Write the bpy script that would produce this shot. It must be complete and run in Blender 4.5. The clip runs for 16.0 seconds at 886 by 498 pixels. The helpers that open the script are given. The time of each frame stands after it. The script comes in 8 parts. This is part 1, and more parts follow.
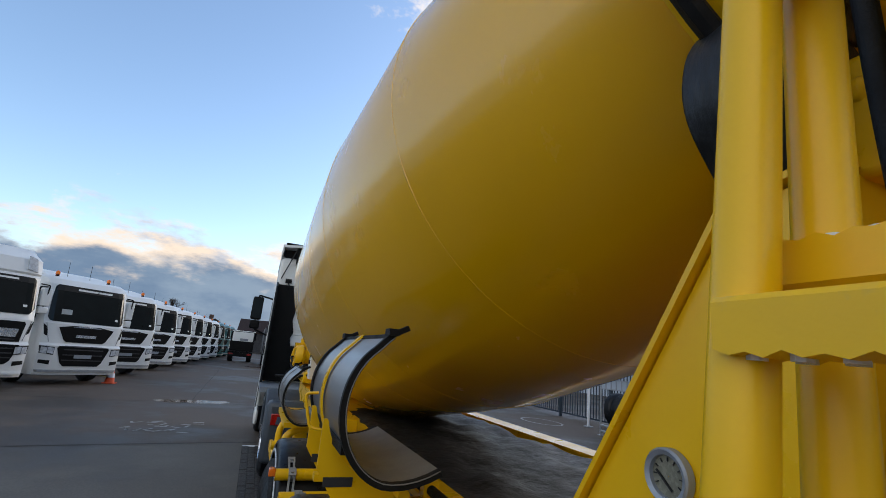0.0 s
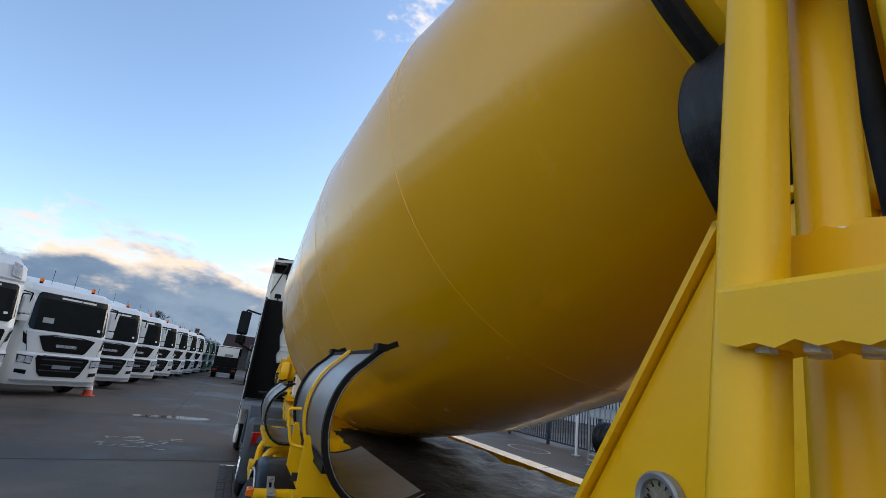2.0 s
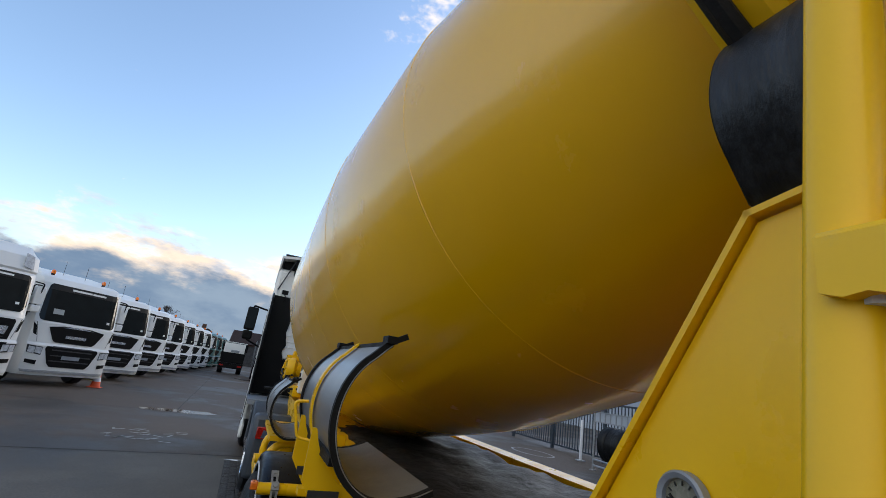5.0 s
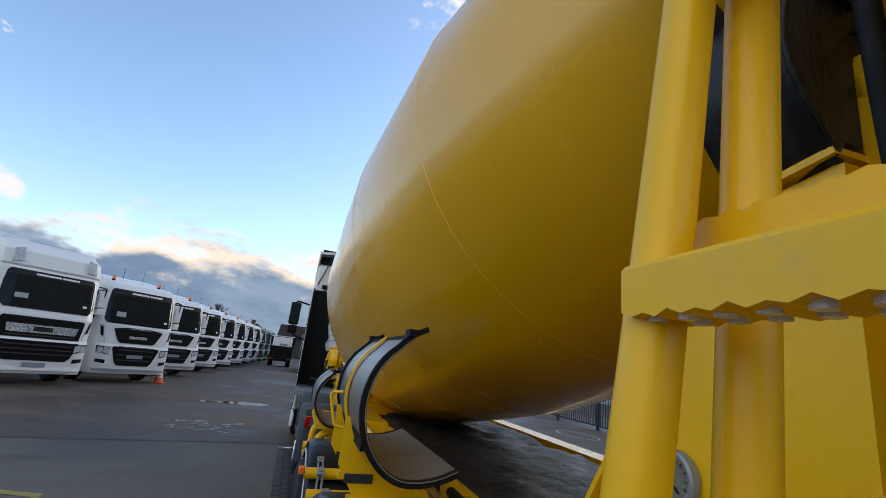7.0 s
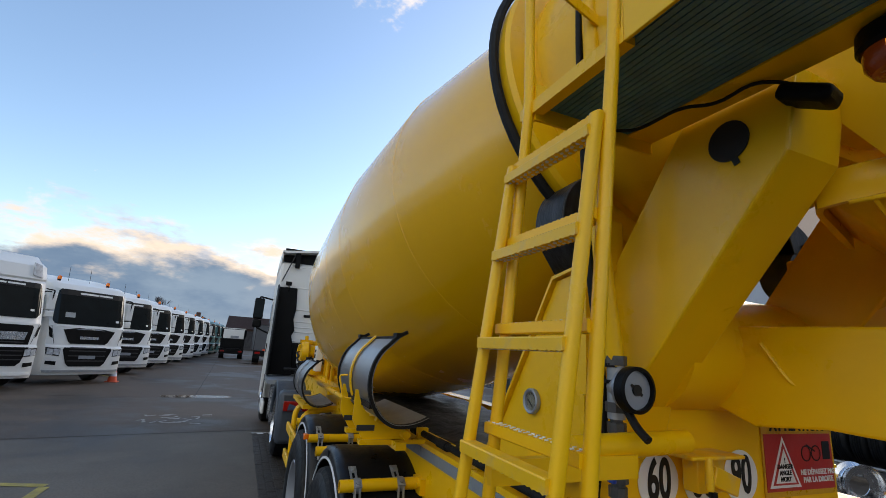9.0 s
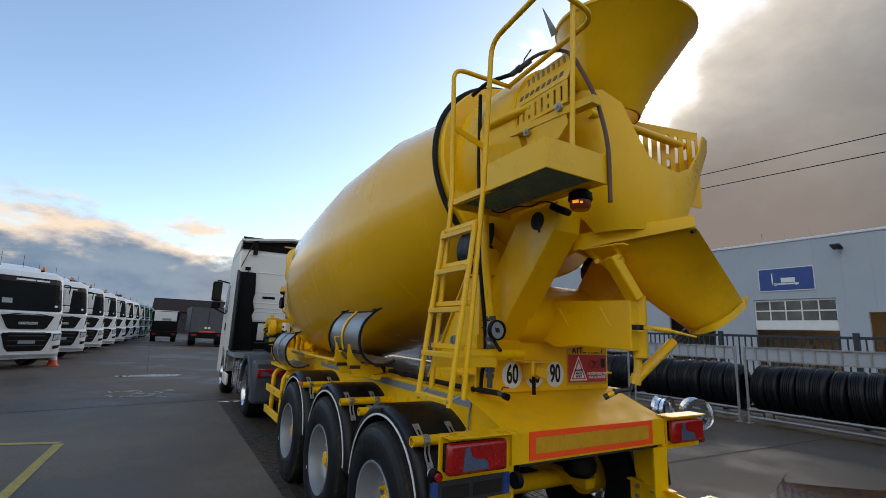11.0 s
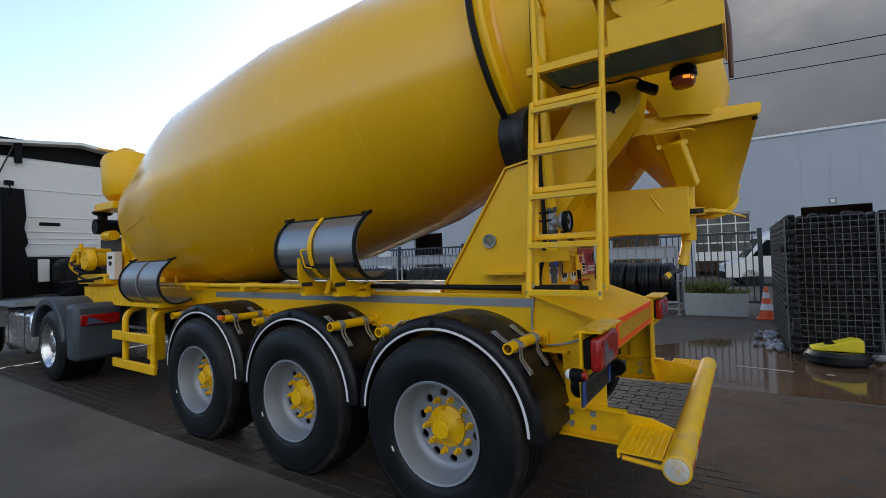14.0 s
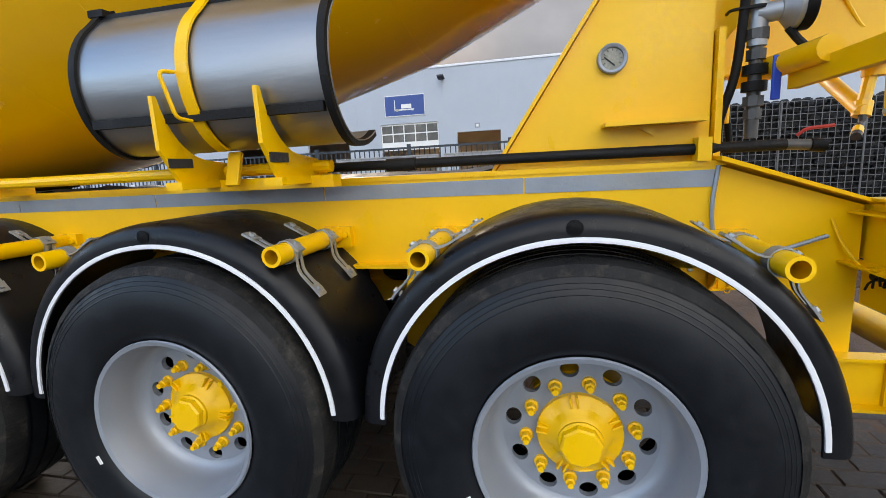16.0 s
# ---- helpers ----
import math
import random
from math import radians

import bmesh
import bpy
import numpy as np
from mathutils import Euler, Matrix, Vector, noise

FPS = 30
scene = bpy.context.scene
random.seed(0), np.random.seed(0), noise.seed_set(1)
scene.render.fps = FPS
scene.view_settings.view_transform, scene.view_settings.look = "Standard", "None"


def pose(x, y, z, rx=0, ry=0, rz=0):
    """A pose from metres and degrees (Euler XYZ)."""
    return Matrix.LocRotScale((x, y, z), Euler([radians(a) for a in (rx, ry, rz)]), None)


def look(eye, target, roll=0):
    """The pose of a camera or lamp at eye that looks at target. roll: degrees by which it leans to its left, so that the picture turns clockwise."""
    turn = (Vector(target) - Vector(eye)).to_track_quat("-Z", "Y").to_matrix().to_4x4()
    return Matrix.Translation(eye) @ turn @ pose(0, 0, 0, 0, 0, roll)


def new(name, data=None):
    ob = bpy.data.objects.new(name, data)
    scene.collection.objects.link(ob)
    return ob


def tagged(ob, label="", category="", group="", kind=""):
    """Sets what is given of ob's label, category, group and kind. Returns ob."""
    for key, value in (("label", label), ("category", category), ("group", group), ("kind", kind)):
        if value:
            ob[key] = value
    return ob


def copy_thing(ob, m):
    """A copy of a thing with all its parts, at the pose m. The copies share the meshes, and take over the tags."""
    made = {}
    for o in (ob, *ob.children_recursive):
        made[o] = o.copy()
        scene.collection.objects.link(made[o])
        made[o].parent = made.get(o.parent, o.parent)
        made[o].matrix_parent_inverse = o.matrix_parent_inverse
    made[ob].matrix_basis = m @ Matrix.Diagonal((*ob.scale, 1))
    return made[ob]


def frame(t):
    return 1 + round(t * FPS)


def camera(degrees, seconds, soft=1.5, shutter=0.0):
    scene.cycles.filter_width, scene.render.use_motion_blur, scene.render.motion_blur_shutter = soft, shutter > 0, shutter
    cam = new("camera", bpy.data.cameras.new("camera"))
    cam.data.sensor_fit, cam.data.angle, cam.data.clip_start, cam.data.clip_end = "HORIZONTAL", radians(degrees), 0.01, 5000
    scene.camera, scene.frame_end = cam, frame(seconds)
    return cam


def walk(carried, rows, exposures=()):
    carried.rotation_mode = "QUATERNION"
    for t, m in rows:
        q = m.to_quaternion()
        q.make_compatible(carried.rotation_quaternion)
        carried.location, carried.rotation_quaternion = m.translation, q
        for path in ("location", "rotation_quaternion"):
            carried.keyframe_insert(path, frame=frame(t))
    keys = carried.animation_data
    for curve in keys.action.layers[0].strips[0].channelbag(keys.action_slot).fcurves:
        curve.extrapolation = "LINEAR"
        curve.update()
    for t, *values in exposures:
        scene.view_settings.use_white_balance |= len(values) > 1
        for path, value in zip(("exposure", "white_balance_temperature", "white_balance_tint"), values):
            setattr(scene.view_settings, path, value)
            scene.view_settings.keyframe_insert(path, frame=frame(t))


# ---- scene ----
cam = camera(88.8, 16.0, soft=0.4)
PATH = [
    (0, (-1.481, -0.789, 1.808), (-0.784, 1.025, 2.281), 5.2),
    (0.5, (-1.472, -0.782, 1.798), (-0.769, 1.021, 2.302), 5.7),
    (1, (-1.464, -0.779, 1.799), (-0.756, 1.013, 2.333), 6.0),
    (1.5, (-1.464, -0.783, 1.802), (-0.756, 1.002, 2.362), 6.6),
    (2, (-1.473, -0.773, 1.791), (-0.764, 1.008, 2.359), 7.1),
    (2.5, (-1.478, -0.754, 1.781), (-0.77, 1.026, 2.358), 7.7),
    (3, (-1.478, -0.742, 1.775), (-0.769, 1.034, 2.36), 8.2),
    (3.5, (-1.477, -0.737, 1.773), (-0.763, 1.036, 2.36), 8.5),
    (4, (-1.476, -0.732, 1.768), (-0.775, 1.048, 2.351), 8.6),
    (6.5, (-1.454, -0.784, 1.779), (-0.864, 1.056, 2.296), 7.3),
    (7, (-1.436, -0.831, 1.787), (-0.893, 1.029, 2.282), 6.7),
    (7.5, (-1.437, -0.888, 1.803), (-0.882, 0.97, 2.294), 6.3),
    (8, (-1.447, -1.008, 1.817), (-0.815, 0.827, 2.302), 5.1),
    (8.5, (-1.6, -1.301, 1.814), (-0.916, 0.517, 2.289), 4.5),
    (9, (-1.837, -1.696, 1.805), (-1.081, 0.102, 2.25), 3.8),
    (9.5, (-2.144, -1.992, 1.746), (-1.317, -0.222, 2.174), 3.2),
    (10, (-2.378, -2.433, 1.708), (-1.482, -0.692, 2.117), 2.8),
    (10.2, (-2.429, -2.606, 1.72), (-1.507, -0.875, 2.114), 2.7),
    (12.3, (-3.156, -3.236, 1.659), (-2.015, -1.626, 1.985), 1.6),
    (12.5, (-3.25, -3.104, 1.654), (-2.081, -1.512, 1.968), 1.5),
    (13, (-3.358, -2.607, 1.607), (-2.02, -1.144, 1.871), 0.5),
    (13.5, (-3.451, -2.074, 1.561), (-1.928, -0.789, 1.735), -0.9),
    (14, (-3.466, -1.52, 1.535), (-1.79, -0.43, 1.578), -1.9),
    (14.5, (-3.434, -0.969, 1.489), (-1.642, -0.083, 1.418), -2.9),
    (15, (-3.32, -0.455, 1.474), (-1.446, 0.215, 1.272), -4.0),
    (15.5, (-2.914, -0.158, 1.374), (-0.999, 0.343, 1.088), -4.0),
    (16, (-2.423, 0.104, 1.317), (-0.501, 0.527, 0.965), -3.0),
]
EXPOSURES = [(0.0, 0.27, 6550, 9), (2.0, 0.31, 6550, 9), (3.5, 0.42, 6720, 9), (7.5, 0.33, 6500, 9), (10.0, 0.28, 6850, 9), (12.5, 0.03, 6800, 9), (13.5, 0.15, 6720, 10), (14.0, 0.36, 6700, 10), (14.5, 0.85, 6750, 11), (15.0, 1.38, 6800, 11), (15.5, 1.54, 7000, 11), (16.0, 1.58, 7200, 12)]
walk(cam, [(t, look(eye, target, roll)) for t, eye, target, roll in PATH], EXPOSURES)

# ---- world and sun ----
SUN_AZ, SUN_EL = 62.0, 20.0      # degrees from +y towards +x, and above the horizon


def build_world():
    w = bpy.data.worlds.new("sky")
    scene.world = w
    w.use_nodes = True
    nt = w.node_tree
    N, L = nt.nodes, nt.links
    N.clear()
    out = N.new("ShaderNodeOutputWorld")
    bg = N.new("ShaderNodeBackground")
    sky = N.new("ShaderNodeTexSky")
    sky.sky_type, sky.sun_disc = "NISHITA", False
    sky.sun_elevation, sky.sun_rotation = radians(SUN_EL), radians(SUN_AZ)
    sky.air_density, sky.dust_density, sky.ozone_density = 1.0, 0.6, 1.6
    co = N.new("ShaderNodeTexCoord")
    sep = N.new("ShaderNodeSeparateXYZ")
    L.new(co.outputs["Generated"], sep.inputs[0])

    def math_node(op, a, b=None, clamp=False):
        n = N.new("ShaderNodeMath")
        n.operation, n.use_clamp = op, clamp
        for i, v in enumerate((a, b)):
            if v is None:
                continue
            if isinstance(v, (int, float)):
                n.inputs[i].default_value = v
            else:
                L.new(v, n.inputs[i])
        return n.outputs[0]

    def remap(v, a, b, c, d, smooth=True):
        n = N.new("ShaderNodeMapRange")
        n.interpolation_type = "SMOOTHSTEP" if smooth else "LINEAR"
        L.new(v, n.inputs[0])
        for i, q in enumerate((a, b, c, d)):
            n.inputs[i + 1].default_value = q
        return n.outputs[0]

    def cloud_noise(scale, stretch, detail, seed):
        m = N.new("ShaderNodeMapping")
        m.inputs["Scale"].default_value = (scale, scale, scale * stretch)
        m.inputs["Location"].default_value = (seed, seed * 0.7, 0)
        L.new(co.outputs["Generated"], m.inputs[0])
        n = N.new("ShaderNodeTexNoise")
        n.inputs["Scale"].default_value, n.inputs["Detail"].default_value = 1.0, detail
        n.inputs["Roughness"].default_value = 0.58
        L.new(m.outputs[0], n.inputs["Vector"])
        return n.outputs["Fac"]

    def mix(fac, a, b):
        n = N.new("ShaderNodeMix")
        n.data_type = "RGBA"
        L.new(fac, n.inputs[0])
        for i, v in ((6, a), (7, b)):
            if isinstance(v, tuple):
                n.inputs[i].default_value = (*v, 1)
            else:
                L.new(v, n.inputs[i])
        return n.outputs[2]

    x, y, z = sep.outputs["X"], sep.outputs["Y"], sep.outputs["Z"]
    big = cloud_noise(2.2, 2.0, 6, 3.1)
    fine = cloud_noise(5.5, 1.8, 7, 9.4)
    wob = math_node("SUBTRACT", math_node("ADD", math_node("MULTIPLY", big, 0.65), math_node("MULTIPLY", fine, 0.35)), 0.5)

    def towards(v):
        d = N.new("ShaderNodeVectorMath")
        d.operation = "DOT_PRODUCT"
        L.new(co.outputs["Generated"], d.inputs[0])
        d.inputs[1].default_value = Vector(v).normalized()
        return d.outputs["Value"]

    # clear sky, with thin bright haze round the sun
    a, e = radians(SUN_AZ - 12), radians(SUN_EL + 2)
    haze = remap(towards((math.sin(a) * math.cos(e), math.cos(a) * math.cos(e), math.sin(e))), 0.7, 1.0, 0.0, 0.03)
    blue = N.new("ShaderNodeVectorMath")
    blue.operation = "MULTIPLY"
    L.new(sky.outputs[0], blue.inputs[0])
    blue.inputs[1].default_value = (1.80, 1.82, 1.88)
    col = mix(haze, blue.outputs[0], (9.5, 9.3, 9.0))
    # wide bright cloud sheet, unseen, added over the camera's side as fill light
    side = math_node("ADD", math_node("MULTIPLY", x, -0.75), math_node("MULTIPLY", y, -0.66))
    sheet = math_node("MULTIPLY", remap(side, 0.05, 0.75, 0.0, 1.0), remap(fine, 0.34, 0.62, 0.55, 1.0))
    col = mix(sheet, col, (8.3, 8.4, 8.3))
    # single broken puffs
    lump = cloud_noise(15.0, 1.6, 8, 14.2)
    for way, wide, cream in (((0.185, 0.705, 0.685), 5.6, (7.2, 6.5, 6.1)), ((0.546, 0.651, 0.527), 3.0, (7.6, 7.3, 7.0)), ((0.55, 0.61, 0.575), 2.2, (7.6, 7.3, 7.0)),
                             ((0.63, 0.50, 0.59), 5.5, (7.6, 7.3, 6.9)), ((-0.49, 0.85, 0.20), 2.2, (6.6, 5.9, 5.6)), ((-0.34, 0.92, 0.19), 2.0, (6.2, 5.8, 5.9))):
        near = remap(towards(way), math.cos(radians(wide * 1.35)), 1.0, 0.0, 0.30, False)
        col = mix(remap(math_node("ADD", lump, near), 0.70, 0.90, 0.0, 0.85), col, cream)
    # sunlit heads of the far bank, highest a little left of the middle
    knob = math_node("SUBTRACT", cloud_noise(8.0, 2.6, 6, 5.2), 0.5)
    crest = math_node("MINIMUM", remap(x, -0.40, -0.27, 0.14, 0.232), remap(x, -0.15, 0.04, 0.232, 0.190))
    crest = math_node("MINIMUM", crest, remap(x, 0.03, 0.17, 0.192, 0.12))
    heads = math_node("ADD", math_node("DIVIDE", math_node("SUBTRACT", crest, z), 0.045), math_node("MULTIPLY", knob, 7.0))
    lit = mix(remap(cloud_noise(11.0, 2.6, 6, 8.8), 0.35, 0.53, 0.0, 1.0), (4.2, 4.15, 4.5), (6.7, 5.4, 4.25))
    col = mix(math_node("MULTIPLY", remap(heads, -0.4, 1.1, 0.0, 0.95), remap(x, 0.25, 0.55, 1.0, 0.0)), col, lit)
    # slate base of that bank, lumpy, paler towards the horizon and warmer towards the sun
    body = cloud_noise(6.0, 2.6, 6, 21.5)
    slate = mix(remap(body, 0.36, 0.64, 0.0, 1.0), (1.15, 1.72, 2.6), (1.85, 2.45, 3.25))
    slate = mix(remap(z, 0.0, 0.07, 0.55, 0.0), slate, (2.5, 2.95, 3.4))
    slate = mix(remap(x, -0.05, 0.3, 0.0, 0.75), slate, (3.0, 2.55, 2.5))
    base = remap(math_node("ADD", math_node("SUBTRACT", 0.142, z), math_node("ADD", math_node("MULTIPLY", wob, 0.10), math_node("MULTIPLY", knob, 0.16))), -0.012, 0.03, 0.0, 1.0)
    col = mix(math_node("MULTIPLY", base, remap(x, 0.5, 0.7, 1.0, 0.0)), col, slate)
    # tall grey bank over the sheds, brown-grey below and bright at its edge
    high = remap(x, 0.62, 0.86, -0.12, 0.95)
    depth = math_node("DIVIDE", math_node("ADD", math_node("SUBTRACT", high, z), math_node("MULTIPLY", wob, 1.3)), 5.0)
    bank = math_node("MULTIPLY", remap(depth, -0.03, 0.05, 0.0, 1.0), remap(x, 0.45, 0.62, 0.0, 1.0))
    swirl = math_node("ADD", z, math_node("MULTIPLY", math_node("SUBTRACT", cloud_noise(2.6, 1.6, 7, 5.7), 0.5), 0.42))
    grey = mix(remap(swirl, 0.20, 0.60, 0.0, 1.0), (1.75, 1.52, 1.42), (3.4, 3.3, 3.25))
    # away from the sun the same bank turns a cool grey
    cool = mix(remap(swirl, 0.10, 0.5, 0.0, 1.0), (0.68, 0.74, 0.86), (1.6, 1.7, 1.92))
    grey = mix(remap(y, 0.0, 0.34, 1.0, 0.0), grey, cool)
    grey = mix(remap(depth, 0.0, 0.12, 0.75, 0.0), grey, (6.6, 6.0, 5.3))
    col = mix(bank, col, grey)
    L.new(col, bg.inputs[0])
    bg.inputs[1].default_value = 0.13
    L.new(bg.outputs[0], out.inputs[0])


build_world()
sun = new("sun", bpy.data.lights.new("sun", "SUN"))
sun.data.energy, sun.data.angle, sun.data.color = 0.55, radians(12), (1.0, 0.9, 0.78)
_a, _e = radians(SUN_AZ), radians(SUN_EL)
sun.matrix_world = look((40 * math.sin(_a), 40 * math.cos(_a), 20), (40 * math.sin(_a) - math.sin(_a) * math.cos(_e), 40 * math.cos(_a) - math.cos(_a) * math.cos(_e), 20 - math.sin(_e)))


# ---- materials ----
def material(name, color, rough=0.5, metal=0.0, var=0.1, scale=3.0, bump=0.02, bump_scale=60.0, coat=0.0, dirt=0.0,
             dirt_color=(0.12, 0.1, 0.08), dirt_scale=2.5, rough_var=0.12, stretch=(1, 1, 1), random_tint=0.0, island=0.0, emit=None, transmission=0.0, spec=0.5, coat_rough=0.12):
    m = bpy.data.materials.new(name)
    m.use_nodes = True
    nt = m.node_tree
    N, L = nt.nodes, nt.links
    p = N["Principled BSDF"]
    co = N.new("ShaderNodeTexCoord")
    mp = N.new("ShaderNodeMapping")
    mp.inputs["Scale"].default_value = stretch
    L.new(co.outputs["Object"], mp.inputs[0])

    def noise_fac(sc, detail=6, rough_=0.6):
        n = N.new("ShaderNodeTexNoise")
        n.inputs["Scale"].default_value, n.inputs["Detail"].default_value, n.inputs["Roughness"].default_value = sc, detail, rough_
        L.new(mp.outputs[0], n.inputs["Vector"])
        return n.outputs["Fac"]

    def ramp(v, a, b, c, d):
        n = N.new("ShaderNodeMapRange")
        L.new(v, n.inputs[0])
        for i, q in enumerate((a, b, c, d)):
            n.inputs[i + 1].default_value = q
        return n.outputs[0]

    def mixc(fac, a, b, blend="MIX"):
        n = N.new("ShaderNodeMix")
        n.data_type, n.blend_type = "RGBA", blend
        for i, v in ((0, fac), (6, a), (7, b)):
            if isinstance(v, tuple):
                n.inputs[i].default_value = (*v, 1)
            elif isinstance(v, (int, float)):
                n.inputs[i].default_value = v
            else:
                L.new(v, n.inputs[i])
        return n.outputs[2]

    lo = tuple(c * (1 - var) for c in color)
    hi = tuple(min(1, c * (1 + var)) for c in color)
    col = mixc(ramp(noise_fac(scale), 0.3, 0.7, 0, 1), lo, hi)
    if dirt:
        col = mixc(ramp(noise_fac(dirt_scale, 8, 0.7), 0.5, 0.75, 0, dirt), col, dirt_color)
    for amount, node, sock in ((random_tint, "ShaderNodeObjectInfo", "Random"), (island, "ShaderNodeNewGeometry", "Random Per Island")):
        if amount:
            r = N.new(node)
            col = mixc(1.0, col, mixc(r.outputs[sock], (1 - amount,) * 3, (1 + amount,) * 3), "MULTIPLY")
    L.new(col, p.inputs["Base Color"])
    L.new(ramp(noise_fac(scale * 4), 0.3, 0.7, max(0.02, rough - rough_var), min(1, rough + rough_var)), p.inputs["Roughness"])
    p.inputs["Metallic"].default_value = metal
    p.inputs["Specular IOR Level"].default_value = spec
    p.inputs["Coat Weight"].default_value = coat
    p.inputs["Coat Roughness"].default_value = coat_rough
    p.inputs["Transmission Weight"].default_value = transmission
    if bump:
        b = N.new("ShaderNodeBump")
        b.inputs["Strength"].default_value, b.inputs["Distance"].default_value = min(1, bump * 10), 0.02
        L.new(noise_fac(bump_scale, 4), b.inputs["Height"])
        L.new(b.outputs[0], p.inputs["Normal"])
    if emit:
        p.inputs["Emission Color"].default_value = (*emit[0], 1)
        p.inputs["Emission Strength"].default_value = emit[1]
    return m


YEL = material("yellow_paint", (0.85, 0.485, 0.003), 0.34, var=0.05, scale=1.4, bump=0.004, bump_scale=25, coat=0.06, dirt=0.14, dirt_color=(0.50, 0.24, 0.01), spec=0.36)
DECK = material("dusty_yellow_paint", (0.80, 0.44, 0.006), 0.6, var=0.1, scale=2.0, bump=0.006, bump_scale=30, dirt=0.4, dirt_color=(0.42, 0.25, 0.05), spec=0.12)
DRUM = material("drum_paint", (0.88, 0.48, 0.0015), 0.24, var=0.05, rough_var=0.05, scale=0.9, bump=0.003, bump_scale=5, coat=0.38, coat_rough=0.07, spec=0.5, dirt=0.12, dirt_color=(0.62, 0.36, 0.03), dirt_scale=1.2, stretch=(1, 1, 0.5))
WORN_CHUTE = material("scuffed_chute_paint", (0.82, 0.44, 0.004), 0.40, var=0.12, scale=2.2, bump=0.010, bump_scale=9, dirt=0.4, dirt_color=(0.46, 0.27, 0.02), dirt_scale=5, spec=0.3)
WORN = material("worn_yellow_paint", (0.82, 0.48, 0.005), 0.42, var=0.08, scale=5, bump=0.003, bump_scale=40, dirt=0.6, dirt_color=(0.33, 0.32, 0.30), dirt_scale=9)
WHITE = material("white_cab_paint", (0.74, 0.74, 0.72), 0.35, var=0.015, bump=0, coat=0.1, rough_var=0.03)
WATER = material("standing_water", (0.098, 0.056, 0.031), 0.07, var=0.3, scale=2, bump=0.003, bump_scale=9, rough_var=0.05)
REDTAPE = material("red_tape", (0.42, 0.03, 0.015), 0.4, var=0.15, bump=0.004, dirt=0.2)
PALETAPE = material("pale_tape", (0.50, 0.46, 0.28), 0.45, var=0.1, bump=0.004, dirt=0.3)
BLACK = material("black_plastic", (0.004, 0.0043, 0.005), 0.5, var=0.2, bump=0.012, bump_scale=220, spec=0.13)
FENDER = material("fender_plastic", (0.0042, 0.0048, 0.0065), 0.36, var=0.25, scale=4, bump=0.004, bump_scale=160, dirt=0.08, dirt_color=(0.05, 0.045, 0.04), spec=0.28)
FADED = material("faded_fender", (0.045, 0.058, 0.078), 0.5, var=0.2, bump=0.008, dirt=0.3)
RUBBER = material("black_rubber", (0.005, 0.005, 0.0057), 0.62, var=0.3, bump=0.02, bump_scale=120, dirt=0.2, dirt_color=(0.06, 0.055, 0.05), spec=0.25)
TYRE = material("tyre_rubber", (0.0048, 0.0062, 0.0085), 0.42, var=0.3, scale=5, bump=0.004, bump_scale=90, dirt=0.35, dirt_color=(0.013, 0.0145, 0.017), dirt_scale=6, spec=0.3)
SHOULDER = material("worn_tread_shoulder", (0.012, 0.012, 0.012), 0.7, var=0.4, scale=9, bump=0.03, bump_scale=60, dirt=1.0, dirt_color=(0.058, 0.050, 0.042), dirt_scale=11, spec=0.2)
RIM = material("silver_rim_paint", (0.28, 0.31, 0.36), 0.42, metal=0.35, var=0.07, scale=4, bump=0.004, dirt=0.15, dirt_color=(0.3, 0.27, 0.24))
CHROME = material("polished_aluminium", (0.72, 0.73, 0.75), 0.22, metal=1.0, var=0.06, bump=0.004)
STEEL = material("stainless_sheet", (0.36, 0.36, 0.37), 0.4, metal=1.0, var=0.1, scale=2, bump=0.006, bump_scale=30, stretch=(1, 0.15, 1), dirt=0.2, dirt_color=(0.3, 0.28, 0.25))
DULLSTEEL = material("dull_chute_lining", (0.30, 0.30, 0.29), 0.5, metal=0.6, var=0.15, scale=4, bump=0.01, dirt=0.3, dirt_color=(0.2, 0.18, 0.15))
GALV = material("galvanised_steel", (0.34, 0.355, 0.37), 0.45, metal=0.6, var=0.15, scale=18, bump=0.006, dirt=0.15, dirt_color=(0.25, 0.22, 0.2))
DARKMETAL = material("dark_metal", (0.05, 0.05, 0.055), 0.5, metal=0.4, var=0.3, bump=0.02, dirt=0.3, spec=0.25)
STRIP = material("grey_reflex_tape", (0.24, 0.27, 0.31), 0.45, metal=0.2, var=0.1, scale=9, bump=0.01, dirt=0.3, dirt_color=(0.4, 0.33, 0.15))
REFLEX_Y = material("amber_reflector", (0.58, 0.31, 0.015), 0.35, var=0.08, scale=12, bump=0.01)
REFLEX_R = material("orange_red_reflector", (1.0, 0.085, 0.012), 0.45, var=0.06, bump=0.004)
WHITE_TRIM = material("white_trim", (0.70, 0.71, 0.74), 0.5, var=0.05, bump=0.004)
RED = material("red_sign", (0.45, 0.03, 0.025), 0.4, var=0.1, bump=0.004, dirt=0.2)
REDLENS = material("red_lens", (0.32, 0.006, 0.005), 0.2, var=0.3, scale=24, bump=0.006, bump_scale=200, coat=0.4)
BLUELENS = material("clear_bluish_lens", (0.07, 0.10, 0.17), 0.15, var=0.2, scale=30, bump=0.02, coat=0.6)
ORANGELENS = material("orange_lens", (0.85, 0.18, 0.01), 0.15, var=0.15, bump=0.01, coat=0.5)
BEACONLENS = material("lit_orange_lens", (0.11, 0.010, 0.003), 0.2, var=0.2, bump=0.01, emit=((1.0, 0.2, 0.01), 0.02))
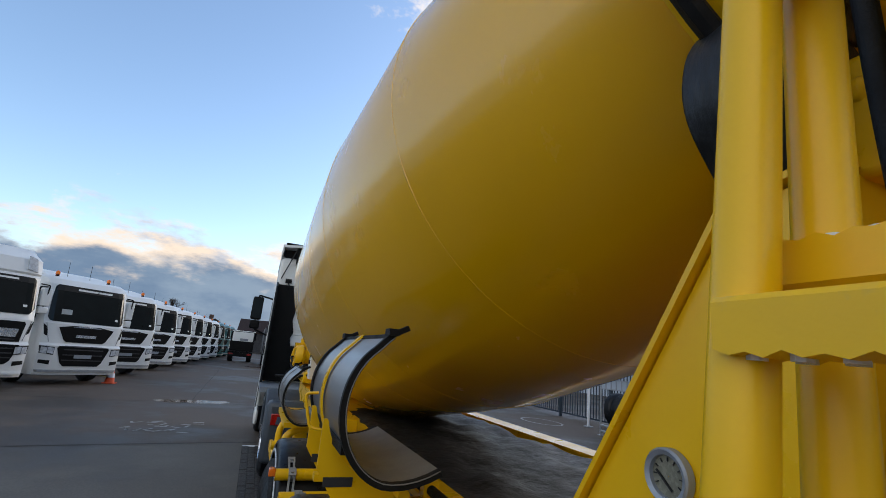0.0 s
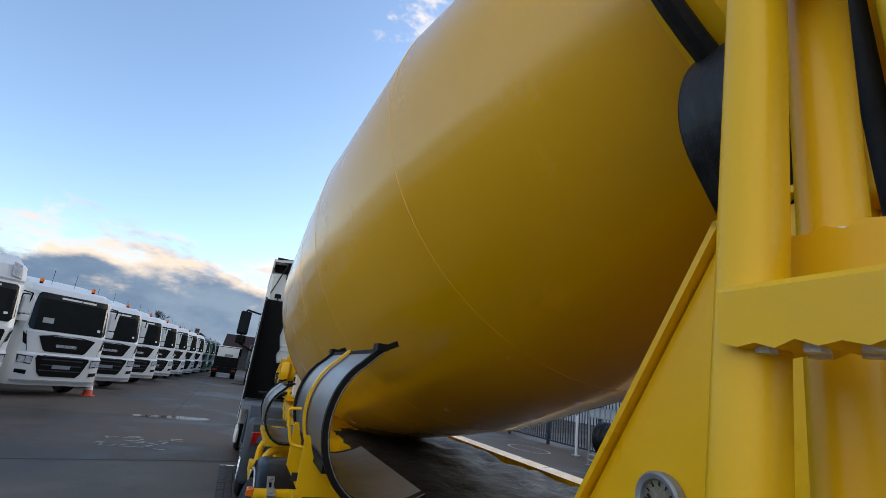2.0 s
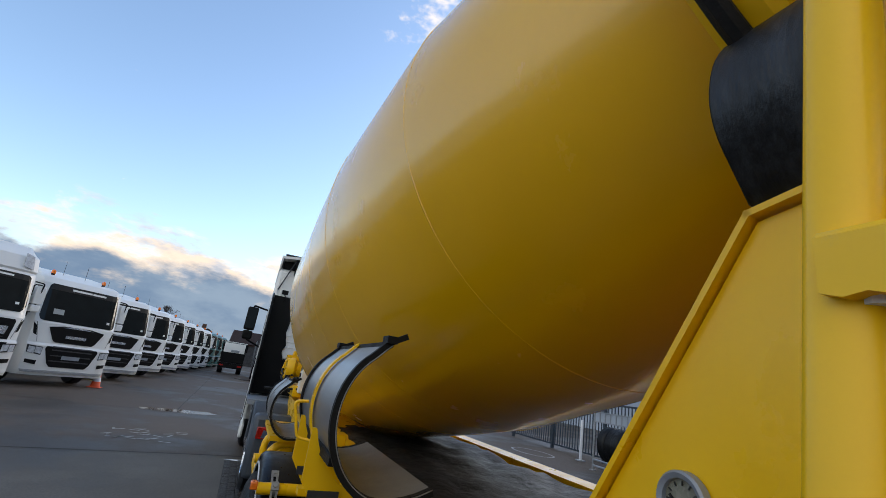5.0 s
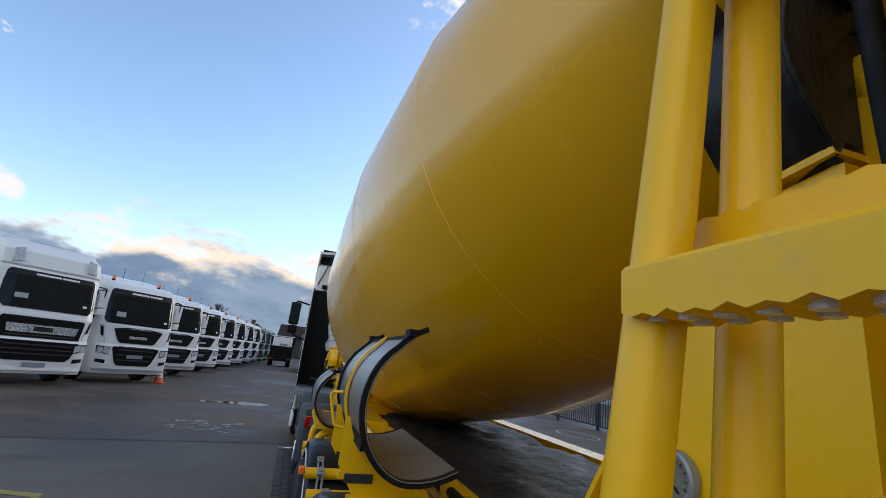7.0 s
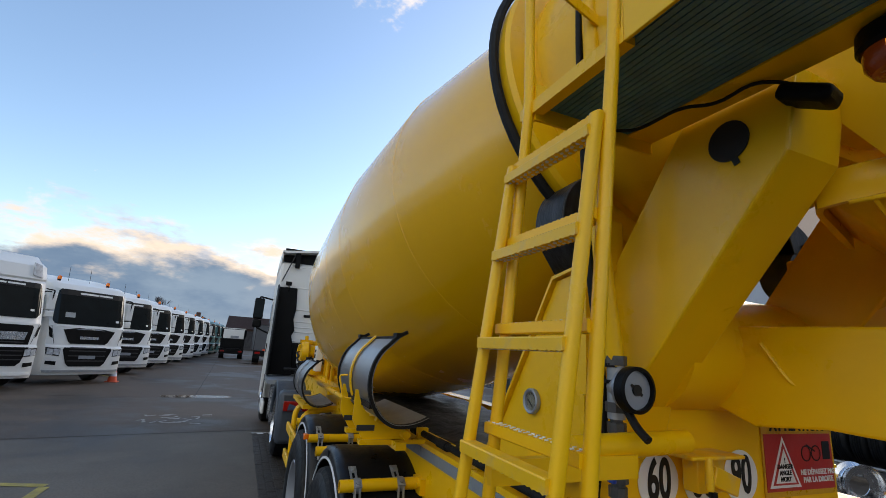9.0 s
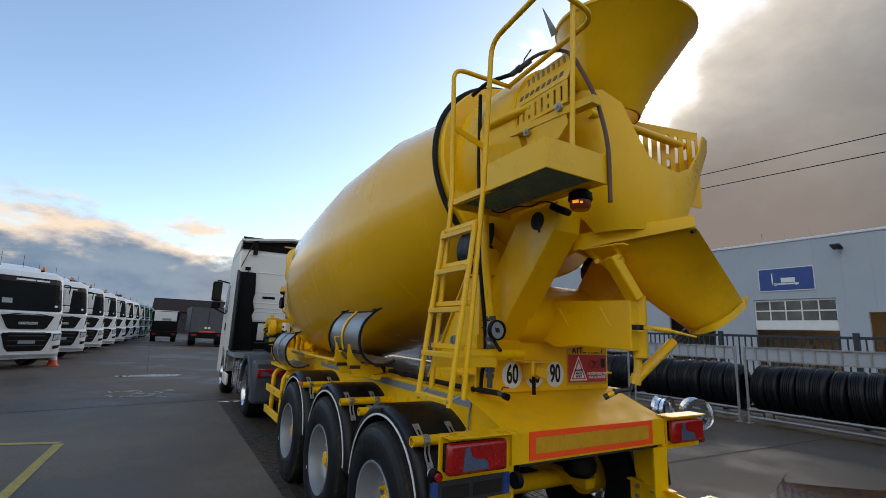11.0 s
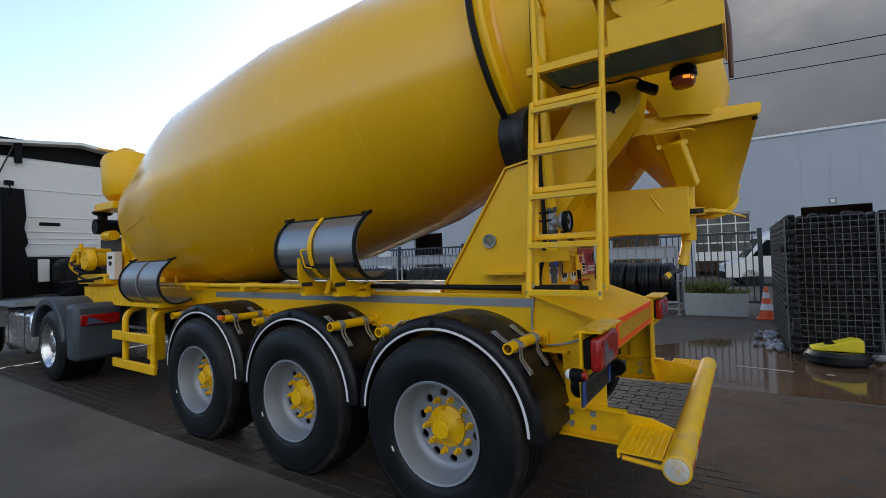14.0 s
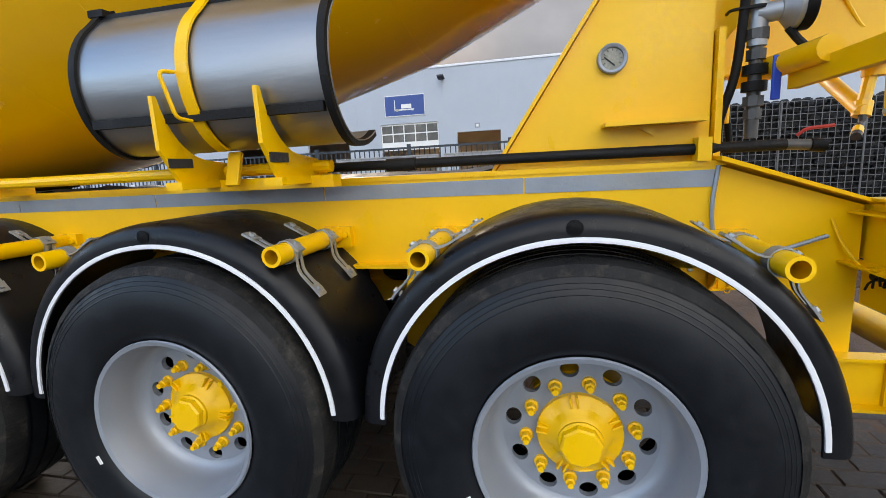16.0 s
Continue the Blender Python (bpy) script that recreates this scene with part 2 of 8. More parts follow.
BEACONGLINT = material("glowing_lens_glint", (1.0, 0.6, 0.1), 0.3, var=0.02, bump=0, emit=((1.0, 0.32, 0.02), 0.7))
GLASS = material("dark_cab_glass", (0.006, 0.009, 0.010), 0.06, var=0.2, bump=0, spec=0.22)
# dim light of the room behind the panes is put into their colour
HALLPANE = material("pane_tinted_as_dim_interior", (0.11, 0.105, 0.095), 0.2, var=0.5, scale=0.8, bump=0, spec=0.4)
LAMPGLASS = material("headlamp_glass", (0.45, 0.47, 0.5), 0.1, var=0.3, scale=14, bump=0.03, bump_scale=60, coat=0.6)
SIGNWHITE = material("sign_white", (0.75, 0.75, 0.73), 0.5, var=0.05, bump=0.003)
INK = material("black_ink_and_hollows", (0.015, 0.015, 0.015), 0.5, var=0.1, bump=0, spec=0.25)
BLUE = material("blue_paint", (0.02, 0.06, 0.25), 0.4, var=0.08, bump=0.003)
BLUEHANDLE = material("blue_handle", (0.01, 0.06, 0.45), 0.4, var=0.1, bump=0.005)
GRATE = material("ribbed_platform_metal", (0.085, 0.19, 0.265), 0.42, var=0.25, scale=9, bump=0.01, dirt=0.35, dirt_color=(0.11, 0.16, 0.19), spec=0.3)
BROWN = material("brown_hose", (0.10, 0.045, 0.03), 0.55, var=0.2, bump=0.02)
TEAL = material("teal_truck_paint", (0.02, 0.12, 0.13), 0.35, var=0.1, bump=0.003, coat=0.3)
GREYTARP = material("grey_tarpaulin", (0.075, 0.079, 0.088), 0.6, var=0.15, bump=0.02, bump_scale=8)
CLAD = material("pale_cladding", (0.385, 0.425, 0.485), 0.5, var=0.04, scale=0.6, bump=0.004, bump_scale=3, dirt=0.12, dirt_color=(0.3, 0.31, 0.33), dirt_scale=0.7)
FENCE = material("dark_fence_paint", (0.020, 0.030, 0.042), 0.5, var=0.2, bump=0.01)
CONE = material("cone_orange", (0.75, 0.09, 0.02), 0.5, var=0.1, bump=0.01, dirt=0.2)
STONE = material("dark_gabion_stone", (0.017, 0.0178, 0.020), 0.75, var=0.35, scale=8, bump=0.06, bump_scale=30, island=0.4, spec=0.25)
SCUFF = material("scraped_paint", (0.56, 0.55, 0.52), 0.5, var=0.2, scale=20, bump=0.02, dirt=1.0, dirt_color=(0.62, 0.36, 0.02), dirt_scale=16)
WIRE = material("weathered_wire", (0.13, 0.135, 0.14), 0.5, metal=0.3, var=0.2, scale=6, bump=0)
RUBBLE = material("grey_rubble", (0.24, 0.25, 0.27), 0.7, var=0.3, scale=8, bump=0.05, bump_scale=30, island=0.4)
PAVER = material("concrete_paver", (0.043, 0.033, 0.025), 0.55, var=0.25, scale=14, bump=0.05, bump_scale=120, dirt=0.5, dirt_color=(0.036, 0.03, 0.026), random_tint=0.1, island=0.1, spec=0.25)
JOINT = material("dark_joint_sand", (0.036, 0.029, 0.023), 0.9, var=0.3, bump=0.04)
PLANTER = material("grey_planter", (0.36, 0.39, 0.40), 0.6, var=0.08, bump=0.01, dirt=0.3)
COVER = material("scuffed_black_moulding", (0.010, 0.011, 0.013), 0.42, var=0.3, scale=6, bump=0.02, bump_scale=60, dirt=0.45, dirt_color=(0.10, 0.11, 0.13), dirt_scale=7, stretch=(1.6, 1.6, 0.5), spec=0.35)
SHADE_YEL = material("shaded_yellow_behind_slots", (0.30, 0.19, 0.02), 0.6, var=0.1, bump=0)
LETTER = material("dark_stencil_paint", (0.11, 0.09, 0.035), 0.5, var=0.1, bump=0)
VALVE = material("tarnished_valve_metal", (0.085, 0.085, 0.085), 0.45, metal=0.4, var=0.35, scale=14, bump=0.01, dirt=0.5, dirt_color=(0.16, 0.13, 0.09), dirt_scale=18, spec=0.3)
DIAL = material("dull_gauge_dial", (0.20, 0.195, 0.15), 0.25, var=0.15, scale=30, bump=0, coat=0.3)
LEAF = material("planter_leaf", (0.10, 0.12, 0.03), 0.6, var=0.35, scale=9, bump=0, island=0.5)
HEDGE = material("dark_far_hedge", (0.022, 0.026, 0.016), 0.9, var=0.4, scale=2, bump=0, island=0.3, spec=0.1)
TWIG = material("bare_twig", (0.05, 0.04, 0.035), 0.8, var=0.3, bump=0.02)
BRICK = material("brown_brick_wall", (0.10, 0.06, 0.045), 0.8, var=0.25, scale=4, bump=0.03, bump_scale=12, spec=0.25)
ROOF = material("dark_roof", (0.036, 0.024, 0.022), 0.9, var=0.25, scale=3, bump=0.03, bump_scale=9, spec=0.06)
WOODINT = material("workshop_boarding", (0.30, 0.19, 0.10), 0.6, var=0.2, scale=1.2, bump=0.01)
INTERIOR = material("workshop_wall", (0.30, 0.25, 0.2), 0.7, var=0.15, scale=1, bump=0.01)
LAMPWARM = material("workshop_lamp", (1, 0.8, 0.5), 0.5, var=0.02, bump=0, emit=((1.0, 0.7, 0.35), 11.0))
YLINE = material("yellow_road_paint", (0.32, 0.26, 0.05), 0.7, var=0.25, scale=7, bump=0.03, dirt=0.7, dirt_color=(0.12, 0.11, 0.1), dirt_scale=6)
WLINE = material("white_road_paint", (0.32, 0.31, 0.29), 0.7, var=0.2, scale=7, bump=0.03, dirt=0.6, dirt_color=(0.15, 0.14, 0.13), dirt_scale=6)
TARPBLACK = material("dusty_black_mat", (0.024, 0.022, 0.021), 0.6, var=0.35, scale=3, bump=0.06, bump_scale=10, dirt=0.4, dirt_color=(0.08, 0.07, 0.06), spec=0.2)


def ground_material():
    m = bpy.data.materials.new("worn_wet_concrete")
    m.use_nodes = True
    nt = m.node_tree
    N, L = nt.nodes, nt.links
    p = N["Principled BSDF"]
    co = N.new("ShaderNodeTexCoord")

    def noise_fac(sc, detail=7, rough_=0.6, off=0.0):
        mp = N.new("ShaderNodeMapping")
        mp.inputs["Location"].default_value = (off, off, 0)
        L.new(co.outputs["Object"], mp.inputs[0])
        n = N.new("ShaderNodeTexNoise")
        n.inputs["Scale"].default_value, n.inputs["Detail"].default_value, n.inputs["Roughness"].default_value = sc, detail, rough_
        L.new(mp.outputs[0], n.inputs["Vector"])
        return n.outputs["Fac"]

    def ramp(v, a, b, c, d):
        n = N.new("ShaderNodeMapRange")
        n.interpolation_type = "SMOOTHSTEP"
        L.new(v, n.inputs[0])
        for i, q in enumerate((a, b, c, d)):
            n.inputs[i + 1].default_value = q
        return n.outputs[0]

    def mixc(fac, a, b):
        n = N.new("ShaderNodeMix")
        n.data_type = "RGBA"
        L.new(fac, n.inputs[0])
        for i, v in ((6, a), (7, b)):
            if isinstance(v, tuple):
                n.inputs[i].default_value = (*v, 1)
            else:
                L.new(v, n.inputs[i])
        return n.outputs[2]

    damp = ramp(noise_fac(0.28, 8, 0.62), 0.44, 0.62, 0, 1)
    pool = ramp(noise_fac(0.35, 4, 0.5, 7.3), 0.70, 0.76, 0, 1)
    col = mixc(ramp(noise_fac(1.3), 0.3, 0.7, 0, 1), (0.092, 0.078, 0.063), (0.128, 0.108, 0.087))
    # the slabs on the open side are paler and greyer, those towards the racks beige
    sx = N.new("ShaderNodeSeparateXYZ")
    L.new(co.outputs["Object"], sx.inputs[0])
    patch = noise_fac(0.6, 6, 0.6, 4.4)
    col = mixc(ramp(sx.outputs["X"], -1.39, -1.37, 0.75, 0.0), col, mixc(ramp(patch, 0.35, 0.65, 0, 1), (0.138, 0.124, 0.106), (0.170, 0.155, 0.134)))
    col = mixc(ramp(sx.outputs["X"], 2.39, 2.41, 0.0, 0.7), col, mixc(ramp(patch, 0.35, 0.65, 0, 1), (0.092, 0.069, 0.051), (0.118, 0.091, 0.068)))
    col = mixc(ramp(noise_fac(40, 3), 0.35, 0.65, 0, 0.35), col, (0.05, 0.047, 0.044))
    # browner, drier apron beyond the long joint
    line = N.new("ShaderNodeVectorMath")
    line.operation = "DOT_PRODUCT"
    L.new(co.outputs["Object"], line.inputs[0])
    line.inputs[1].default_value = (-0.186, 0.982, 0)
    col = mixc(ramp(line.outputs["Value"], 8.93, 8.97, 0, 0.8), col, (0.096, 0.070, 0.053))
    col = mixc(ramp(noise_fac(0.9, 8, 0.65, 3.7), 0.52, 0.72, 0, 0.4), col, (0.150, 0.118, 0.092))
    col = mixc(damp, col, (0.058, 0.047, 0.038))
    col = mixc(pool, col, (0.03, 0.026, 0.022))
    # reddish clay spread over the concrete behind the trailer
    far = N.new("ShaderNodeVectorMath")
    far.operation = "DISTANCE"
    L.new(co.outputs["Object"], far.inputs[0])
    far.inputs[1].default_value = (2.9, -2.9, 0)
    wav = N.new("ShaderNodeMath")
    wav.operation = "MULTIPLY_ADD"
    L.new(noise_fac(0.9, 6, 0.6, 2.2), wav.inputs[0])
    wav.inputs[1].default_value = 2.2
    L.new(far.outputs["Value"], wav.inputs[2])
    col = mixc(ramp(wav.outputs[0], 3.0, 4.4, 0.9, 0.0), col, (0.078, 0.039, 0.017))
    L.new(col, p.inputs["Base Color"])
    r = N.new("ShaderNodeMix")
    L.new(pool, r.inputs[0])
    L.new(ramp(damp, 0, 1, 0.78, 0.52), r.inputs[2])
    r.inputs[3].default_value = 0.05
    L.new(r.outputs[0], p.inputs["Roughness"])
    p.inputs["Specular IOR Level"].default_value = 0.22
    b = N.new("ShaderNodeBump")
    b.inputs["Distance"].default_value = 0.01
    L.new(ramp(pool, 0, 1, 0.35, 0.0), b.inputs["Strength"])
    L.new(noise_fac(55, 5), b.inputs["Height"])
    L.new(b.outputs[0], p.inputs["Normal"])
    return m


CONCRETE = ground_material()
CLAY = material("wet_clay", (0.080, 0.049, 0.030), 0.62, var=0.35, scale=2.5, bump=0.06, bump_scale=70, dirt=0.5, dirt_color=(0.036, 0.023, 0.014), spec=0.18)


# ---- mesh helpers ----
def quad_strip(bm, rings, closed=True, cap=True):
    vs = [[bm.verts.new(p) for p in ring] for ring in rings]
    n = len(rings[0])
    for a, b in zip(vs, vs[1:]):
        for i in range(n if closed else n - 1):
            bm.faces.new((a[i], a[(i + 1) % n], b[(i + 1) % n], b[i]))
    if cap and closed and n > 2:
        bm.faces.new(vs[0][::-1])
        bm.faces.new(vs[-1])
    return vs


def box(bm, x0, x1, y0, y1, z0, z1):
    quad_strip(bm, [[(x0, y0, z), (x1, y0, z), (x1, y1, z), (x0, y1, z)] for z in (z0, z1)])
    return bm


def obox(bm, m, sx, sy, sz):
    quad_strip(bm, [[m @ Vector((a * sx / 2, b * sy / 2, c * sz / 2)) for a, b in ((-1, -1), (1, -1), (1, 1), (-1, 1))] for c in (-1, 1)])
    return bm


def prism(bm, pts, axis, a0, a1):
    def put(p, a):
        return {"x": (a, p[0], p[1]), "y": (p[0], a, p[1]), "z": (p[0], p[1], a)}[axis]
    quad_strip(bm, [[put(p, a) for p in pts] for a in (a0, a1)])
    return bm


def frame_of(d):
    d = Vector(d).normalized()
    up = Vector((0, 0, 1)) if abs(d.z) < 0.95 else Vector((0, 1, 0))
    u = d.cross(up).normalized()
    return d, u, u.cross(d)


def rod(bm, p0, p1, r, n=12, r2=None):
    p0, p1 = Vector(p0), Vector(p1)
    d, u, v = frame_of(p1 - p0)
    rr = (r, r if r2 is None else r2)
    quad_strip(bm, [[p + (u * math.cos(a) + v * math.sin(a)) * q for a in [2 * math.pi * i / n for i in range(n)]] for p, q in ((p0, rr[0]), (p1, rr[1]))])
    return bm


def rounded(pts, rad, n=5):
    pts = [Vector(p) for p in pts]
    out = [pts[0]]
    for a, b, c in zip(pts, pts[1:], pts[2:]):
        r = min(rad, (a - b).length * 0.49, (c - b).length * 0.49)
        p, q = b + (a - b).normalized() * r, b + (c - b).normalized() * r
        for i in range(n + 1):
            t = i / n
            out.append(p * (1 - t) ** 2 + b * 2 * t * (1 - t) + q * t * t)
    return out + [pts[-1]]


def tube(bm, pts, r, n=10, rad=0.0):
    pts = rounded(pts, rad) if rad else [Vector(p) for p in pts]
    rings = []
    u = None
    for i, p in enumerate(pts):
        d = (pts[min(i + 1, len(pts) - 1)] - pts[max(i - 1, 0)]).normalized()
        if u is None:
            _, u, _ = frame_of(d)
        u = (u - d * u.dot(d)).normalized()
        v = d.cross(u)
        rings.append([p + (u * math.cos(a) + v * math.sin(a)) * r for a in [2 * math.pi * k / n for k in range(n)]])
    quad_strip(bm, rings)
    return bm


def lathe(bm, prof, origin, axis, n=48, cap=True, a0=0.0, a1=None):
    o = Vector(origin)
    d, u, v = frame_of(axis)
    full = a1 is None
    steps = n if full else n + 1
    ang = [a0 + (2 * math.pi if full else a1 - a0) * i / n for i in range(steps)]
    rings = [[o + d * s + (u * math.cos(a) + v * math.sin(a)) * max(r, 0.0005) for a in ang] for s, r in prof]
    quad_strip(bm, rings, closed=full, cap=cap and full)
    return bm


def part(name, bm, mat, parent=None, label="", smooth=True, bevel=0.0, angle=35):
    bmesh.ops.recalc_face_normals(bm, faces=bm.faces)
    me = bpy.data.meshes.new(name)
    bm.to_mesh(me)
    bm.free()
    me.materials.append(mat)
    if smooth:
        me.polygons.foreach_set("use_smooth", [True] * len(me.polygons))
        me.set_sharp_from_angle(angle=radians(angle))
    ob = new(name, me)
    if parent is not None:
        ob.parent = parent
    if label:
        tagged(ob, label)
    if bevel:
        b = ob.modifiers.new("bevel", "BEVEL")
        b.width, b.segments, b.limit_method, b.angle_limit = bevel, 2, "ANGLE", radians(40)
        b.harden_normals = False
    return ob


def nb():
    return bmesh.new()


def thing(name, label, category, group="", at=(0, 0, 0), kind=""):
    ob = new(name)
    ob.location = at
    return tagged(ob, label, category, group, kind)


def words(name, text, size, m, mat, parent, label="", bold=0.0):
    cu = bpy.data.curves.new(name, "FONT")
    cu.body, cu.size, cu.extrude, cu.offset = text, size, 0.001, bold
    cu.align_x, cu.align_y = "CENTER", "CENTER"
    tmp = new(name + "_curve", cu)
    me = bpy.data.meshes.new_from_object(tmp.evaluated_get(bpy.context.evaluated_depsgraph_get()))
    bpy.data.objects.remove(tmp)
    me.materials.clear()
    me.materials.append(mat)
    me.transform(m)
    ob = new(name, me)
    ob.parent = parent
    if label:
        tagged(ob, label)
    return ob


# ---- setting ----
def build_ground():
    bm = nb()
    # slabs of poured concrete with dark recessed joints, and the wide sheet round them
    xs = [-400, -60, -24, -18.5, -13.2, -9.2, -5.25, -1.38]
    quad = lambda a, b, c, d: bm.faces.new([bm.verts.new((x, y, 0)) for x, y in ((a, c), (b, c), (b, d), (a, d))])
    quad(-600, -1.38, -600, 900)
    quad(-1.38, 600, -600, -6.0)
    quad(2.4, 600, -6.0, 900)
    quad(-1.38, 2.4, 8.6, 900)
    g = part("ground", bm, CONCRETE, smooth=False)
    tagged(g, "grey poured concrete yard, damp with shallow pools", "ground", kind="structure")
    bm = nb()
    box(bm, -1.38, 2.4, -6.0, 8.6, -0.12, -0.016)
    tagged(part("paving_bed", bm, JOINT, smooth=False), "dark sand bed under the paving", "ground", kind="structure")
    # joints and cracks in the concrete
    bm = nb()
    rng = random.Random(5)
    runs = [((-40, 1.53), (-1.38, 8.85), 0.03), ((-1.38, 8.85), (4, 9.87), 0.03), ((-40, 13.0), (6, 14.6), 0.02), ((-5.25, 2.0), (-5.25, 8.0), 0.012), ((-40, -6.0), (-1.4, -5.2), 0.02),
            ((-5.25, 2.0), (-5.25, -8.0), 0.015), ((-9.2, 20), (-9.2, -8.0), 0.015), ((-2.9, 15), (-3.4, 40), 0.015), ((-40, 22), (10, 23.5), 0.02), ((1.5, -9.0), (9, -1.0), 0.02), ((2.4, 1.2), (8.6, 0.9), 0.02)]
    for (ax_, ay), (bx, by), w in runs:
        n = max(4, int(math.hypot(bx - ax_, by - ay) / 0.4))
        dx, dy = bx - ax_, by - ay
        ln = math.hypot(dx, dy)
        px, py = -dy / ln, dx / ln
        a = []
        off = 0
        for i in range(n + 1):
            off = off * 0.8 + rng.uniform(-0.012, 0.012)
            k = i / n
            ww = w * rng.uniform(0.5, 1.2)
            a.append(((ax_ + dx * k + px * (off - ww), ay + dy * k + py * (off - ww), 0.004), (ax_ + dx * k + px * (off + ww), ay + dy * k + py * (off + ww), 0.004)))
        quad_strip(bm, a, closed=False, cap=False)
    tagged(part("slab_joint", bm, JOINT, smooth=False), "dark tar-filled joints between concrete slabs", "ground joint", kind="structure")
    # worn paint
    bm = nb()

    def stripe(a, b, w):
        a, b = Vector((*a, 0.006)), Vector((*b, 0.006))
        n = Vector((-(b - a).y, (b - a).x, 0)).normalized() * w / 2
        bm.faces.new([bm.verts.new(p) for p in (a - n, a + n, b + n, b - n)])
    stripe((-3.66, 5.36), (-9.5, 6.9), 0.12)
    stripe((-3.66, 5.30), (-3.85, 0.5), 0.11)
    for i in range(7):
        stripe((-6.2, 20.4 + i * 5.55), (-8.6, 24.1 + i * 5.55), 0.1)
    tagged(part("yellow_marking", bm, YLINE, smooth=False), "worn yellow parking lines on the concrete", "road marking", kind="structure")
    bm = nb()
    stripe((3.60, -1.45), (3.54, -2.04), 0.05)
    stripe((3.54, -2.35), (3.53, -2.43), 0.05)
    stripe((6.6, 9.0), (6.1, 17), 0.05)
    rng = random.Random(11)
    for i in range(26):
        a = rng.uniform(0, 6.28)
        p = (-3.0 + rng.uniform(-0.6, 0.6), 10.3 + rng.uniform(-0.6, 0.6))
        stripe(p, (p[0] + 0.22 * math.cos(a), p[1] + 0.22 * math.sin(a)), 0.05)
    for i in range(40):
        a, c = 2 * math.pi * i / 40, 2 * math.pi * (i + 1) / 40
        stripe((8.3 + 0.6 * math.cos(a), 13.5 + 0.9 * math.sin(a)), (8.3 + 0.6 * math.cos(c), 13.5 + 0.9 * math.sin(c)), 0.07)
    tagged(part("white_marking", bm, WLINE, smooth=False), "worn white paint marks on the concrete", "road marking", kind="structure")


build_ground()


def build_puddles():
    rng = random.Random(17)
    # wide brown pool along the edge of the block paving
    bm = nb()
    rows = []
    for j in range(71):
        y = 0.12 - 0.09 * j
        v = Vector((0.7, y * 1.3, 2.0))
        xl = 2.43 + 2.4 * max(0.0, (y + 0.55) / 0.67) + 0.03 * noise.noise(v * 2)
        xr = min(4.2 + 1.28 * (0.08 - y), 7.4) + 0.22 * noise.noise(v) + 0.08 * noise.noise(v * 3.1)
        rows.append([(xl + (max(xr, xl + 0.02) - xl) * i / 6, y, 0.003) for i in range(7)])
    quad_strip(bm, rows, closed=False, cap=False)
    tagged(part("pool", bm, WATER, smooth=False), "wide brown pool standing beside the block paving", "puddle", kind="structure")
    for cx, cy, rx, ry, turn in ((-2.8, 14.6, 1.0, 0.36, 14), (0.6, 37.0, 2.5, 1.2, 10)):
        bm = nb()
        n = 64
        ph = [rng.uniform(0, 6.28) for _ in range(6)]
        c, s_ = math.cos(radians(turn)), math.sin(radians(turn))
        pts = []
        for i in range(n):
            a = 2 * math.pi * i / n
            k = 1 + sum(0.16 / (j + 1) ** 0.7 * math.sin((j + 2) * a + ph[j]) for j in range(6))
            x, y = rx * k * math.cos(a), ry * k * math.sin(a)
            pts.append((cx + x * c - y * s_, cy + x * s_ + y * c, 0.003))
        bm.faces.new([bm.verts.new(q) for q in pts])
        tagged(part("puddle", bm, WATER, smooth=False), "shallow puddle standing on the concrete", "puddle", kind="structure")


build_puddles()


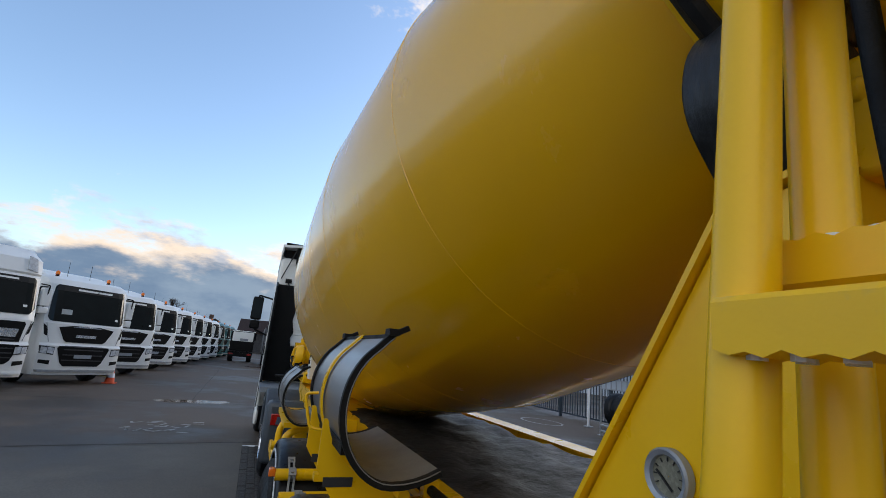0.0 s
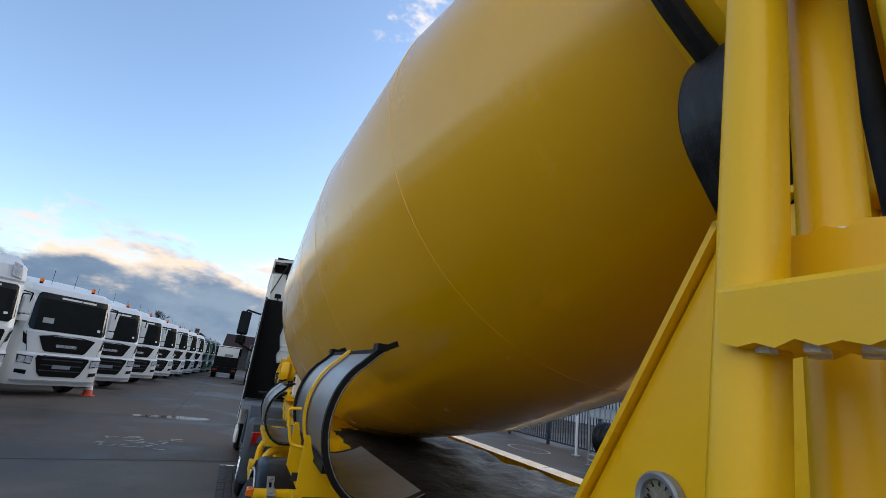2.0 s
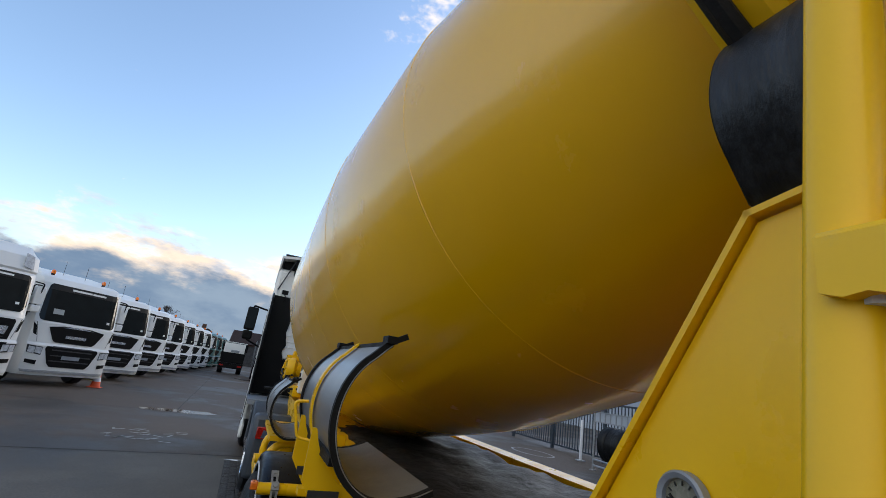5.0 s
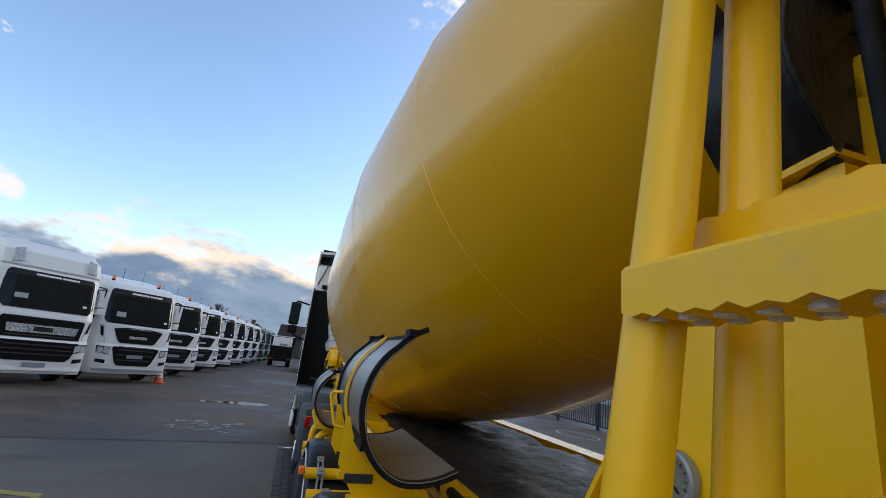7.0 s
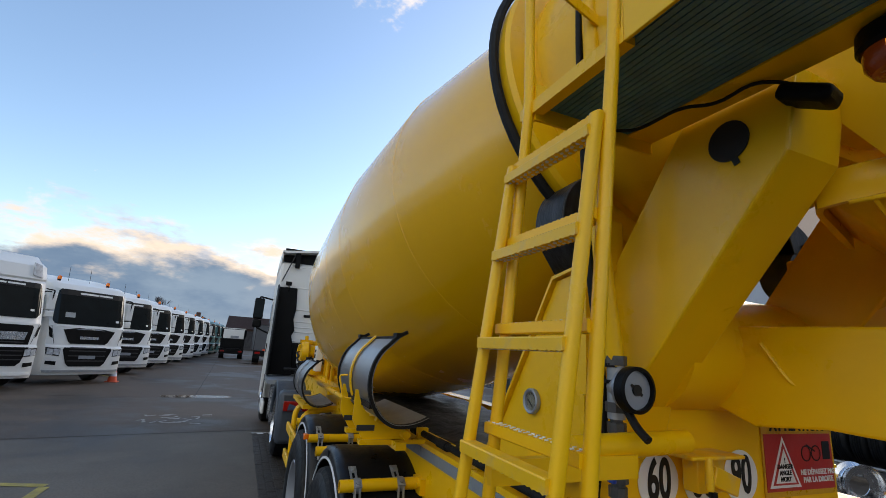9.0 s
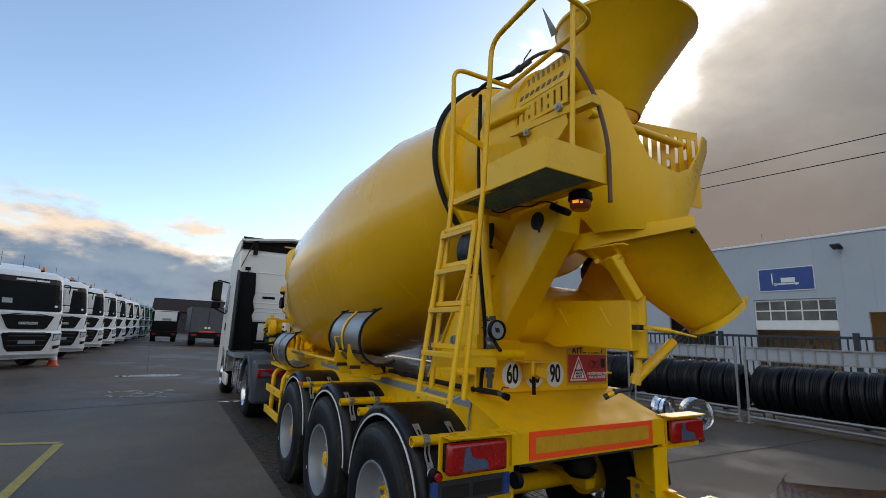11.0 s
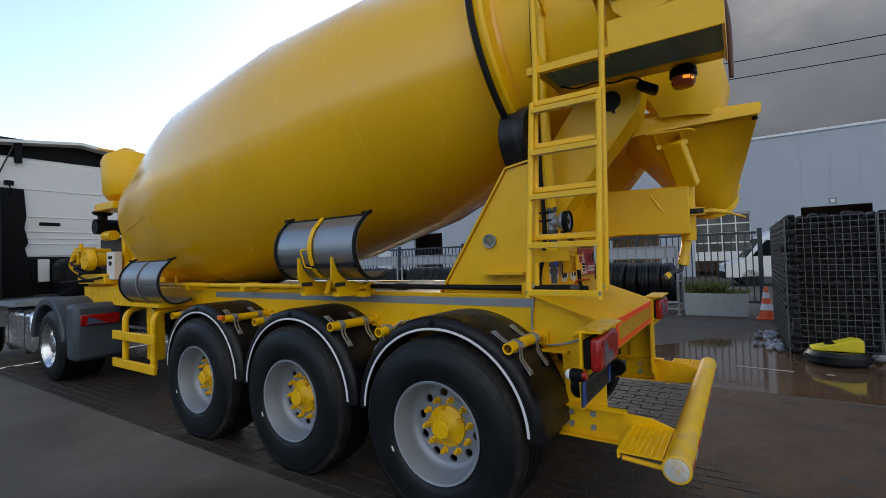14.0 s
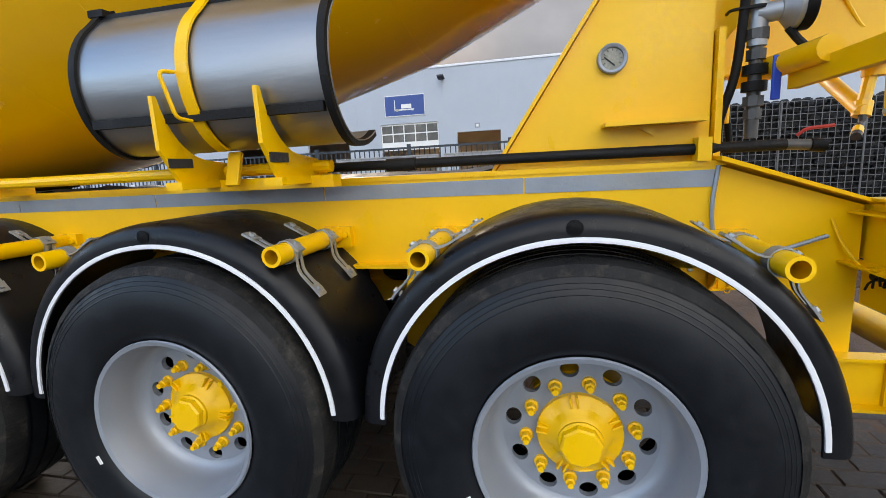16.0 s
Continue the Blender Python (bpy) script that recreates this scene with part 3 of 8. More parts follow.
def build_building():
    # long shed in pale cladding with openings cut right through its front wall
    X = 26.8
    y0, y1, zt = -36.0, 52.0, 7.5
    holes = [(6.43, 10.3, 0.0, 4.28), (2.46, 5.22, 0.0, 3.5), (-2.2, 0.58, 0.0, 3.6), (-7.2, -4.4, 0.0, 3.6), (12.6, 15.6, 0.0, 3.6), (18.2, 21.0, 0.0, 3.6)]
    bm = nb()
    ys = sorted({y0, y1, *[h[0] for h in holes], *[h[1] for h in holes]})
    zs = sorted({0.0, zt, *[h[3] for h in holes]})
    open_at = lambda y, z: any(h[0] <= y <= h[1] and z <= h[3] for h in holes)
    layer = [[[bm.verts.new((x, y, z)) for z in zs] for y in ys] for x in (X, X + 0.18)]
    solid = [[not open_at((ys[i] + ys[i + 1]) / 2, (zs[k] + zs[k + 1]) / 2) for k in range(len(zs) - 1)] for i in range(len(ys) - 1)]
    for i in range(len(ys) - 1):
        for k in range(len(zs) - 1):
            if not solid[i][k]:
                continue
            corner = ((i, k), (i + 1, k), (i + 1, k + 1), (i, k + 1))
            for q in (0, 1):
                bm.faces.new([layer[q][c][d] for c, d in corner])
            for (c0, c1), (ni, nk) in zip(zip(corner, corner[1:] + corner[:1]), ((i, k - 1), (i + 1, k), (i, k + 1), (i - 1, k))):
                inside = 0 <= ni < len(ys) - 1 and 0 <= nk < len(zs) - 1
                if not inside or not solid[ni][nk]:
                    bm.faces.new((layer[0][c0[0]][c0[1]], layer[0][c1[0]][c1[1]], layer[1][c1[0]][c1[1]], layer[1][c0[0]][c0[1]]))
    ends = nb()
    prism(ends, [(X + 0.19, y0 - 0.18), (X + 26, y0 - 0.18), (X + 26, y1 + 0.18), (X + 0.19, y1 + 0.18), (X + 0.19, y1), (X + 25.8, y1), (X + 25.8, y0), (X + 0.19, y0)], "z", 0, zt)
    tagged(part("wall_shed_ends", ends, CLAD, smooth=False), "pale grey-blue end and back walls of the industrial shed", "building wall", kind="structure")
    wall = tagged(part("wall_shed", bm, CLAD, smooth=False), "pale grey-blue metal cladding of a long industrial shed", "building wall", kind="structure")
    bm = nb()
    box(bm, X - 0.06, X + 26.05, y0 - 0.2, y1 + 0.2, zt, zt + 0.14)
    tagged(part("roof_edge", bm, WHITE_TRIM, smooth=False, bevel=0.02), "pale metal roof edge of the shed", "roof", kind="structure")
    # standing ribs of the cladding
    me = None
    y = y0 + 1.1
    while y < y1:
        if me is None:
            b = nb()
            box(b, -0.012, 0, -0.015, 0.015, 3.66, zt)
            rib = part("panel_joint", b, CLAD, wall, smooth=False)
            me = rib.data
        elif -12 < y < 22:
            rib = new("panel_joint", me)
            rib.parent = wall
        rib.location = (X, y, 0.66 if 6.4 < y < 10.4 else 0)
        y += 1.17
    # interior behind the openings
    bm = nb()
    box(bm, X + 7, X + 7.1, y0, y1, 0, zt)
    tagged(part("wall_inside", bm, INTERIOR, smooth=False), "brown inner wall of the workshop", "wall", kind="structure")
    # raised sectional doors with a row of panes
    for a, b, zb, rows, cols in ((6.43, 10.3, 2.6, 2, 5), (-2.2, 0.58, 0.9, 4, 4)):
        d = thing("sectional_door", "white sectional shed door with glazed panels, partly raised", "door", "shed doors", (X + 0.09, 0, 0))
        f = nb()
        zt2 = 4.26 if rows == 2 else 3.58
        box(f, -0.02, 0.04, a, b, zb, zb + 0.45)
        for i in range(rows + 1):
            z = zb + 0.45 + (zt2 - zb - 0.53) * i / rows
            box(f, -0.02, 0.04, a, b, z, z + 0.07)
        for i in range(cols + 1):
            y = a + (b - a - 0.06) * i / cols
            box(f, -0.02, 0.04, y, y + 0.06, zb + 0.45, zt2)
        part("frame", f, SIGNWHITE, d, smooth=False)
        for i in range(rows):
            for j in range(cols):
                p = nb()
                z = zb + 0.45 + (zt2 - zb - 0.53) * i / rows
                y = a + (b - a) * j / cols
                box(p, 0.0, 0.012, y + 0.03, y + (b - a) / cols, z + 0.05, z + (zt2 - zb - 0.5) / rows)
                part("pane", p, HALLPANE, d, smooth=False)
    sign = thing("wall_sign", "blue wall sign with a white pallet-truck pictogram", "sign", at=(X - 0.05, 8.57, 5.4))
    b = nb()
    box(b, 0, 0.05, -1.31, 1.31, -0.61, 0.61)
    part("panel", b, BLUE, sign, smooth=False)
    b = nb()
    for q in ((-1.34, 1.34, 0.61, 0.65), (-1.34, 1.34, -0.65, -0.61)):
        box(b, -0.01, 0.05, *q)
    for q in ((-1.34, -1.31, -0.61, 0.61), (1.31, 1.34, -0.61, 0.61)):
        box(b, -0.01, 0.05, *q)
    part("border", b, SIGNWHITE, sign, smooth=False)
    b = nb()
    box(b, -0.008, 0, 0.62, 0.68, -0.3, 0.36)
    box(b, -0.008, 0, -0.62, 0.66, -0.3, -0.22)
    box(b, -0.008, 0, -0.45, 0.22, -0.18, 0.08)
    rod(b, (-0.008, 0.5, -0.27), (0, 0.5, -0.27), 0.09, 16)
    rod(b, (-0.008, -0.5, -0.3), (0, -0.5, -0.3), 0.05, 12)
    part("pictogram", b, SIGNWHITE, sign, smooth=False)
    for y, z in ((6.03, 6.8), (-10.6, 7.0)):
        fl = thing("floodlight", "small grey wall floodlight on the shed", "light", "shed floodlights", (X, y, z))
        b = nb()
        obox(b, pose(-0.42, 0, 0.05, 0, 18, 0), 0.5, 0.42, 0.1)
        part("head", b, DARKMETAL, fl, bevel=0.02)
        b = nb()
        rod(b, (0, 0, -0.1), (-0.35, 0, 0.0), 0.03)
        box(b, -0.06, 0, -0.08, 0.08, -0.22, -0.02)
        part("bracket", b, GALV, fl)
    for y in (3.9, -0.8, -5.7):
        bd = thing("door_number_board", "small grey board above a shed door", "sign", "door boards", (X - 0.02, y, 3.85))
        b = nb()
        box(b, 0, 0.02, -0.17, 0.17, -0.15, 0.15)
        part("board", b, STRIP, bd, smooth=False)
        b = nb()
        box(b, -0.004, 0, -0.07, 0.07, -0.08, 0.08)
        part("bar", b, SIGNWHITE, bd, smooth=False)
    # what shows inside the open doors
    for y, w, h in ((7.2, 0.9, 2.2), (9.0, 0.7, 1.8), (3.2, 1.1, 2.8), (4.5, 0.6, 2.0)):
        c = thing("workshop_cabinet", "brown wooden cabinet inside the shed", "cabinet", "cabinets in the shed", (X + 3.0, y, 0))
        b = nb()
        box(b, -0.25, 0.25, -w / 2, w / 2, 0, h)
        part("body", b, WOODINT, c, bevel=0.02)
        b = nb()
        box(b, -0.27, -0.25, -0.02, w / 2 - 0.05, 0.1, h - 0.1)
        part("door", b, INTERIOR, c, smooth=False)
    for y in (7.0, 9.4, 3.6):
        c = thing("workshop_lamp", "warm ceiling lamp inside the shed", "lamp", "lamps in the shed", (X + 4.0, y, 3.95))
        b = nb()
        box(b, -0.1, 0.1, -0.5, 0.5, -0.05, 0.05)
        part("tube", b, LAMPWARM, c, smooth=False)
    bm = nb()
    box(bm, X + 0.2, X + 7, y0, y1, 5.6, 5.7)
    tagged(part("ceiling", bm, INTERIOR, smooth=False), "plain inner ceiling of the shed", "ceiling", kind="structure")


build_building()


def build_fence():
    X, zt = 10.5, 2.0
    posts = [-2.0, 0.9, 3.8, 6.7, 9.6, 12.5, 15.4, 18.3, 21.2]
    mesh_bar = mesh_post = None
    for a, b in zip(posts, posts[1:]):
        f = thing("fence_panel", "dark metal bar fence panel between yard and sheds", "fence", "fence panels", (X, a, 0))
        m = nb()
        box(m, -0.03, 0.03, 0.06, b - a - 0.06, zt - 0.09, zt - 0.03)
        part("top_rail", m, FENCE, f, smooth=False)
        m = nb()
        box(m, -0.03, 0.03, 0.06, b - a - 0.06, 0.14, 0.2)
        part("bottom_rail", m, FENCE, f, smooth=False)
        m = nb()
        box(m, -0.05, 0.05, -0.05, 0.05, 0, zt + 0.05)
        part("post", m, FENCE, f, smooth=False)
        n = 18
        for i in range(n):
            if mesh_bar is None:
                m = nb()
                box(m, -0.014, 0.014, -0.014, 0.014, 0.2, zt - 0.09)
                bar = part("bar", m, FENCE, f, smooth=False)
                mesh_bar = bar.data
            else:
                bar = new("bar", mesh_bar)
                bar.parent = f
            bar.location = (0, 0.16 + (b - a - 0.32) * i / (n - 1), 0)


build_fence()

# ---- the mixer trailer ----
XC = -0.12                                   # the trailer's middle line
AX = Vector((0, 1, -0.166)).normalized()     # the drum's axis, from its mouth to the cab
AO = Vector((-0.135, 0, 2.986))
trailer = thing("concrete_mixer_trailer", "bright yellow concrete mixer semi-trailer with drum, ladder and steel chutes", "mixer trailer")


def drum_point(s, r, deg):
    """A point on the drum: deg 0 is its left side, 90 its top."""
    left = Vector((-1, 0, 0))
    up = AX.cross(left) * -1
    if up.z < 0:
        up = -up
    a = radians(deg)
    return AO + AX * s + (left * math.cos(a) + up * math.sin(a)) * r


def build_drum():
    prof = [(-0.95, 0.50), (-0.95, 0.566), (0.82, 1.020), (1.85, 1.13), (2.37, 1.14), (3.4, 1.145), (3.85, 1.075), (4.95, 0.865)]
    prof += [(4.95 + 0.36 * math.sin(a), 0.865 * math.cos(a)) for a in [math.pi / 2 * i / 9 for i in range(1, 10)]]
    bm = nb()
    lathe(bm, prof, AO, AX, 128, cap=False)
    drum = part("drum", bm, DRUM, trailer, "smooth yellow mixing drum", angle=12)
    for s, r in ((0.82, 1.020), (1.85, 1.13), (2.37, 1.14), (3.85, 1.075), (4.95, 0.865)):
        b = nb()
        lathe(b, [(s - 0.005, r - 0.004), (s - 0.0025, r + 0.0008), (s + 0.0025, r + 0.0008), (s + 0.005, r - 0.004)], AO, AX, 128, cap=False)
        part("weld_seam", b, DRUM, drum)
    for s0, r0, s1, r1, deg in ((3.9, 1.066, 4.9, 0.875, -14), (1.86, 1.131, 2.36, 1.14, 160), (0.0, 0.81, 0.81, 1.018, 100)):
        b = nb()
        rod(b, drum_point(s0, r0, deg), drum_point(s1, r1, deg), 0.004, 6)
        part("weld_seam", b, DRUM, drum)
    # running ring and its black guard
    b = nb()
    lathe(b, [(-0.27, 0.70), (-0.27, 0.855), (-0.25, 0.87), (-0.17, 0.87), (-0.15, 0.855), (-0.15, 0.72)], AO, AX, 96, cap=False)
    part("running_ring", b, YEL, drum)
    b = nb()
    pts = [drum_point(-0.20, 0.895, d) for d in range(-44, 96, 5)]
    tube(b, pts, 0.022, 8)
    part("ring_guard", b, RUBBER, drum, "black rubber guard along the ring")
    # mouth collar
    b = nb()
    lathe(b, [(-0.30, 0.74), (-0.60, 0.70), (-0.86, 0.645), (-0.86, 0.56)], AO, AX, 64, cap=False)
    part("mouth_collar", b, YEL, drum)


build_drum()


def build_wheel():
    """A wide single wheel at the origin, its outer face towards -x."""
    w = new("wheel")
    w.parent = trailer
    b = nb()
    tp = [(0.012, 0.312), (-0.004, 0.325), (-0.016, 0.36), (-0.024, 0.41), (-0.023, 0.455), (-0.012, 0.50), (-0.004, 0.520), (0.004, 0.536), (0.016, 0.556), (0.024, 0.567), (0.055, 0.577)]
    grooves = []
    for k in range(4):
        x = 0.105 + k * 0.062
        grooves += [(x - 0.007, 0.579), (x - 0.006, 0.564), (x + 0.006, 0.564), (x + 0.007, 0.579)]
    tp += grooves + [(0.325, 0.576), (0.35, 0.56), (0.372, 0.49), (0.38, 0.40), (0.378, 0.33), (0.37, 0.30)]
    lathe(b, tp, (0, 0, 0), (1, 0, 0), 72, cap=False)
    for v in b.verts:           # flattened where it stands
        if v.co.z < -0.548:
            v.co.z = -0.548
    tyre = part("tyre", b, TYRE, w, "worn black wide tyre")
    for r, x in ((0.494, -0.0137), (0.510, -0.0083), (0.524, -0.0023)):
        b = nb()
        lathe(b, [(x + 0.0008, r - 0.004), (x - 0.0012, r), (x + 0.0012, r + 0.004)], (0, 0, 0), (1, 0, 0), 72, cap=False)
        part("sidewall_line", b, TYRE, tyre)
    b = nb()
    lathe(b, [(0.005, 0.540), (0.014, 0.5565), (0.022, 0.5685), (0.054, 0.5785), (0.090, 0.5795)], (0, 0, 0), (1, 0, 0), 96, cap=False)
    for v in b.verts:
        a = math.atan2(v.co.z, v.co.y)
        v.co.x -= 0.0015 * (1 + math.sin(a * 37) * math.sin(a * 11))
        if v.co.z < -0.5485:
            v.co.z = -0.5485
    part("shoulder", b, SHOULDER, tyre, "scuffed brown-grey tread shoulder")
    b = nb()
    obox(b, pose(-0.0165, 0.325, -0.153, 65, 0, 0), 0.003, 0.034, 0.013)
    part("sidewall_mark", b, SIGNWHITE, tyre, smooth=False)
    # rim: lip, barrel and disc, with hand holes cut through the disc
    b = nb()
    lathe(b, [(0.012, 0.300), (-0.004, 0.318), (-0.010, 0.314), (-0.006, 0.300), (0.03, 0.291), (0.06, 0.283), (0.10, 0.280), (0.125, 0.273), (0.139, 0.262), (0.146, 0.250), (0.149, 0.240)], (0, 0, 0), (1, 0, 0), 72, cap=False)
    rim = part("rim", b, RIM, w, "silver painted steel rim")
    b = nb()
    n_h, r_h, h_r = 10, 0.207, 0.0255
    inner, outer = 0.125, 0.246
    d_in = 0.15
    seg = 8
    for k in range(n_h):
        c = 2 * math.pi * (k + 0.5) / n_h
        half = math.pi / n_h
        hole, rim_pts = [], []
        for i in range(4 * seg):
            t = 2 * math.pi * i / (4 * seg)
            hole.append((r_h + h_r * math.cos(t), c + h_r * 1.15 * math.sin(t) / r_h))
            cs, sn = math.cos(t), math.sin(t)
            m_ = max(abs(cs), abs(sn))
            rr = r_h + (outer - r_h if cs > 0 else r_h - inner) * cs / m_
            rim_pts.append((rr, c + half * sn / m_))
        v_h = [b.verts.new((d_in, r * math.cos(a), r * math.sin(a))) for r, a in hole]
        v_o = [b.verts.new((d_in, r * math.cos(a), r * math.sin(a))) for r, a in rim_pts]
        v_b = [b.verts.new((d_in + 0.02, r * math.cos(a), r * math.sin(a))) for r, a in hole]
        m = len(v_h)
        for i in range(m):
            j = (i + 1) % m
            b.faces.new((v_h[i], v_h[j], v_o[j], v_o[i]))
            b.faces.new((v_b[i], v_b[j], v_h[j], v_h[i]))
    bmesh.ops.remove_doubles(b, verts=b.verts, dist=0.0005)
    part("disc", b, RIM, rim, "silver disc with ten hand holes", angle=50)
    # brake drum behind the holes
    b = nb()
    rod(b, (0.20, 0, 0), (0.36, 0, 0), 0.178, 32)
    part("brake_drum", b, YEL, w, "yellow painted brake drum")
    # hub, lobed flange and hexagonal cap
    b = nb()
    lathe(b, [(0.152, 0.131), (0.132, 0.131), (0.128, 0.127), (0.122, 0.112), (0.112, 0.094), (0.102, 0.082), (0.094, 0.074), (0.090, 0.069)], (0, 0, 0), (1, 0, 0), 40)
    for v in b.verts:           # five shallow scallops between the lugs
        r, a = math.hypot(v.co.y, v.co.z), math.atan2(v.co.z, v.co.y)
        if 0.085 < r < 0.13:
            v.co.x += 0.008 * max(0.0, math.cos(5 * (a - 0.3 + math.pi / 5)))
    hub = part("hub", b, YEL, w, "yellow painted axle hub", angle=25)
    b = nb()
    lathe(b, [(0.10, 0.069), (0.082, 0.069), (0.077, 0.064)], (0, 0, 0), (1, 0, 0), 32)
    lathe(b, [(0.080, 0.066), (0.060, 0.064), (0.054, 0.058), (0.053, 0.030)], (0, 0, 0), (1, 0, 0), 8)
    part("hub_cap", b, YEL, hub, angle=20)
    for k in range(5):
        a = 2 * math.pi * k / 5 + 0.3
        b = nb()
        for q in (-0.010, 0.010):
            obox(b, Matrix.Translation((0.121, 0.116 * math.cos(a) - q * math.sin(a), 0.116 * math.sin(a) + q * math.cos(a))) @ pose(0, 0, 0, math.degrees(a), 0, 0), 0.026, 0.034, 0.007)
        part("hub_rib", b, YEL, hub, smooth=False, bevel=0.002)
    nut = None
    for k in range(10):
        a = 2 * math.pi * k / 10
        if nut is None:
            b = nb()
            lathe(b, [(0.0, 0.022), (-0.008, 0.022), (-0.010, 0.018)], (0, 0, 0), (1, 0, 0), 14)
            lathe(b, [(-0.008, 0.0165), (-0.032, 0.0165), (-0.034, 0.013)], (0, 0, 0), (1, 0, 0), 6)
            rod(b, (-0.03, 0, 0), (-0.048, 0, 0), 0.010, 8)
            o = part("wheel_nut", b, YEL, rim, smooth=False)
            nut = o.data
        else:
            o = new("wheel_nut", nut)
            o.parent = rim
        o.matrix_basis = pose(0.15, 0.166 * math.cos(a), 0.166 * math.sin(a), math.degrees(a) + 10 * (k % 3), 0, 0)
    return w


HUBS = (0.0, 1.31, 2.62)


def copy_part(ob, m, parent):
    o = copy_thing(ob, m)
    o.parent = parent
    return o


wheel = build_wheel()
for k, y in enumerate(HUBS):
    for x, turn in ((-1.283, 0), (1.063, 180)):
        w = wheel if (k, turn) == (0, 0) else copy_part(wheel, pose(0, 0, 0), trailer)
        w.matrix_basis = pose(x, y, 0.521, 0, 0, turn) @ Matrix.Diagonal((1, 0.95, 0.95, 1))
        for o in w.children:
            if not o.name.startswith("tyre"):
                o.matrix_basis = pose(0, 0, 0, (-8, 31, 64)[k], 0, 0)


FLAT = 0.965      # the arches are a little flatter than half circles


def build_fender(y, sign=-1):
    f = new("fender")
    f.parent = trailer
    xo, xi = (-1.25, -0.80) if sign < 0 else (1.07, 0.62)
    b = nb()
    cy, cz, R = y + 0.0, 0.565, 0.652
    rings = []
    for i in range(49):
        a = math.pi * i / 48
        c, s = math.cos(a), math.sin(a)
        prof = [(xi, R), (xo + 0.062 * -sign, R), (xo + 0.040 * -sign, R - 0.003), (xo + 0.022 * -sign, R - 0.010), (xo + 0.009 * -sign, R - 0.022), (xo + 0.002 * -sign, R - 0.038), (xo, R - 0.052), (xo, R - 0.085), (xo + 0.008 * -sign, R - 0.085), (xo + 0.010 * -sign, R - 0.036), (xo + 0.05 * -sign, R - 0.012), (xi, R - 0.012)]
        rings.append([(x, cy - c * r, cz + s * r * FLAT) for x, r in prof])
    quad_strip(b, rings)
    shell = part("shell", b, FENDER, f, "black plastic wheel fender")
    b = nb()
    rings = []
    for i in range(49):
        a = math.pi * (0.012 + 0.976 * i / 48)
        c, s = math.cos(a), math.sin(a)
        rings.append([(xo + dx * -sign, cy - c * r, cz + s * r * FLAT) for dx, r in ((-0.006, R - 0.083), (-0.007, R - 0.076), (-0.005, R - 0.069), (0.004, R - 0.069), (0.004, R - 0.083))])
    quad_strip(b, rings)
    part("edge_trim", b, WHITE_TRIM, f, "white edge trim")
    if sign < 0:
        b = nb()
        lathe(b, [(0.0, 0.022), (-0.002, 0.022), (-0.002, 0.018), (-0.004, 0.012)], (xo, cy + 0.02, cz + (R - 0.045) * FLAT), (1, 0, 0), 16)
        part("badge", b, BLACK, f)
    return f


def build_fender_mount(y, z):
    """A yellow carrier tube through the fender with two slotted straps lying on it."""
    m = new("fender_mount")
    m.parent = trailer
    hub = min(HUBS, key=lambda h: abs(h - y))
    b = nb()
    lathe(b, [(0.0, 0.022), (0.0, 0.032), (0.52, 0.032), (0.52, 0.0)], (-1.262, y, z), (1, 0, 0), 20, cap=False)
    part("carrier_tube", b, YEL, m)
    b = nb()
    box(b, -0.83, -0.80, y - 0.06, y + 0.06, z - 0.05, z + 0.03)
    rod(b, (-0.845, y - 0.04, z), (-0.825, y - 0.04, z), 0.012, 8)
    rod(b, (-0.845, y + 0.04, z), (-0.825, y + 0.04, z), 0.012, 8)
    part("foot", b, YEL, m)
    cy, cz, R = hub + 0.0, 0.565, 0.659
    a0 = math.atan2(z - cz, y - cy)
    for x in (-1.17, -0.93):
        b = nb()
        rings_a, rings_b = [], []
        for i in range(17):
            a = a0 + (i / 16 - 0.5) * 0.42
            lift = 0.055 * math.exp(-((i - 8) / 2.2) ** 2) + 0.004
            r = R + lift
            p = (cy + math.cos(a) * r, cz + math.sin(a) * r * FLAT)
            q = (cy + math.cos(a) * (r + 0.005), cz + math.sin(a) * (r + 0.005) * FLAT)
            rings_a.append([(x - 0.02, *p), (x - 0.008, *p), (x - 0.008, *q), (x - 0.02, *q)])
            rings_b.append([(x + 0.008, *p), (x + 0.02, *p), (x + 0.02, *q), (x + 0.008, *q)])
        quad_strip(b, rings_a)
        quad_strip(b, rings_b)
        for i in (0, 8, 16):
            a = a0 + (i / 16 - 0.5) * 0.42
            r = R + (0.064 if i == 8 else 0.008)
            obox(b, Matrix.Translation((x, cy + math.cos(a) * r, cz + math.sin(a) * r * FLAT)) @ pose(0, 0, 0, math.degrees(a) - 90, 0, 0), 0.042, 0.045, 0.007)
            rod(b, (x, cy + math.cos(a) * r, cz + math.sin(a) * r * FLAT), (x, cy + math.cos(a) * (r + 0.012), cz + math.sin(a) * (r + 0.012) * FLAT), 0.011, 6)
        part("strap", b, GALV, m, "slotted steel strap")
        b = nb()
        lathe(b, [(-0.018, 0.034), (-0.018, 0.038), (0.018, 0.038), (0.018, 0.034)], (x, y, z), (1, 0, 0), 16, cap=False)
        part("clamp", b, GALV, m)
    return m


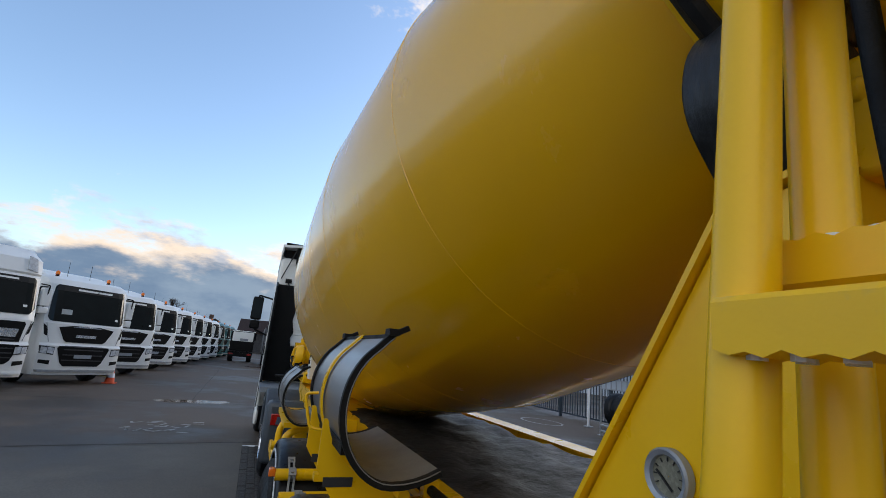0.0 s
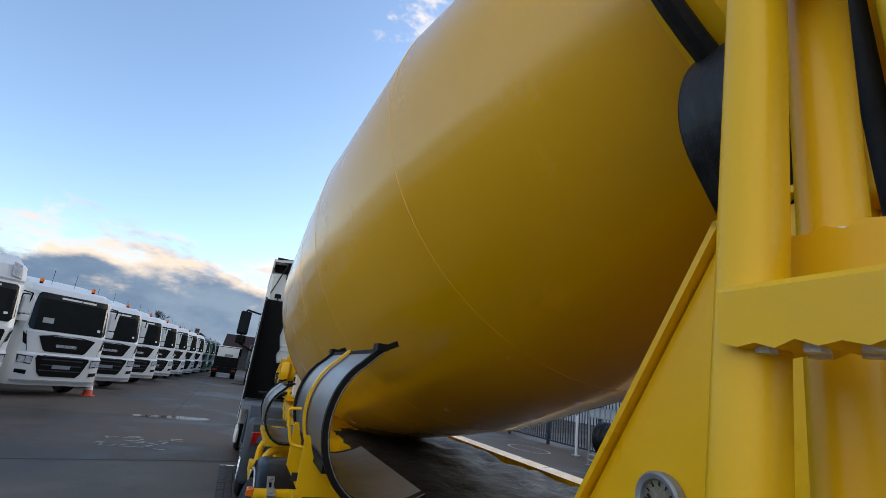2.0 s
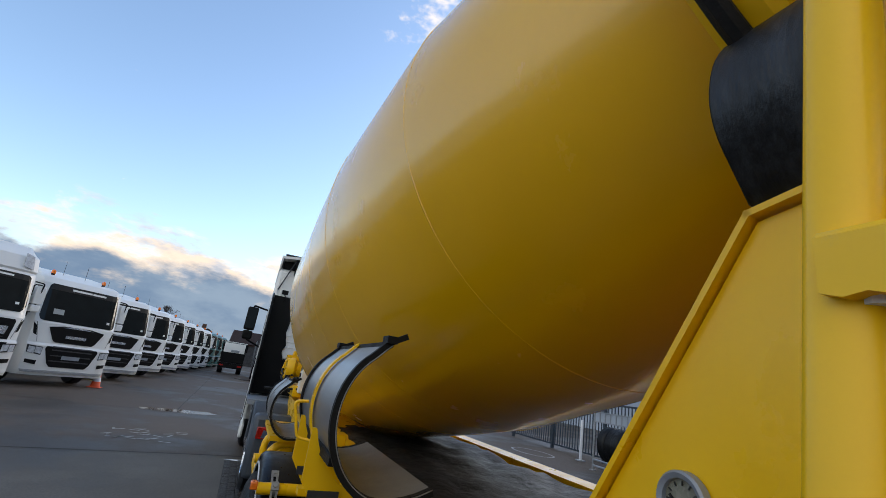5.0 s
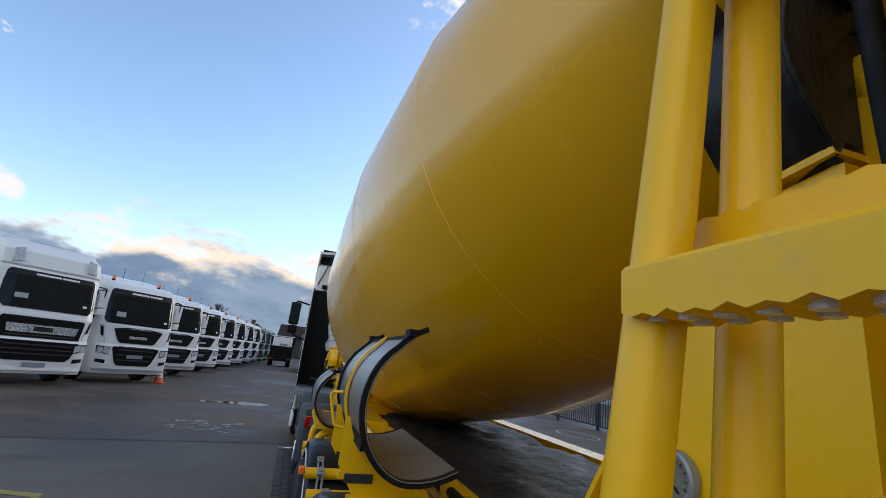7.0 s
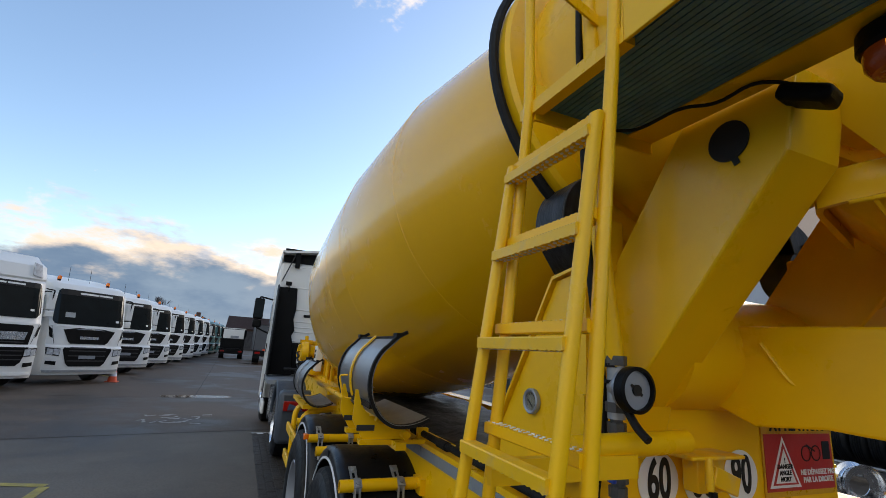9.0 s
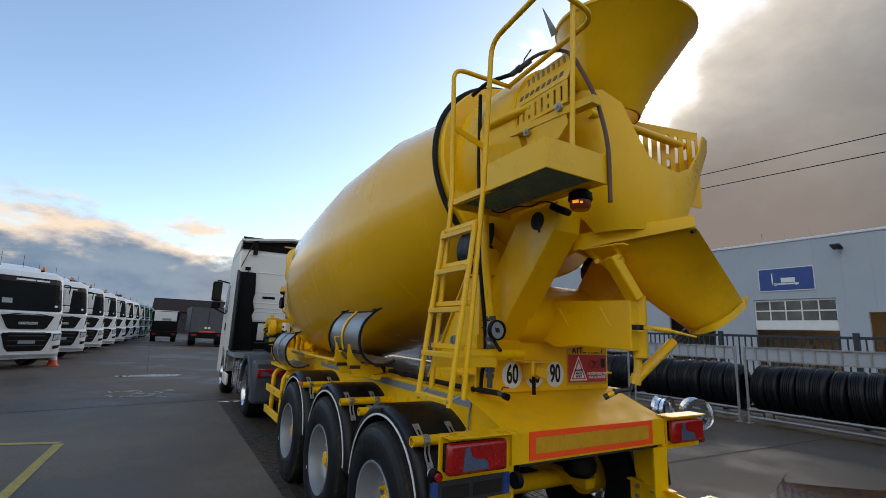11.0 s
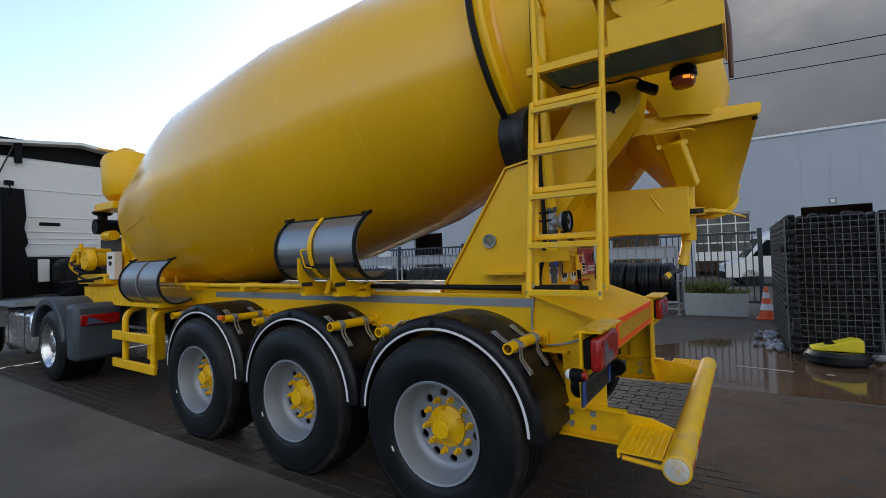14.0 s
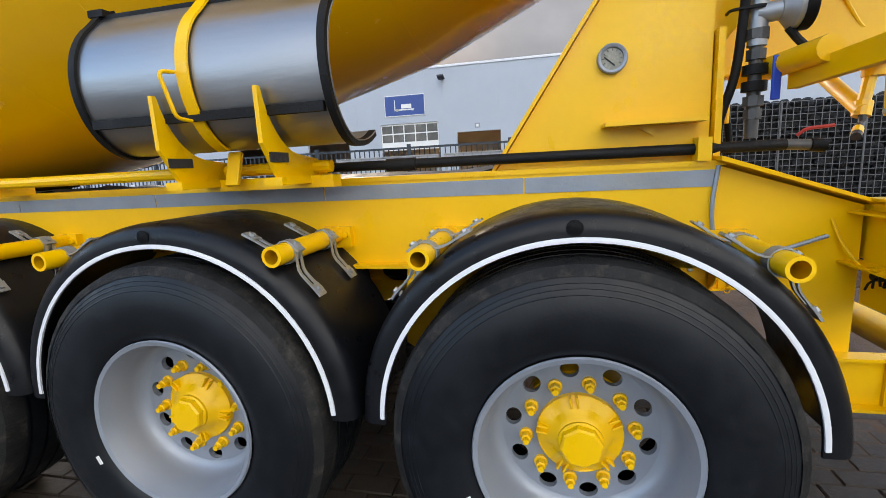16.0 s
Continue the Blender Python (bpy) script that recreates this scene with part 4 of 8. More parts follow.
for y in HUBS:
    build_fender(y)
    build_fender(y, 1)
for y, z in ((-0.478, 1.045), (0.432, 1.075), (0.878, 1.085), (1.755, 1.075), (2.19, 1.08), (3.07, 1.07)):
    build_fender_mount(y, z)
mk = new("side_marker")
mk.parent = trailer
b = nb()
box(b, -1.30, -1.262, 2.16, 2.225, 1.075, 1.115)
part("lens", b, ORANGELENS, mk, "orange side marker lens", bevel=0.006)


def build_chassis():
    c = new("chassis")
    c.parent = trailer
    for x in (-0.80, 0.62):
        b = nb()
        prism(b, [(-0.45, 1.28), (-0.45, 0.97), (3.3, 0.97), (3.9, 1.06), (6.6, 1.06), (6.6, 1.28)], "x", x, x + 0.02)
        part("web_plate", b, YEL, c, smooth=False)
        b = nb()
        box(b, x - 0.006, x + 0.16, -0.47, 6.6, 1.28, 1.297)
        box(b, x - 0.05, x + 0.16, -0.66, 3.3, 0.955, 0.97)
        part("flange", b, YEL, c, smooth=False)
        # rear cheek below the sloping deck
        b = nb()
        prism(b, [(-0.45, 1.28), (-0.86, 1.14), (-0.86, 0.64), (-0.635, 0.64), (-0.61, 0.965), (-0.45, 0.97)], "x", x, x + 0.02)
        part("rear_cheek", b, YEL, c, smooth=False)
    b = nb()
    prism(b, [(-0.44, 1.296), (-0.90, 1.135), (-0.90, 1.145), (-0.44, 1.31)], "x", XC - 0.74, XC + 0.74)
    part("rear_deck", b, DECK, c, "sloping yellow deck plate", smooth=False)
    b = nb()
    box(b, XC - 0.66, XC + 0.66, -0.44, 5.6, 1.22, 1.26)
    part("floor_plate", b, YEL, c, smooth=False)
    b = nb()
    box(b, -0.74, 0.58, -0.86, -0.84, 0.94, 1.13)
    part("tail_plate", b, DARKMETAL, c, smooth=False)
    for y in (0.4, 1.8, 3.2):
        b = nb()
        box(b, -0.77, 0.60, y - 0.05, y + 0.05, 1.0, 1.2)
        part("cross_member", b, DARKMETAL, c, smooth=False)
    for y in HUBS:
        b = nb()
        rod(b, (-0.9, y, 0.52), (0.75, y, 0.52), 0.07, 16)
        part("axle", b, YEL, c)
        for x in (-0.83, 0.64):
            b = nb()
            prism(b, [(y + 0.12, 0.955), (y + 0.10, 0.90), (y + 0.30, 0.86), (y + 0.56, 0.62), (y + 0.62, 0.66), (y + 0.60, 0.955)], "x", x, x + 0.012)
            part("hanger_plate", b, YEL, c, smooth=False)
        for x in (-0.55, 0.37):
            b = nb()
            lathe(b, [(0.62, 0.09), (0.66, 0.13), (0.72, 0.135), (0.76, 0.115), (0.80, 0.135), (0.87, 0.13), (0.92, 0.09)], (x, y - 0.3, 0), (0, 0, 1), 20)
            part("air_spring", b, RUBBER, c)
        for x in (-0.62, 0.44):
            b = nb()
            box(b, x - 0.05, x + 0.05, y - 0.35, y + 0.5, 0.52, 0.6)
            part("trailing_arm", b, YEL, c, bevel=0.01)
    # grey reflex tape in lengths
    for i, (y0, y1) in enumerate(((-0.44, 0.16), (0.165, 0.92), (0.925, 1.70), (1.705, 2.45), (2.455, 3.1))):
        b = nb()
        box(b, -0.8035, -0.80, y0, y1, 1.214, 1.268)
        part("reflex_tape", b, STRIP, c, "grey reflective tape", smooth=False)
    # side rail tubes
    b = nb()
    tube(b, [(-0.93, 0.82, 1.345), (-0.93, 4.2, 1.345)], 0.022)
    part("side_rail", b, YEL, c)
    for y in (1.35, 2.4, 3.4):
        b = nb()
        box(b, -0.95, -0.78, y - 0.03, y + 0.03, 1.29, 1.37)
        part("rail_bracket", b, YEL, c, bevel=0.004)
    # neck towards the tractor
    b = nb()
    prism(b, [(3.6, 1.28), (4.2, 1.06), (6.7, 1.06), (6.7, 1.34), (4.2, 1.34)], "x", -0.72, 0.54)
    part("neck", b, YEL, c, smooth=False, bevel=0.01)
    b = nb()
    rows = []
    for j in range(36):
        y = -0.2 + 4.0 * j / 35
        rows.append([(-0.68 + 1.22 * i / 20, y, 1.29 + 0.035 * noise.noise(Vector((i * 0.28, y * 2.6, 3.0))) + 0.02 * noise.noise(Vector((i * 0.7, y * 6, 9.0)))) for i in range(21)])
    quad_strip(b, rows, closed=False, cap=False)
    part("catch_mat", b, TARPBLACK, c, "dusty black rubber mat over the chassis")


build_chassis()


def build_pillars():
    p = new("drum_pedestal")
    p.parent = trailer
    for x, s in ((-0.75, 1), (0.57, -1)):
        b = nb()
        prism(b, [(-0.42, 1.297), (0.26, 1.297), (-0.27, 2.10), (-0.42, 2.125)], "x", x, x + 0.012 * s)
        part("side_plate", b, YEL, p, smooth=False)
        # flanges along the slope, head and back edge
        b = nb()
        for (ya, za), (yb, zb) in (((0.27, 1.30), (-0.265, 2.112)), ((-0.265, 2.112), (-0.43, 2.14))):
            L_ = math.hypot(yb - ya, zb - za)
            obox(b, Matrix.Translation((x + 0.03 * s, (ya + yb) / 2, (za + zb) / 2)) @ pose(0, 0, 0, math.degrees(math.atan2(zb - za, yb - ya)), 0, 0), 0.10, L_ + 0.01, 0.012)
        part("flange", b, YEL, p, smooth=False)
        b = nb()
        box(b, x, x + 0.22 * s, -0.434, -0.42, 1.297, 2.125)
        part("back_plate", b, YEL, p, smooth=False)
        b = nb()
        prism(b, [(-0.40, 1.42), (-0.10, 1.42), (-0.10, 1.432), (-0.40, 1.432)], "x", x - 0.10 * s, x)
        prism(b, [(-0.26, 1.42), (-0.26, 1.385), (-0.20, 1.42)], "x", x - 0.03 * s, x - 0.02 * s)
        part("bracket", b, YEL, p, smooth=False)
        # raking box strut up to the hopper
        b = nb()
        ux = x + (0.11 if s > 0 else -0.33)
        prism(b, [(-0.30, 1.545), (-0.455, 1.545), (-0.49, 1.67), (-1.06, 2.36), (-1.10, 2.58), (-0.78, 2.58), (-0.36, 2.02)], "x", ux, ux + 0.22)
        part("strut", b, YEL, p, smooth=False, bevel=0.008)
    b = nb()
    box(b, XC - 0.66, XC + 0.66, -0.46, -0.44, 1.31, 1.70)
    part("cross_plate", b, YEL, p, smooth=False)
    b = nb()
    rod(b, (-0.46, -0.40, 1.875), (0.30, -0.40, 1.875), 0.225, 36)
    part("cross_tube", b, YEL, p)
    # flat black disc and notch stand for the shade inside the cutout
    b = nb()
    lathe(b, [(0, 0.060), (-0.004, 0.060), (-0.004, 0.0)], (-0.642, -0.912, 2.443), (1, 0, 0), 24)
    obox(b, pose(-0.6445, -0.927, 2.383, -20, 0, 0), 0.003, 0.018, 0.036)
    part("cutout_cover", b, INK, p, "black disc for the shaded round opening")
    # pressure gauge in the side plate
    g = new("pressure_gauge")
    g.parent = trailer
    b = nb()
    lathe(b, [(0.0, 0.048), (-0.016, 0.048), (-0.02, 0.044), (-0.016, 0.036), (-0.006, 0.035)], (-0.752, -0.13, 1.642), (1, 0, 0), 32, cap=False)
    part("bezel", b, RIM, g)
    b = nb()
    lathe(b, [(-0.008, 0.036), (-0.0085, 0.001)], (-0.752, -0.13, 1.642), (1, 0, 0), 32, cap=False)
    part("dial", b, DIAL, g)
    b = nb()
    obox(b, pose(-0.7625, -0.122, 1.634, 40, 0, 0), 0.002, 0.045, 0.004)
    for i in range(9):
        a = radians(-30 + 30 * i)
        obox(b, pose(-0.762, -0.13 + 0.028 * math.cos(a), 1.642 + 0.028 * math.sin(a), math.degrees(a), 0, 0), 0.0015, 0.007, 0.002)
    part("needle", b, INK, g, smooth=False)
    # support roller with its black cover
    r = new("drum_roller")
    r.parent = trailer
    for x, s in ((-0.80, 1), (0.62, -1)):
        x += 0.10 * s
        b = nb()
        prof = rounded([(0.06, 0, 2.13), (0.16, 0, 2.27), (0.13, 0, 2.42), (0.02, 0, 2.50), (-0.07, 0, 2.53)], 0.10, 6)
        inner = [Vector((p.x - 0.03, 0, p.z - 0.012)) for p in prof]
        loop = prof + inner[::-1]
        quad_strip(b, [[(x - p.x * s, y, p.z) for p in loop] for y in (-0.43, -0.425, -0.27, -0.262)])
        # end plate, cut away round the bearing
        cheek = [(p.x, p.z) for p in prof] + [(-0.07, 2.43), (-0.05, 2.36), (0.0, 2.36), (0.045, 2.31), (0.035, 2.17)]
        for q0, q1 in ((-0.436, -0.428), (-0.270, -0.262)):
            quad_strip(b, [[(x - px * s, q, pz) for px, pz in cheek] for q in (q0, q1)])
        part("roller_cover", b, COVER, r, "scuffed black moulded roller cover", bevel=0.006)
        b = nb()
        lathe(b, [(0.0, 0.012), (-0.02, 0.012), (-0.024, 0.007)], (x - 0.05 * s, -0.436, 2.41), (0, 1, 0), 12)
        obox(b, pose(x - 0.04 * s, -0.445, 2.41, 0, 25 * s, 0), 0.07, 0.012, 0.022)
        part("cover_clip", b, BLACK, r)
        b = nb()
        for k in range(26):
            q = random.Random(k)
            obox(b, pose(x - 0.05 * s + q.uniform(-0.035, 0.035), -0.30 + q.uniform(-0.03, 0.03), 2.505 + q.uniform(-0.012, 0.02), q.uniform(0, 90), q.uniform(0, 90), 0), 0.02, 0.016, 0.014)
        part("dried_mortar", b, DARKMETAL, r, smooth=False)
        b = nb()
        rod(b, (x - 0.02 * s, -0.29, 2.27), (x - 0.02 * s, -0.43, 2.27), 0.11, 24)
        part("roller", b, DARKMETAL, r, "steel support roller")
        b = nb()
        rod(b, (x + 0.02 * s, -0.43, 2.26), (x + 0.02 * s, -0.46, 2.26), 0.03, 12)
        box(b, min(x, x + 0.10 * s), max(x, x + 0.10 * s), -0.47, -0.42, 2.12, 2.32)
        part("bearing_block", b, YEL, r, bevel=0.012)


build_pillars()


def build_ladder():
    lad = new("access_ladder")
    lad.parent = trailer
    yl, yr = -0.63, -0.98
    # folded lower flight, leaning out at its foot
    lo, hi = (-1.316, 1.335), (-1.179, 2.335)
    at = lambda k: (lo[0] + (hi[0] - lo[0]) * k, lo[1] + (hi[1] - lo[1]) * k)
    for y in (yl, yr):
        b = nb()
        prof = [(0.0148 * math.copysign(abs(math.cos(a)) ** 0.75, math.cos(a)), 0.0148 * math.copysign(abs(math.sin(a)) ** 0.75, math.sin(a))) for a in [math.tau * (i + 0.5) / 20 for i in range(20)]]
        quad_strip(b, [[(p[0] + dx, y + dy, p[1]) for dx, dy in prof] for p in ((lo[0], lo[1] - 0.012), at(0.5), (hi[0], hi[1] + 0.01))])
        part("swing_stringer", b, YEL, lad, angle=60)
    me = {}

    def rung(x, z, tilt, y0, y1, name, key):
        if key not in me:
            b = nb()
            w = y1 - y0
            # folded tread, saw-toothed along both lower edges, with punched holes as studs
            n = 22
            rings = []
            for i in range(2 * n + 1):
                t = w * i / (2 * n)
                d = -0.013 - (0.0026 if i % 2 else 0.0) - 0.0006 * math.sin(i * 1.7)
                rings.append([(-0.0195, t, d), (-0.020, t, 0.010), (-0.017, t, 0.013), (0.017, t, 0.013), (0.020, t, 0.010), (0.0195, t, d), (0.016, t, d), (-0.016, t, d)])
            quad_strip(b, rings)
            # white studs paint the brightness that shows in the punched holes
            holes = nb()
            for i in range(18):
                for q in (-0.008, 0.008):
                    y_ = w * (i + (0.3 if q < 0 else 0.7)) / 18
                    rod(holes, (q, y_, -0.0166), (q, y_, -0.012), 0.0045, 8)
            me[key] = (part(name, b, WORN if key == "a" else YEL, lad, smooth=True, angle=18), part("punched_hole", holes, WHITE_TRIM, lad, smooth=False))
            tagged(me[key][1], kind="stuff")
            o = me[key][0]
            o2 = me[key][1]
        else:
            o = new(name, me[key][0].data)
            o2 = new("punched_hole", me[key][1].data)
            o.parent = o2.parent = lad
        tagged(o2, kind="stuff")
        o.matrix_basis = o2.matrix_basis = pose(x, y0, z, 0, tilt, 0)

    for k in (0.035, 0.27, 0.52, 0.755, 0.985):
        x, z = at(k)
        rung(x - 0.006, z - 0.018, 0, yr, yl, "swing_rung", "a")
    # fixed flight and hand rails
    fx = lambda z: -1.232 + (z - 1.38) * (0.10 / 1.2) if z < 2.58 else -1.132
    for y in (yl - 0.01, yr - 0.01):
        b = nb()
        if y > -0.8:
            tube(b, [(fx(1.38), y, 1.38), (-1.134, y, 2.56), (-1.155, y, 3.50), (-0.72, y - 0.08, 3.46)], 0.016, 12, 0.09)
        else:
            tube(b, [(fx(1.36), y, 1.36), (-1.134, y, 2.56), (-1.11, y - 0.02, 3.50), (-1.09, -1.49, 3.58), (-0.76, -1.52, 3.50), (-0.74, -0.72, 3.46)], 0.016, 12, 0.10)
        part("hand_rail", b, YEL, lad)
    for z in (1.627, 1.874, 2.11, 2.342):
        rung(fx(z) - 0.004, z, 180, yr - 0.006, yl + 0.006, "fixed_rung", "b")
    b = nb()
    tube(b, [(-0.92, -1.48, 2.66), (-0.91, -1.49, 3.55)], 0.015)
    part("rail_post", b, YEL, lad)
    b = nb()
    quad_strip(b, [[(p[0], p[1] + dy, p[2] + dz) for dy, dz in ((-0.004, -0.022), (0.004, -0.022), (0.004, 0.022), (-0.004, 0.022))] for p in ((-1.15, -0.63, 3.08), (-0.83, -0.60, 3.00))])
    part("stay_bar", b, YEL, lad, smooth=False)
    for y in (yl, yr):
        b = nb()
        rod(b, (-1.325, y, 1.352), (-1.225, y, 1.39), 0.008, 8)
        rod(b, (-1.33, y, 1.35), (-1.317, y, 1.354), 0.012, 6)
        part("hinge_bolt", b, GALV, lad)
    b = nb()
    box(b, -1.235, -0.77, yl - 0.04, yl - 0.01, 1.50, 1.56)
    part("tie_bar", b, YEL, lad, smooth=False)


build_ladder()


def build_platform():
    p = new("platform")
    p.parent = trailer
    b = nb()
    box(b, -1.125, -0.765, -1.50, -0.66, 2.545, 2.555)
    deck = part("deck", b, GRATE, p, "ribbed blue-grey metal deck", smooth=False)
    for i in range(18):
        x = -1.12 + i * 0.0196
        b = nb()
        box(b, x, x + 0.0155, -1.49, -0.67, 2.5395, 2.545)
        part("deck_rib", b, GRATE, deck, smooth=False)
    b = nb()
    box(b, -1.135, -1.125, -1.51, -1.02, 2.52, 2.685)
    part("side_skirt", b, YEL, p, smooth=False, bevel=0.003)
    b = nb()
    box(b, -1.135, -0.66, -1.512, -1.502, 2.52, 2.685)
    part("rear_skirt", b, YEL, p, smooth=False, bevel=0.003)
    b = nb()
    box(b, -1.135, -1.10, -1.02, -0.59, 2.52, 2.56)
    box(b, -1.125, -0.66, -0.66, -0.65, 2.50, 2.62)
    box(b, -0.765, -0.66, -1.50, -0.66, 2.538, 2.56)
    part("edge_angle", b, YEL, p, smooth=False)
    bc = new("warning_beacon")
    bc.parent = trailer
    b = nb()
    lathe(b, [(0.0, 0.05), (-0.012, 0.066), (-0.05, 0.069), (-0.058, 0.064)], (-0.675, -1.305, 2.535), (0, 0, 1), 28)
    part("base", b, BLACK, bc)
    b = nb()
    lathe(b, [(-0.055, 0.060), (-0.09, 0.059), (-0.108, 0.048), (-0.112, 0.01)], (-0.675, -1.305, 2.535), (0, 0, 1), 28)
    part("lens", b, BEACONLENS, bc, "lit orange beacon lens")
    # two small glowing strips on the lens stand for its orange glints
    b = nb()
    obox(b, pose(-0.735, -1.325, 2.462, 0, 0, 18), 0.006, 0.034, 0.016)
    obox(b, pose(-0.718, -1.352, 2.456, 0, 0, 48), 0.006, 0.016, 0.012)
    part("bulb", b, BEACONGLINT, bc)
    wl = new("work_lamp")
    wl.parent = trailer
    b = nb()
    obox(b, pose(-0.645, -1.12, 2.475, 28, 0, 10), 0.09, 0.12, 0.045)
    part("housing", b, BLACK, wl, bevel=0.015)
    b = nb()
    tube(b, [(-0.84, -0.68, 2.53), (-0.83, -0.76, 2.495), (-0.78, -0.88, 2.53), (-0.74, -0.95, 2.51), (-0.72, -1.04, 2.535), (-0.68, -1.09, 2.52), (-0.655, -1.12, 2.49)], 0.005, 6, 0.05)
    part("cable", b, RUBBER, wl)


build_platform()


def build_hopper():
    h = new("charging_hopper")
    h.parent = trailer
    # slanting funnel
    b = nb()
    n = 48
    rows = [(3.22, 0.19, 0.17, XC - 0.01, -1.12), (3.42, 0.27, 0.24, XC - 0.01, -1.14), (3.83, 0.455, 0.455, XC + 0.02, -1.20), (3.84, 0.47, 0.47, XC + 0.02, -1.20), (3.86, 0.47, 0.47, XC + 0.02, -1.20), (3.86, 0.455, 0.455, XC + 0.02, -1.20), (3.42, 0.255, 0.225, XC - 0.01, -1.14), (3.22, 0.175, 0.155, XC - 0.01, -1.12)]
    quad_strip(b, [[(cx + rx * math.cos(2 * math.pi * i / n), cy + ry * math.sin(2 * math.pi * i / n), z + 0.11 * math.sin(2 * math.pi * i / n) * (z - 3.2)) for i in range(n)] for z, rx, ry, cx, cy in rows], cap=False)
    part("funnel", b, YEL, h, "large yellow filling funnel")
    b = nb()
    prism(b, [(XC - 0.46, 3.76), (XC - 0.545, 3.955), (XC - 0.40, 3.82)], "y", -0.99, -0.985)
    part("splash_flap", b, STRIP, h, smooth=False)
    # collector: wrapped plate under the drum mouth, flared, with a dip at the back
    b = nb()
    top = [(-0.62, -0.72, 3.15), (-0.62, -1.10, 3.20), (-0.60, -1.26, 3.22), (-0.49, -1.33, 3.23), (-0.36, -1.37, 3.16), (-0.31, -1.42, 2.97), (-0.25, -1.46, 2.81), (-0.12, -1.475, 2.76), (0.04, -1.47, 2.76),
           (0.20, -1.455, 2.83), (0.34, -1.44, 2.98), (0.44, -1.42, 3.13), (0.52, -1.40, 3.13), (0.565, -1.37, 3.05), (0.565, -1.20, 3.05), (0.565, -0.72, 3.02)]
    rings = []
    m_ = len(top)
    for i, (x, y, z) in enumerate(top):
        a = math.pi * (1.0 + i / (m_ - 1))
        xb, yb = -0.08 + 0.30 * math.cos(a), -1.15 + 0.33 * math.sin(a)
        ins = Vector((-0.12 - x, -0.9 - y, 0)).normalized() * 0.012
        mid = Vector((x, y, z)).lerp(Vector((xb, yb, 2.36)), 0.55) + Vector((x + 0.03, y + 0.9, 0)).normalized() * 0.035
        rings.append([Vector((x, y, z)), mid, Vector((xb, yb, 2.36)), Vector((xb, yb, 2.36)) + ins, mid + ins, Vector((x, y, z)) + ins])
    quad_strip(b, rings)
    part("collector", b, YEL, h, "curved yellow discharge collector", angle=50)

    b = nb()
    lathe(b, [(2.315, 0.225), (2.32, 0.24), (2.385, 0.262), (2.385, 0.245), (2.32, 0.225)], (-0.05, -1.13, 0), (0, 0, 1), 36, cap=False)
    part("rubber_seal", b, RUBBER, h, "black rubber seal under the collector")

    def slotted(b, p0, p1, z0, z1, za, zb, n, wide=0.5, slope=0.0):
        """An upright sheet from p0 to p1 with n slots cut through it."""
        p0, p1 = Vector((*p0, 0)), Vector((*p1, 0))
        zm = (za + zb) / 2
        zs = [z0, za, zm - 0.02, zm + 0.02, zb, z1]
        us = [0.0]
        for i in range(n):
            us += [(i + 1 - wide) / (n + 0.3), (i + 1) / (n + 0.3)]
        us.append(1.0)
        grid = [[b.verts.new(p0.lerp(p1, u) + Vector((0, 0, z + slope * u))) for z in zs] for u in us]
        for i in range(len(us) - 1):
            for k in range(len(zs) - 1):
                hole = i % 2 == 1 and (k in (1, 3) or (k == 2 and (i // 2) % 3 != 2))
                if not hole:
                    b.faces.new((grid[i][k], grid[i + 1][k], grid[i + 1][k + 1], grid[i][k + 1]))

    b = nb()
    slotted(b, (-0.02, -1.06), (0.52, -1.335), 2.72, 3.29, 2.90, 3.23, 9, 0.42, -0.08)
    gp = part("slotted_guard", b, YEL, h, "slotted yellow guard plate", smooth=False)
    gp.modifiers.new("thick", "SOLIDIFY").thickness = 0.008
    b = nb()
    slotted(b, (-0.775, -1.31), (-0.775, -0.84), 3.07, 3.215, 3.095, 3.19, 8, 0.35, 0.0)
    gp = part("slotted_guard", b, YEL, h, "slotted yellow guard plate", smooth=False)
    gp.modifiers.new("thick", "SOLIDIFY").thickness = 0.008
    b = nb()
    prism(b, [(-1.30, 3.03), (-1.32, 2.92), (-1.25, 2.86), (-1.04, 2.84), (-0.98, 2.90), (-0.95, 3.0)], "x", -0.785, -0.775)
    part("guard_plate", b, YEL, h, smooth=False, bevel=0.003)
    # name plate leaning on top, with a row of slanting slots
    b = nb()
    lean = lambda y, z: (-0.775 + (z - 3.22) * 0.35, y, z)
    quad_strip(b, [[Vector(lean(y, z)) + Vector((k, 0, 0)) for y, z in ((-1.31, 3.22), (-0.84, 3.22), (-0.80, 3.36), (-0.94, 3.46), (-1.34, 3.47))] for k in (0.0, 0.006)])
    part("name_plate", b, YEL, h, smooth=False)
    tilt = -math.degrees(math.atan(0.35))
    for i in range(8):
        b = nb()
        p = lean(-0.88 - i * 0.052, 3.285)
        obox(b, pose(p[0] - 0.002, p[1], p[2], 0, -tilt, 0), 0.004, 0.028, 0.036)
        part("name_bar", b, LETTER, h, "dark stencilled lettering bar", smooth=False)
    # slots are strips on the plate, coloured like the shaded yellow behind
    for i in range(9):
        b = nb()
        p = lean(-0.90 - i * 0.047, 3.41)
        obox(b, pose(p[0] - 0.002, p[1], p[2], -24, -tilt, 0), 0.003, 0.018, 0.075)
        part("guard_slot", b, SHADE_YEL, h, smooth=False)
    for y, z in ((-1.27, 3.04), (-0.99, 2.985)):
        b = nb()
        rod(b, (-0.815, y, z), (-0.79, y, z), 0.024, 16)
        rod(b, (-0.826, y, z), (-0.80, y, z), 0.012, 6)
